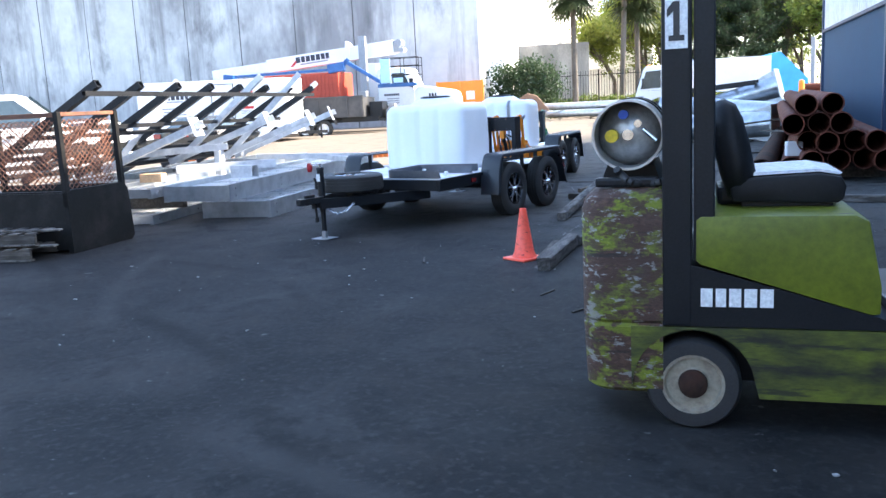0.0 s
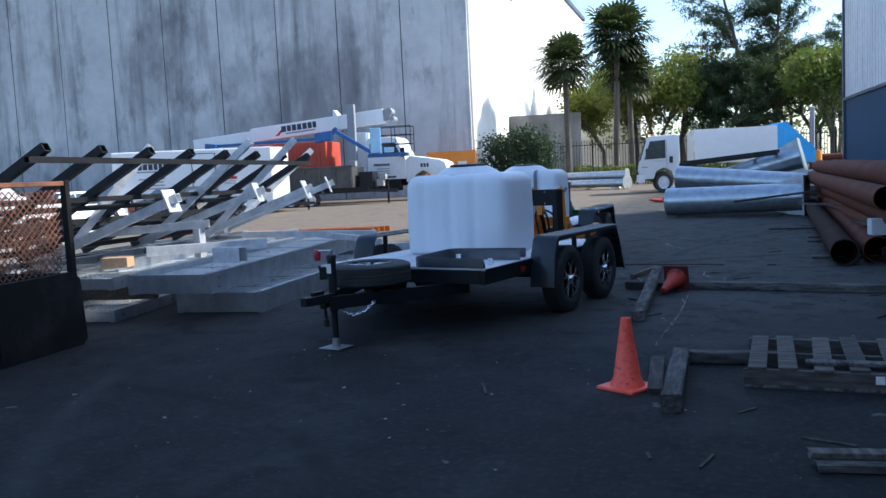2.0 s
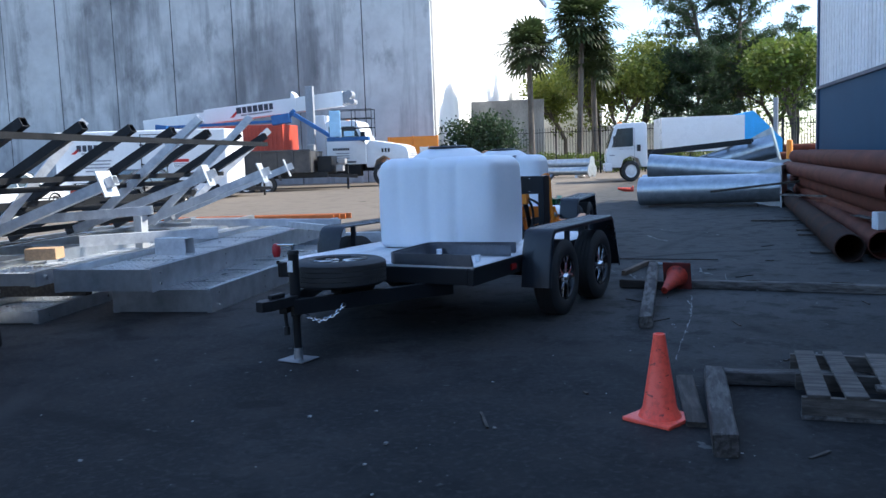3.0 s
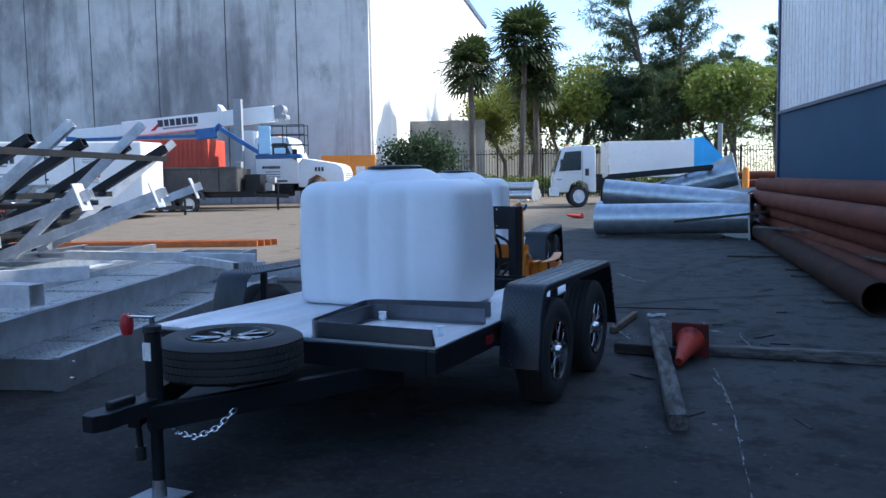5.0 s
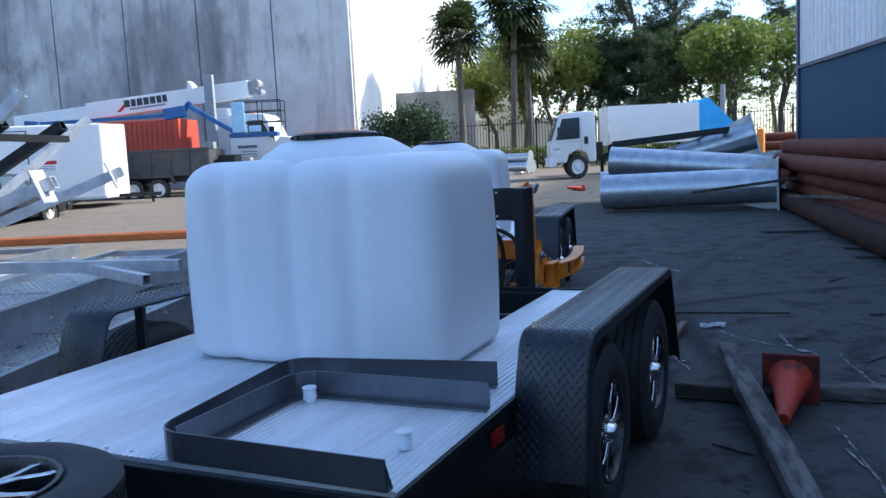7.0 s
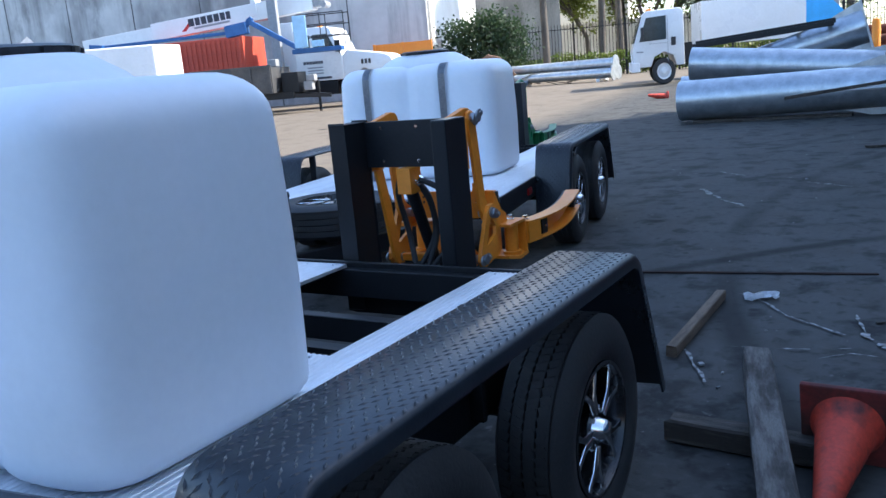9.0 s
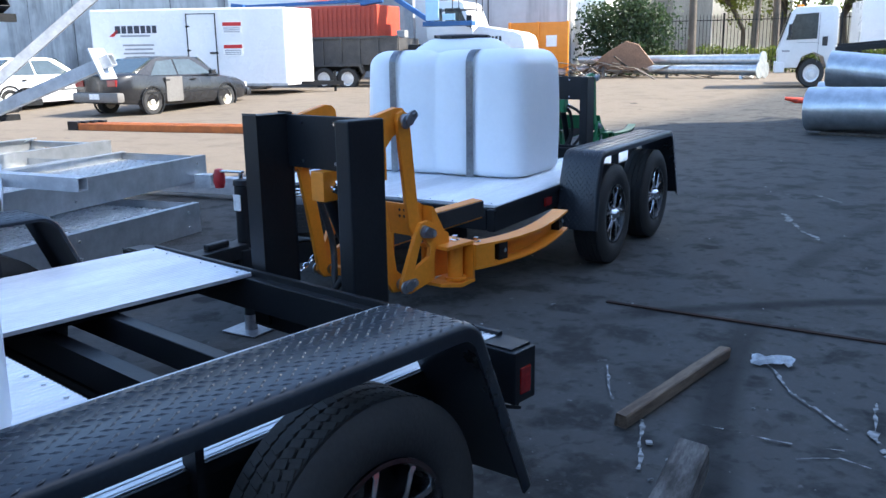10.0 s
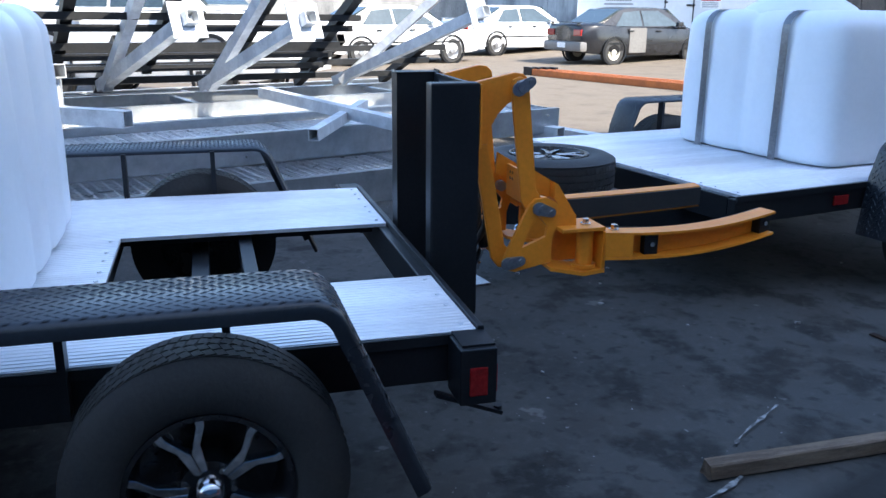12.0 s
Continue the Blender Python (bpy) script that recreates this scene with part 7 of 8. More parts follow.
def boom_lift(m):
    BL = mat("blue_lift_paint", (0.03, 0.12, 0.33), 0.45, col2=(0.02, 0.09, 0.26), scale=3, fine=40)
    PALEB = mat("pale_blue_panel", (0.35, 0.55, 0.72), 0.5, scale=3, fine=40)
    t = thing("boom_lift", "blue articulated boom lift with a railed work basket", "boom lift", m)
    bm = BM()
    box(bm, -9.5, -8.0, -0.7, 0.9, 0.5, 1.5, 0.1)
    part("base", bm, BL, t)
    for x in (-9.2, -8.2):
        disc_wheel(t, x, -0.8, 0.42, -1, 0.28)
    bm = BM()
    bar(bm, (-8.8, 0, 1.4), (-8.6, 0, 3.0), 0.5, 0.5)
    part("turret", bm, BL, t)
    bm = BM()
    bar(bm, (-8.8, 0, 2.90), (-3.3, 0, 2.98), 0.12, 0.11, 0.01)
    part("main_boom", bm, BL, t, "blue main boom")
    bm = BM()
    bar(bm, (-3.7, 0, 3.0), (-2.9, 0, 3.10), 0.34, 0.42, 0.04)
    part("knuckle", bm, BL, t)
    bm = BM()
    bar(bm, (-2.9, 0, 3.35), (-1.0, 0, 2.14), 0.16, 0.17, 0.02)
    bar(bm, (-3.1, 0, 3.0), (-2.7, 0, 3.42), 0.16, 0.16, 0.02)
    part("jib", bm, BL, t, "blue jib arm")
    bm = BM()
    bar(bm, (-1.3, 0, 2.10), (0.5, 0, 2.10), 0.5, 0.16, 0.02)
    bk = part("basket_floor", bm, BL, t)
    for z in (2.55, 2.95, 3.32):
        for y in (-0.4, 0.4):
            bm = BM()
            rod(bm, (-1.0, y, z), (0.7, y, z), 0.018)
            part("basket_rail", bm, BLACKST, bk)
    for x in (-1.0, -0.15, 0.7):
        for y in (-0.4, 0.4):
            bm = BM()
            rod(bm, (x, y, 2.16), (x, y, 3.33), 0.018)
            part("basket_post", bm, BLACKST, bk)
    bm = BM()
    box(bm, -1.1, -0.62, -0.5, -0.42, 2.2, 3.3, 0.03)
    part("control_panel", bm, PALEB, bk, "pale blue panel")
    bm = BM()
    box(bm, -0.5, -0.05, -0.46, -0.42, 2.2, 2.42, 0.02)
    part("toe_board", bm, PALEB, bk)
    return t


boom_lift(pose(-22.9, 32.6, 0.3, 0, 0, 23))


def sedan(m, paint, label, L=4.7, rimmat=None, primer=False, group=""):
    """A three-box saloon: body by cross-sections, glasshouse, wheels, lamps; local x forward."""
    t = thing("car", label, "car", m, "parked cars")
    xs = [(-2.35, 0.45, 0.95, 0.70), (-2.28, 0.32, 1.00, 0.78), (-1.7, 0.26, 1.03, 0.84), (-1.2, 0.24, 0.99, 0.86), (-0.4, 0.22, 0.96, 0.87), (0.6, 0.22, 0.94, 0.87), (1.15, 0.24, 0.92, 0.86), (1.9, 0.26, 0.82, 0.82), (2.2, 0.30, 0.72, 0.76), (2.33, 0.38, 0.62, 0.66)]
    bm = BM()
    rows = []
    for x, zb, zt, hw in xs:
        sec = [(-hw * 0.92, zb), (-hw, zb + 0.12), (-hw, zb + (zt - zb) * 0.62), (-hw * 0.94, zt - 0.05), (-hw * 0.80, zt), (0, zt + 0.015), (hw * 0.80, zt), (hw * 0.94, zt - 0.05), (hw, zb + (zt - zb) * 0.62), (hw, zb + 0.12), (hw * 0.92, zb)]
        rows.append([bm.verts.new((x, y, z)) for y, z in sec])
    for i in range(len(rows) - 1):
        for k in range(len(rows[0])):
            kk = (k + 1) % len(rows[0])
            bm.faces.new((rows[i][k], rows[i][kk], rows[i + 1][kk], rows[i + 1][k]))
    bm.faces.new(rows[0]), bm.faces.new(rows[-1])
    body = part("body", bm, paint, t, smooth=50)
    bm = BM()
    gh = [(-1.75, 0.98, 0.74), (-1.05, 1.36, 0.60), (-0.75, 1.41, 0.58), (0.25, 1.41, 0.58), (0.45, 1.37, 0.60), (1.15, 0.92, 0.75)]
    rows = []
    for x, z, hw in gh:
        rows.append([bm.verts.new(v) for v in ((x, -hw, z), (x, -hw * 0.6, z + 0.02), (x, hw * 0.6, z + 0.02), (x, hw, z))])
    low = [[bm.verts.new((x, s * 0.77, 0.93)) for s in (-1, 1)] for x, z, hw in gh]
    for i in range(len(rows) - 1):
        for k in range(3):
            bm.faces.new((rows[i][k], rows[i][k + 1], rows[i + 1][k + 1], rows[i + 1][k]))
        bm.faces.new((rows[i][0], rows[i + 1][0], low[i + 1][0], low[i][0]))
        bm.faces.new((rows[i][3], rows[i + 1][3], low[i + 1][1], low[i][1]))
    part("roof", bm, paint, body, smooth=40)
    for s in (-1, 1):
        def slab(pts, name, material, lab=""):
            b2 = BM()
            A = []
            for x, z in pts:
                y = 0.77 - (z - 0.93) / 0.45 * 0.17
                A.append((x, y, z))
            v0 = [b2.verts.new((x, s * (y + 0.008), z)) for x, y, z in A]
            v1 = [b2.verts.new((x, s * (y - 0.03), z)) for x, y, z in A]
            b2.faces.new(v0), b2.faces.new(list(reversed(v1)))
            for k in range(len(A)):
                kk = (k + 1) % len(A)
                b2.faces.new((v0[k], v0[kk], v1[kk], v1[k]))
            part(name, b2, material, body, lab)
        slab([(-1.30, 0.96), (-0.98, 1.30), (-0.45, 1.345), (-0.42, 0.96)], "rear_side_window", GLASS, "dark side window")
        slab([(-0.36, 0.96), (-0.39, 1.345), (0.20, 1.345), (0.85, 0.96)], "front_side_window", GLASS, "dark side window")
        bm = BM()
        box(bm, -2.372, -2.25, s * 0.42 if s > 0 else -0.72, 0.72 if s > 0 else -0.42, 0.72, 0.88, 0.015)
        part("tail_lamp", bm, REDLENS, body, "red tail lamp")
        bm = BM()
        box(bm, 2.16, 2.335, s * 0.42 if s > 0 else -0.66, 0.66 if s > 0 else -0.42, 0.55, 0.68, 0.015)
        part("headlamp", bm, LABEL, body, "clear headlamp")
        bm = BM()
        box(bm, 0.62, 0.80, s * 0.86 if s > 0 else -0.98, 0.98 if s > 0 else -0.86, 0.95, 1.07, 0.03)
        part("door_mirror", bm, paint, body)
        bm = BM()
        box(bm, -1.55, 1.5, s * 0.868 - 0.006, s * 0.868 + 0.006, 0.52, 0.56)
        part("side_moulding", bm, BLACKST, body)
        for xh in (-0.95, -0.02):
            bm = BM()
            box(bm, xh, xh + 0.16, s * 0.875 - 0.015, s * 0.875 + 0.015, 0.82, 0.86, 0.008)
            part("door_handle", bm, BLACKST, body)
        for xw in (-1.38, 1.28):
            disc_wheel(t, xw, s * 0.76, 0.315, s, 0.2, rimmat)
            bm = BM()
            lathe(bm, [(0.335, -0.02), (0.375, -0.02), (0.375, 0.02), (0.335, 0.02)], 28, pose(xw, s * 0.862, 0.34, 90, 0, 0), True)
            part("wheel_arch", bm, BLACKST, body, smooth=40)
    bm = BM()
    prism(bm, [(-1.73, 1.02), (-1.08, 1.36), (-1.06, 1.33), (-1.70, 0.99)], -0.60, 0.60, "y", Matrix.Translation((-0.02, 0, 0.02)))
    part("rear_window", bm, GLASS, body, "dark rear window")
    bm = BM()
    prism(bm, [(1.10, 0.97), (0.48, 1.38), (0.46, 1.35), (1.06, 0.95)], -0.62, 0.62, "y", Matrix.Translation((0.02, 0, 0.02)))
    part("windscreen", bm, GLASS, body, "windscreen")
    bm = BM()
    box(bm, -2.42, -2.2, -0.80, 0.80, 0.34, 0.58, 0.05)
    part("rear_bumper", bm, PRIM if primer else paint, body, "scuffed bumper" if primer else "", smooth=40)
    bm = BM()
    box(bm, -2.432, -2.42, -0.17, 0.17, 0.42, 0.55)
    part("number_plate", bm, LABEL, body, "white number plate")
    bm = BM()
    box(bm, 2.2, 2.40, -0.78, 0.78, 0.32, 0.52, 0.05)
    part("front_bumper", bm, paint, body, smooth=40)
    if primer:
        bm = BM()
        box(bm, -0.92, -0.36, -0.880, -0.868, 0.30, 0.92, 0.01)
        part("primer_patch", bm, PRIM, body, "bare grey primer door panel")
    bm = BM()
    box(bm, -2.34, -2.28, -0.65, 0.65, 1.04, 1.06, 0.01)
    for y in (-0.55, 0.55):
        box(bm, -2.33, -2.28, y, y + 0.05, 0.98, 1.04)
    part("boot_spoiler", bm, paint, body)
    return t


PRIM = mat("grey_primer", (0.13, 0.125, 0.12), 0.4, scale=2, fine=30)
CARBLK = mat("faded_black_car_paint", (0.014, 0.015, 0.018), 0.22, scale=2, fine=30, bump=0)
CARDRK = mat("dark_blue_grey_car_paint", (0.025, 0.03, 0.04), 0.25, scale=2, fine=30, bump=0)
CREAM = mat("dusty_cream_rim", (0.55, 0.52, 0.44), 0.5, scale=8, fine=50)
sedan(pose(-24.15, 21.75, 0.0, 0, 0, 102), CARBLK, "faded black saloon with a bare primer rear door, parked", rimmat=CREAM, primer=True)
sedan(pose(-28.3, 19.9, 0.02, 0, 0, 108), WHITEP, "white saloon parked beside the black one", rimmat=STEEL)
sedan(pose(-28.6, 25.6, 0.02, 0, 0, 60), CARDRK, "dark blue-grey car parked behind the saloon")
sedan(pose(-24.8, 15.2, 0.0, 0, 0, 108), WHITEP, "white car parked behind the tube frames", rimmat=STEEL)
sedan(pose(-25.6, 11.0, 0.0, 0, 0, 108), mat("silver_car_paint", (0.5, 0.5, 0.52), 0.3, metal=0.3, scale=2, fine=30, bump=0), "silver car parked behind the tube frames", rimmat=STEEL)
sedan(pose(-17.0, 9.85, 0.0, 0, 0, 59) @ Matrix.Diagonal((1, 1, 1.42, 1)), WHITEP, "tall white car parked behind the mesh basket and rack", rimmat=STEEL)
sedan(pose(-26.2, 6.8, 0.0, 0, 0, 105), mat("red_car_paint", (0.35, 0.02, 0.02), 0.25, scale=2, fine=30, bump=0), "red car parked behind the mesh basket")


# orange racking beams on the ground
def racking(m, L, label):
    OR = mat("orange_racking_paint", (0.50, 0.14, 0.025), 0.5, col2=(0.36, 0.10, 0.02), scale=4, fine=40)
    t = thing("racking_beam", label, "racking beam", m, "orange racking beams on the ground")
    bm = BM()
    box(bm, 0.25, L, -0.03, 0.03, 0, 0.13, 0.006)
    part("beam", bm, OR, t)
    bm = BM()
    box(bm, 0, 0.25, -0.05, 0.05, 0.0, 0.17, 0.006)
    part("end_bracket", bm, BLACKST, t, "black end bracket")
    return t


for k in range(4):
    racking(pose(-20.5 + 0.05 * k, 17.15 + 0.16 * k, 0.002, 0, 0, 20 + 0.4 * k), 6.2, "long orange racking beam lying on the ground")


# ---- light truck, white tank box and far poles ----
def cab_truck(m):
    """A white cab-over chassis truck; local x forward, near side faces -y seen with its nose to -x... built nose to -x."""
    t = thing("cab_truck", "white cab-over light truck with an empty chassis", "truck", m)
    bm = BM()
    prism(bm, [(-0.95, 0.55), (-1.0, 1.05), (-0.93, 1.25), (-0.62, 2.12), (-0.5, 2.22), (0.68, 2.25), (0.78, 2.15), (0.80, 0.55), (0.52, 0.55), (0.42, 0.85), (0.1, 0.98), (-0.25, 0.85), (-0.36, 0.55)], 0.0, 1.9, "y")
    cab = part("cab", bm, WHITEP, t, "white cab", bevel=0.05, smooth=40)
    bm = BM()
    prism(bm, [(-0.76, 1.32), (-0.50, 2.02), (0.18, 2.05), (0.18, 1.35)], -0.012, 0.01, "y")
    part("side_window", bm, GLASS, cab, "dark side window")
    bm = BM()
    prism(bm, [(-0.945, 1.32), (-0.66, 2.08), (-0.63, 2.06), (-0.91, 1.30)], 0.1, 1.8, "y", Matrix.Translation((-0.02, 0, 0.0)))
    part("windscreen", bm, GLASS, cab, "dark windscreen")
    bm = BM()
    box(bm, 0.22, 0.235, -0.01, 0.0, 0.7, 2.05)
    box(bm, -0.42, 0.22, -0.01, 0.0, 1.24, 1.25)
    part("door_line", bm, GREYINK, cab)
    bm = BM()
    box(bm, 0.34, 0.50, -0.02, 0.0, 1.15, 1.4, 0.01)
    part("side_vent", bm, LID, cab)
    bm = BM()
    box(bm, -0.70, -0.60, -0.16, -0.06, 1.35, 1.75, 0.02)
    part("mirror", bm, LID, cab, "black mirror and vent")
    bm = BM()
    box(bm, -1.06, -0.75, -0.02, 1.92, 0.42, 0.72, 0.03)
    part("bumper", bm, WHITEP, cab)
    bm = BM()
    box(bm, -0.45, -0.25, 0.7, 0.9, 2.22, 2.31, 0.02)
    part("beacon", bm, YELLOW, cab, "amber beacon")
    bm = BM()
    box(bm, -0.86, -0.62, -0.015, 0.0, 1.0, 1.04)
    part("badge", bm, GREYINK, cab)
    disc_wheel(t, 0.08, 0.16, 0.40, -1, 0.24)
    disc_wheel(t, 0.08, 1.74, 0.40, 1, 0.24)
    disc_wheel(t, 3.7, 0.16, 0.40, -1, 0.3)
    disc_wheel(t, 3.7, 1.74, 0.40, 1, 0.3)
    bm = BM()
    box(bm, 0.5, 5.2, 0.5, 0.6, 0.6, 0.8)
    box(bm, 0.5, 5.2, 1.3, 1.4, 0.6, 0.8)
    box(bm, 0.82, 1.1, 0.3, 1.6, 0.7, 1.2)
    part("chassis", bm, BLACKST, t)
    return t


cab_truck(pose(-11.55, 34.2, 0.29, 0, 0, 20) @ Matrix.Diagonal((0.86, 1, 1, 1)))

bm = BM()
box(bm, 0, 3.35, 0, 1.9, 0.0, 1.42, 0.01)
solo("white_steel_box", bm, WHITEP, "large plain white steel box on stands", "steel box", pose(-11.1, 37.4, 1.35, 0, 0, 24))
def stand(m, xs, ys, h, label):
    t = thing("box_stand", label, "stand", m, "stands under the steel boxes")
    bm = BM()
    box(bm, 0, 0.12, 0, 0.12, 0, h)
    l0 = part("leg", bm, BLACKST, t, at=pose(xs[0], ys[0], 0))
    for x in xs:
        for y in ys:
            if (x, y) != (xs[0], ys[0]):
                again(l0, t, pose(x, y, 0))


stand(pose(-11.3, 37.3, 0.29, 0, 0, 24), (0.2, 3.2), (0.2, 1.7), 1.06, "black legs under the white steel box")
stand(pose(-8.05, 38.75, 0.3, 0, 0, 24), (0.1, 1.3), (0.1, 1.7), 0.9, "black legs under the blue hopper")
bm = BM()
prism(bm, [(0, 0), (0, 1.65), (0.35, 1.72), (1.5, 0.55), (1.5, 0.0)], 0, 1.9, "y")
solo("blue_steel_hopper", bm, mat("sky_blue_paint", (0.05, 0.35, 0.72), 0.5, scale=2, fine=30), "sky-blue wedge-shaped steel hopper", "hopper", pose(-8.05, 38.75, 1.2, 0, 0, 24))
for k, (dy, z) in enumerate(((0, 0.62), (0.55, 0.62), (0.28, 1.0))):
    t = thing("steel_pole", "long galvanised pole laid on trestles in the sun", "steel pole", pose(-15.3, 40.6 + dy, z), "galvanised poles on trestles")
    bm = BM()
    rod(bm, (0, 0, 0), (-8.3, 0.9, 0.02), 0.20, 0.15, 20)
    part("shaft", bm, GALV, t, smooth=40)
    bm = BM()
    rod(bm, (0, 0, 0), (0.05, -0.005, 0), 0.30, n=20)
    part("flange", bm, GALV, t)
for x, y in ((-15.9, 40.95), (-22.6, 41.65)):
    bm = BM()
    box(bm, -0.06, 0.06, -0.5, 0.6, 0.34, 0.42)
    box(bm, -0.06, 0.06, -0.5, -0.4, 0, 0.34)
    box(bm, -0.06, 0.06, 0.5, 0.6, 0, 0.34)
    solo("trestle", bm, WHITEP, "low white steel trestle under the poles", "trestle", pose(x, y, 0.0, 0, 0, 0), "trestles")


# heap of scrap timber with plates
def scrap_heap(m):
    t = thing("scrap_heap", "heap of broken pallets with a brown sheet on top", "scrap heap", m)
    rnd2 = random.Random(11)
    for k in range(46):
        bm = BM()
        L = rnd2.uniform(0.8, 2.0)
        x, y, z = rnd2.gauss(0, 1.4), rnd2.gauss(0, 0.5), rnd2.uniform(0.02, 0.7)
        z *= max(0.15, 1 - abs(x) / 3.4)
        box(bm, -L / 2, L / 2, -0.05, 0.05, -0.012, 0.012, 0, pose(x, y, z + 0.05, rnd2.uniform(-20, 20), rnd2.uniform(-25, 25), rnd2.uniform(0, 180)))
        part("broken_board", bm, WOODP if k % 3 else WOOD, t)
    bm = BM()
    prism(bm, [(-0.6, 0.35), (0.2, 1.0), (1.0, 1.45), (1.5, 1.3), (2.1, 0.5), (1.6, 0.25)], 0.2, 0.26, "y", pose(0, 0, 0, 14, 0, 0))
    part("brown_sheet", bm, mat("brown_rusty_sheet", (0.24, 0.15, 0.10), 0.8, scale=2, fine=20), t, "brown rusty sheet")
    return t


scrap_heap(pose(-21.6, 40.2, 0.3, 0, 0, 15))


# yellow pipe gate at the warehouse corner
def yellow_gate(m):
    t = thing("yellow_gate", "yellow steel guard panel at the warehouse corner", "guard panel", m)
    for x in (0, 1.25, 2.5):
        bm = BM()
        box(bm, x - 0.05, x + 0.05, -0.05, 0.05, 0, 2.3, 0.01)
        part("post", bm, YELLOW, t)
    for z in (0.4, 2.2):
        bm = BM()
        box(bm, 0.05, 2.45, -0.03, 0.03, z, z + 0.08)
        part("rail", bm, YELLOW, t)
    bm = BM()
    box(bm, 0.05, 2.45, 0.0, 0.02, 0.4, 2.2)
    part("sheet", bm, YELLOW, t, "faded yellow sheet")
    bm = BM()
    box(bm, 1.6, 2.05, -0.02, -0.002, 1.3, 1.75)
    part("notice", bm, LABEL, t, "white notice")
    return t


yellow_gate(pose(-25.1, 38.6, 0.3, 0, 0, 16))


# ---- street side: wall, fence, hedge, trees ----
bm = BM()
box(bm, 0, 8.0, 0, 0.3, 0, 4.7)
solo("wall_garden", bm, CONCRETE2, "grey weathered concrete yard wall", "wall", pose(-29.5, 49.12, 0.2, 0, 0, 20), kind="structure")
bm = BM()
box(bm, 0, 14, 0, 8, 0, 3.6)
box(bm, 2, 9, -0.5, 8.4, 3.6, 6.2)
solo("wall_far_house", bm, STUCCO, "low white building beyond the trees", "building", pose(-34, 72, 0.2, 0, 0, 10), kind="structure")


def fence(p, q, h, label):
    p, q = Vector(p), Vector(q)
    d = q - p
    L = d.length
    t = thing("iron_fence", label, "fence", pose(p.x, p.y, p.z, 0, 0, math.degrees(math.atan2(d.y, d.x))))
    bm = BM()
    rod(bm, (0, 0, 0), (0, 0, h), 0.016, n=6)
    rod(bm, (0, 0, h), (0, 0, h + 0.08), 0.022, 0.001, n=6)
    p0 = part("picket", bm, BLACKST, t, at=pose(0.06, 0, 0))
    x = 0.06 + 0.155
    while x < L:
        again(p0, t, pose(x, 0, 0))
        x += 0.155
    bm = BM()
    box(bm, -0.045, 0.045, -0.045, 0.045, 0, h + 0.12, 0.006)
    q0 = part("post", bm, BLACKST, t, at=pose(0, 0, 0))
    x = 2.5
    while x < L:
        again(q0, t, pose(x, 0, 0))
        x += 2.5
    for z in (0.25, h - 0.2):
        bm = BM()
        box(bm, 0, L, -0.02, 0.02, z - 0.02, z + 0.02)
        part("rail", bm, BLACKST, t)
    return t


fence((-24.5, 46.4, 0.3), (-7.5, 53.2, 0.3), 2.6, "black iron picket fence along the street")
fence((-7.5, 53.2, 0.3), (6, 58.2, 0.3), 2.6, "black iron picket fence along the street")

LEAF = mat("sunlit_green_leaves", (0.11, 0.17, 0.028), 0.5, col2=(0.16, 0.19, 0.04), scale=0.8, fine=8, bump=0, piece=0.0)
LEAFY = mat("yellow_green_leaves", (0.21, 0.235, 0.04), 0.5, col2=(0.13, 0.17, 0.03), scale=0.8, fine=8, bump=0)
LEAFD = mat("dark_needles", (0.028, 0.055, 0.022), 0.6, col2=(0.05, 0.08, 0.03), scale=0.6, fine=8, bump=0)
PALMG = mat("palm_fronds", (0.030, 0.050, 0.016), 0.55, col2=(0.055, 0.072, 0.024), scale=0.8, fine=8, bump=0)
BARK = mat("grey_brown_bark", (0.13, 0.11, 0.09), 0.9, col2=(0.07, 0.06, 0.05), scale=3, fine=20, bump=0.4, stretch=(1, 1, 0.3))
for lm in (LEAF, LEAFY, LEAFD, PALMG):
    lm.node_tree.nodes["Principled BSDF"].inputs["Transmission Weight"].default_value = 0.0
    nt = lm.node_tree
    tr_ = nt.nodes.new("ShaderNodeBsdfTranslucent")
    mx_ = nt.nodes.new("ShaderNodeMixShader")
    mx_.inputs[0].default_value = 0.48
    src = nt.nodes["Principled BSDF"]
    nt.links.new(src.inputs["Base Color"].links[0].from_socket, tr_.inputs[0])
    nt.links.new(src.outputs[0], mx_.inputs[1])
    nt.links.new(tr_.outputs[0], mx_.inputs[2])
    nt.links.new(mx_.outputs[0], nt.nodes["Material Output"].inputs[0])


def limbs(bm, rnd3, p, d, L, r, depth, tips):
    q = p + d * L
    rod(bm, p, q, r, r * 0.68, 8)
    if depth == 0:
        tips.append(q)
        return
    for k in range(rnd3.randint(2, 3)):
        nd = (d + Vector((rnd3.uniform(-0.8, 0.8), rnd3.uniform(-0.8, 0.8), rnd3.uniform(-0.15, 0.6)))).normalized()
        limbs(bm, rnd3, q, nd, L * rnd3.uniform(0.6, 0.85), r * 0.64, depth - 1, tips)
    tips.append(q)


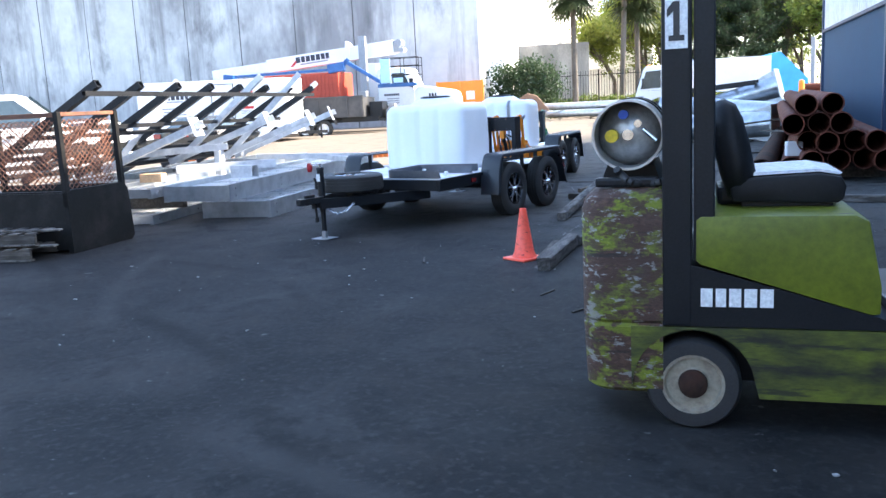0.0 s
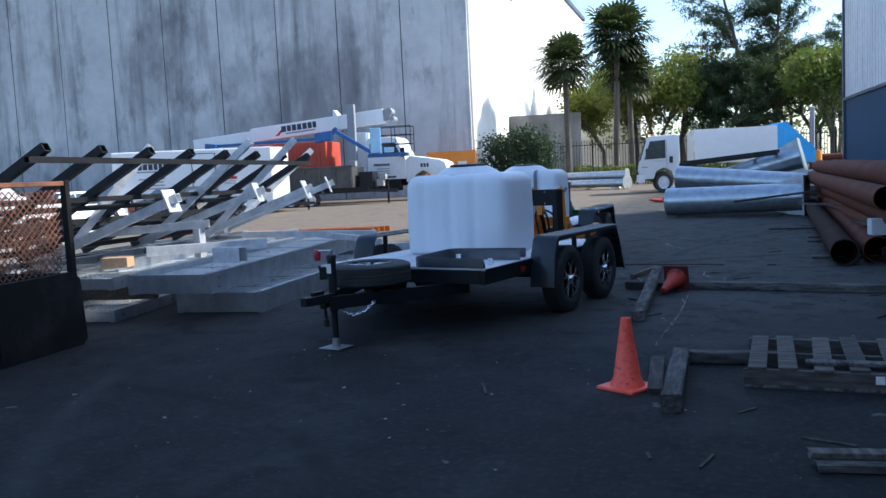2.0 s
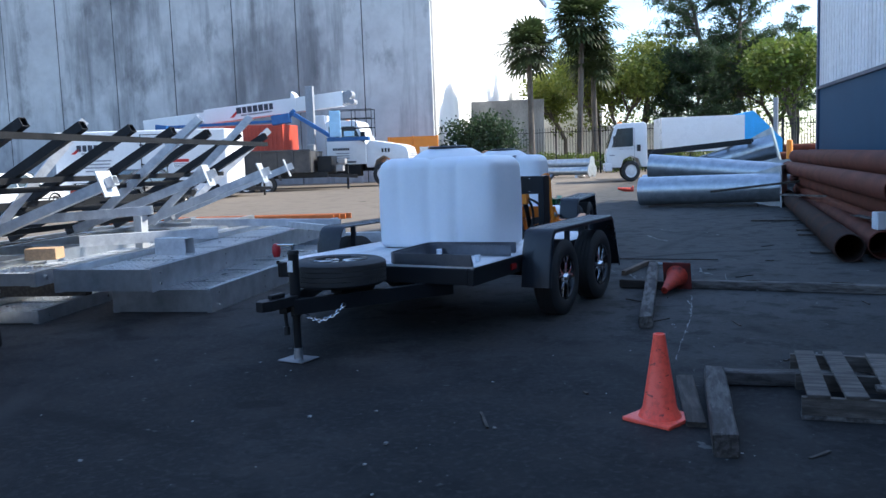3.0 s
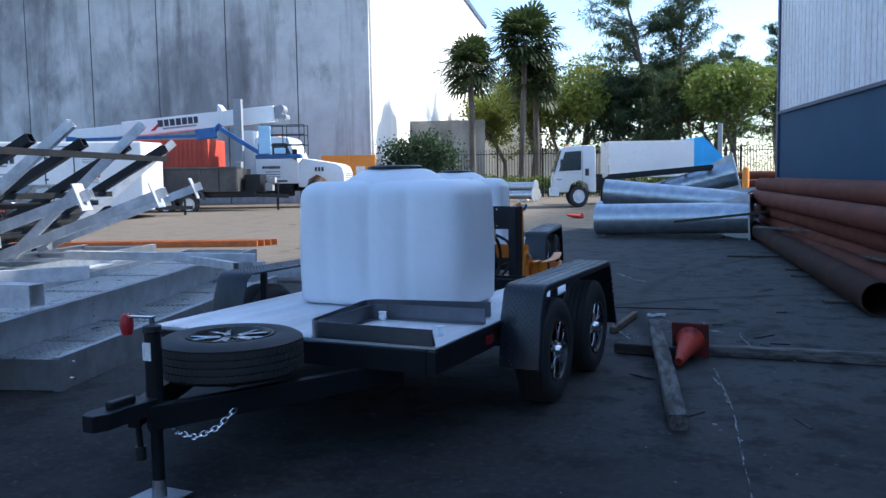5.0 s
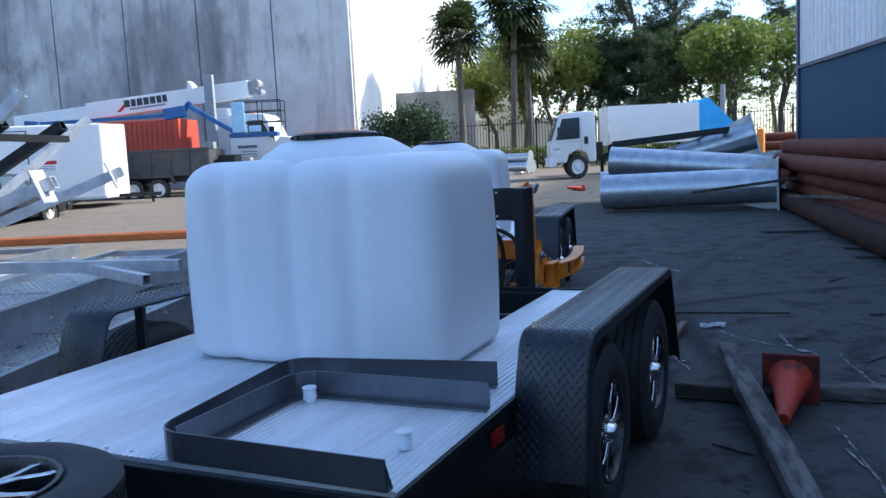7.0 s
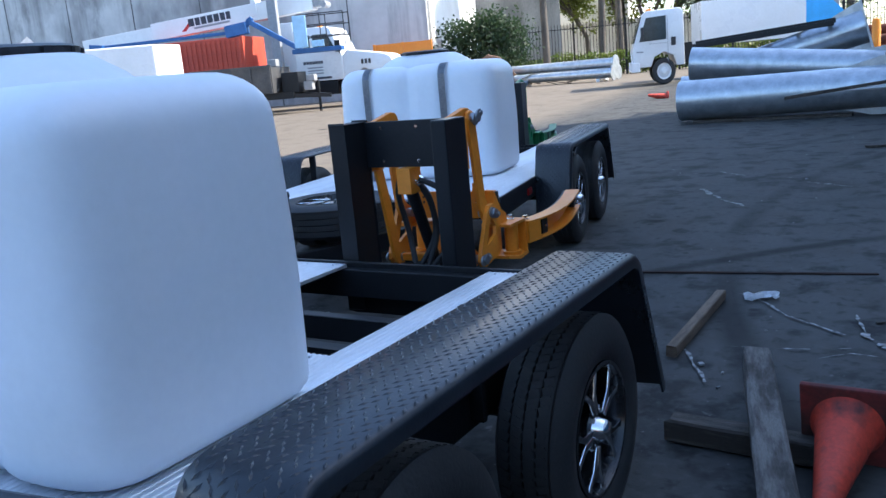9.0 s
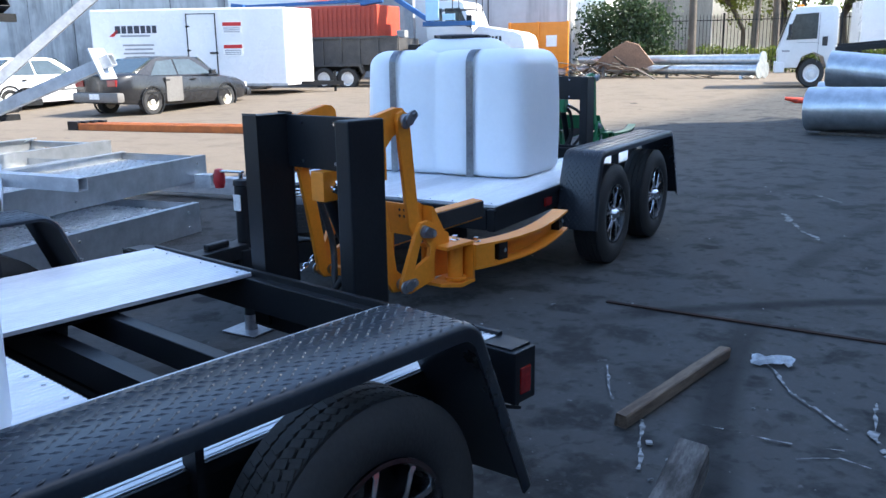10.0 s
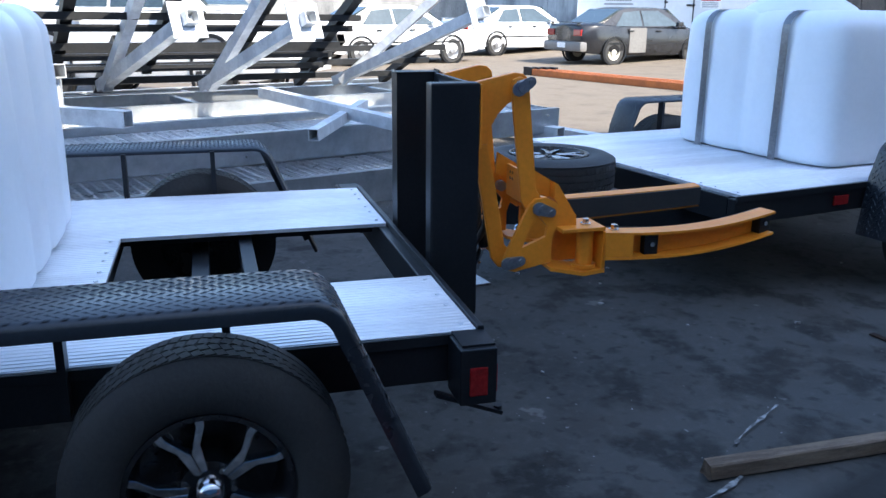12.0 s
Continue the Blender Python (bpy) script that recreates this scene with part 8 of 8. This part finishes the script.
def leaf_cloud(bm, rnd3, c, rx, rz, n, size, droop=0.0):
    for k in range(n):
        while True:
            v = Vector((rnd3.uniform(-1, 1), rnd3.uniform(-1, 1), rnd3.uniform(-1, 1)))
            if v.length < 1:
                break
        v = v.normalized() * (v.length ** 0.5)
        p = c + Vector((v.x * rx, v.y * rx, v.z * rz))
        a = Vector((rnd3.gauss(0, 1), rnd3.gauss(0, 1), rnd3.gauss(0, 0.6) - droop)).normalized()
        b = a.cross(Vector((rnd3.gauss(0, 1), rnd3.gauss(0, 1), rnd3.gauss(0, 1)))).normalized()
        s = size * rnd3.uniform(0.6, 1.4)
        vs = [bm.verts.new(p - a * s * 0.5), bm.verts.new(p + b * s * 0.28), bm.verts.new(p + a * s * 0.5), bm.verts.new(p - b * s * 0.28)]
        bm.faces.new(vs)


def broad_tree(x, y, h, spread, seed, leafm, label):
    rnd3 = random.Random(seed)
    t = thing("tree", label, "tree", pose(x, y, 0.25), "street trees")
    bm = BM()
    tips = []
    limbs(bm, rnd3, Vector((0, 0, 0)), Vector((rnd3.uniform(-0.1, 0.1), 0, 1)).normalized(), h * 0.30, h * 0.028, 3, tips)
    part("trunk", bm, BARK, t, "grey-brown trunk and limbs", smooth=60)
    zmax = max(p.z for p in tips)
    rmax = max(Vector((p.x, p.y)).length for p in tips)
    bm = BM()
    for p in tips:
        c = Vector((p.x * spread / max(rmax, 0.1) * 0.85, p.y * spread / max(rmax, 0.1) * 0.85, h * 0.20 + (p.z / zmax) * h * 0.68))
        leaf_cloud(bm, rnd3, c, spread * 0.36, h * 0.15, 215, 0.27)
    cr = part("crown", bm, leafm, t, "loose leafy crown")
    return t


def palm(x, y, h, seed, label, size=1.0):
    """A fan palm: slim trunk and a round, dense crown of folded fans on short stalks, the lowest hanging."""
    rnd3 = random.Random(seed)
    t = thing("palm_tree", label, "palm tree", pose(x, y, 0.25), "fan palms")
    bm = BM()
    lean = Vector((rnd3.uniform(-0.03, 0.03), rnd3.uniform(-0.03, 0.03), 1))
    p = Vector((0, 0, 0))
    for k in range(8):
        q = lean * (h * (k + 1) / 8)
        rod(bm, p, q, 0.19 - 0.006 * k, 0.185 - 0.006 * k, 12)
        p = q
    part("trunk", bm, BARK, t, "slim grey palm trunk", smooth=60)
    top = lean * h
    bm = BM()
    n = 50
    for k in range(n):
        u = (k + 0.5) / n
        el = radians(80 - 132 * u ** 0.95) + rnd3.uniform(-0.12, 0.12)
        az = k * 2.39996 + rnd3.uniform(-0.35, 0.35)
        d = Vector((math.cos(az) * math.cos(el), math.sin(az) * math.cos(el), math.sin(el)))
        c = top + d * rnd3.uniform(0.75, 1.35) * size
        rod(bm, top, c, 0.016, 0.012, 4)
        side = d.cross(Vector((0, 0, 1)))
        side = side.normalized() if side.length > 0.05 else Vector((1, 0, 0))
        upv = side.cross(d).normalized()
        R = rnd3.uniform(0.95, 1.35) * size
        blades = 20
        for j in range(blades):
            a = radians(-140 + 280 * j / (blades - 1))
            dd = (d * math.cos(a) + side * math.sin(a)).normalized()
            far = R * (1 - 0.18 * abs(a) / 2.4) * rnd3.uniform(0.9, 1.08)
            wv = dd.cross(upv).normalized() * 0.075 * size
            fold = upv * (0.05 if j % 2 else -0.03)
            mid = c + dd * far * 0.55 + fold
            end = c + dd * far * 0.82 + Vector((0, 0, -0.10 * far))
            tip = c + dd * far * 0.92 + Vector((rnd3.gauss(0, 0.03), rnd3.gauss(0, 0.03), -far * rnd3.uniform(0.10, 0.30)))
            v = [bm.verts.new(q) for q in (c, mid + wv, end + wv * 0.6, tip, end - wv * 0.6, mid - wv)]
            bm.faces.new((v[0], v[1], v[5])), bm.faces.new((v[1], v[2], v[4], v[5])), bm.faces.new((v[2], v[3], v[4]))
    part("crown", bm, PALMG, t, "round crown of fan fronds")
    return t


def pine(x, y, h, seed, label, width=1.0, lean=0.0, n=70):
    """A feathery coastal pine: bare leaning trunk, rising limbs with drooping needle tufts and clear gaps."""
    rnd3 = random.Random(seed)
    t = thing("pine_tree", label, "pine tree", pose(x, y, 0.25), "feathery pines")
    bm = BM()
    pts = [Vector((lean * h * (k / 10) ** 1.5 + 0.25 * math.sin(k * 0.8 + seed), 0.2 * math.sin(k), h * k / 10)) for k in range(11)]
    for k in range(10):
        rod(bm, pts[k], pts[k + 1], 0.26 * (1 - k / 11), 0.26 * (1 - (k + 1) / 11), 10)
    needles = BM()
    for k in range(n):
        u = rnd3.uniform(0.30, 1.0)
        i = min(int(u * 10), 9)
        p = pts[i].lerp(pts[i + 1], u * 10 - i)
        az = rnd3.uniform(0, 6.28)
        L = (1.15 - u * 0.75) * rnd3.uniform(1.4, 3.6) * width
        d = Vector((math.cos(az), math.sin(az), rnd3.uniform(0.0, 0.65))).normalized()
        q = p + d * L
        rod(bm, p, q, 0.05, 0.015, 5)
        for j in range(11):
            c = p.lerp(q, 0.30 + 0.75 * j / 10) + Vector((rnd3.gauss(0, 0.2), rnd3.gauss(0, 0.2), rnd3.gauss(0, 0.15)))
            for w in range(17):
                a = Vector((rnd3.gauss(0, 0.6), rnd3.gauss(0, 0.6), rnd3.uniform(-1.2, 0.1))).normalized() * rnd3.uniform(0.25, 0.6)
                b = a.cross(Vector((rnd3.gauss(0, 1), rnd3.gauss(0, 1), rnd3.gauss(0, 1)))).normalized() * 0.03
                e = c + Vector((rnd3.gauss(0, 0.16), rnd3.gauss(0, 0.16), rnd3.gauss(0, 0.12)))
                needles.faces.new([needles.verts.new(e - b), needles.verts.new(e + b), needles.verts.new(e + a)])
    part("trunk", bm, BARK, t, "dark bare trunk and limbs", smooth=60)
    part("needles", needles, LEAFD, t, "drooping dark needle tufts")
    return t


def hedge(p, q, h, d, seed, label, material, n):
    rnd3 = random.Random(seed)
    p, q = Vector(p), Vector(q)
    bm = BM()
    L = (q - p).length
    for k in range(n):
        u = rnd3.random()
        c = p.lerp(q, u)
        hh = h * (0.75 + 0.25 * noise.noise(Vector((u * L * 0.8, seed, 0))) + 0.15 * rnd3.random())
        c = c + Vector((rnd3.gauss(0, d * 0.4), rnd3.gauss(0, d * 0.4), rnd3.uniform(0, 1) ** 0.7 * hh))
        a = Vector((rnd3.gauss(0, 1), rnd3.gauss(0, 1), rnd3.gauss(0, 1))).normalized()
        b = a.cross(Vector((rnd3.gauss(0, 1), rnd3.gauss(0, 1), 0.3))).normalized()
        s = rnd3.uniform(0.10, 0.22)
        bm.faces.new([bm.verts.new(c - a * s * 0.5), bm.verts.new(c + b * s * 0.3), bm.verts.new(c + a * s * 0.5), bm.verts.new(c - b * s * 0.3)])
    solo("hedge", bm, material, label, "hedge", kind="stuff")


hedge((-23.5, 47.2, 0.3), (-6.5, 54.0, 0.3), 1.35, 0.6, 1, "low green hedge behind the iron fence", LEAF, 9000)
hedge((-23.6, 42.6, 0.3), (-20.6, 43.6, 0.3), 3.7, 1.1, 2, "dark green bushes beside the yard wall", LEAFD, 8000)
palm(-20.75, 46.9, 7.15, 1, "tall fan palm with a shaggy crown", 0.95)
palm(-19.1, 50.0, 8.75, 2, "tall fan palm with a shaggy crown", 1.15)
palm(-18.6, 51.6, 6.8, 3, "shorter slim fan palm behind the others", 0.95)
pine(-14.6, 65.5, 17.5, 4, "tall dark feathery pine leaning over the street", 1.9, -0.14, 80)
pine(-13.2, 66.5, 15.5, 5, "tall dark feathery pine with drooping tufts", 1.35, 0.08, 70)
pine(-15.5, 64.0, 7.8, 9, "low dense dark pine", 1.8, 0.05, 80)
pine(-12.0, 95.0, 14.5, 6, "distant pale feathery pine", 1.1, 0.02, 60)
pine(-18.3, 98.0, 13.5, 7, "distant pale feathery pine", 1.0, 0.02, 50)
pine(-7.5, 92.0, 15.0, 8, "distant pale feathery pine", 1.1, 0.02, 60)
broad_tree(-22.5, 64.0, 9.0, 4.0, 10, LEAFY, "yellow-green leafy street tree")
broad_tree(-18.0, 66.0, 8.5, 3.6, 11, LEAF, "bright green leafy street tree")
broad_tree(-10.5, 68.0, 9.3, 4.2, 12, LEAF, "bright green leafy street tree")
broad_tree(-6.0, 66.0, 9.0, 4.2, 13, LEAF, "bright green leafy street tree")
broad_tree(-12.5, 72.0, 8.6, 3.8, 14, LEAFY, "yellow-green leafy street tree")
broad_tree(-2.0, 70.0, 9.2, 4.2, 15, LEAF, "bright green leafy street tree")
broad_tree(-20.4, 62.5, 8.0, 3.4, 17, LEAFY, "yellow-green leafy street tree")
broad_tree(-8.5, 62.0, 8.3, 3.6, 18, LEAF, "bright green leafy street tree")
broad_tree(-20.5, 70.0, 10.5, 4.4, 21, LEAFY, "yellow-green leafy street tree")
broad_tree(-23.8, 66.5, 9.6, 4.2, 22, LEAF, "bright green leafy street tree")
broad_tree(-16.5, 73.0, 10.0, 4.2, 23, LEAFY, "yellow-green leafy street tree")
broad_tree(-26.5, 68.0, 8.0, 3.6, 16, LEAFY, "yellow-green leafy street tree")
hedge((-30, 76, 0.2), (8, 84, 0.2), 5.0, 1.6, 6, "dense far green shrubbery across the street", LEAF, 9000)
bm = BM()
box(bm, -0.11, 0.11, -0.11, 0.11, 0, 3.7, 0.02)
solo("utility_post", bm, GREYINK, "square grey utility post by the fence", "post", pose(-8.25, 50.0, 0.3))
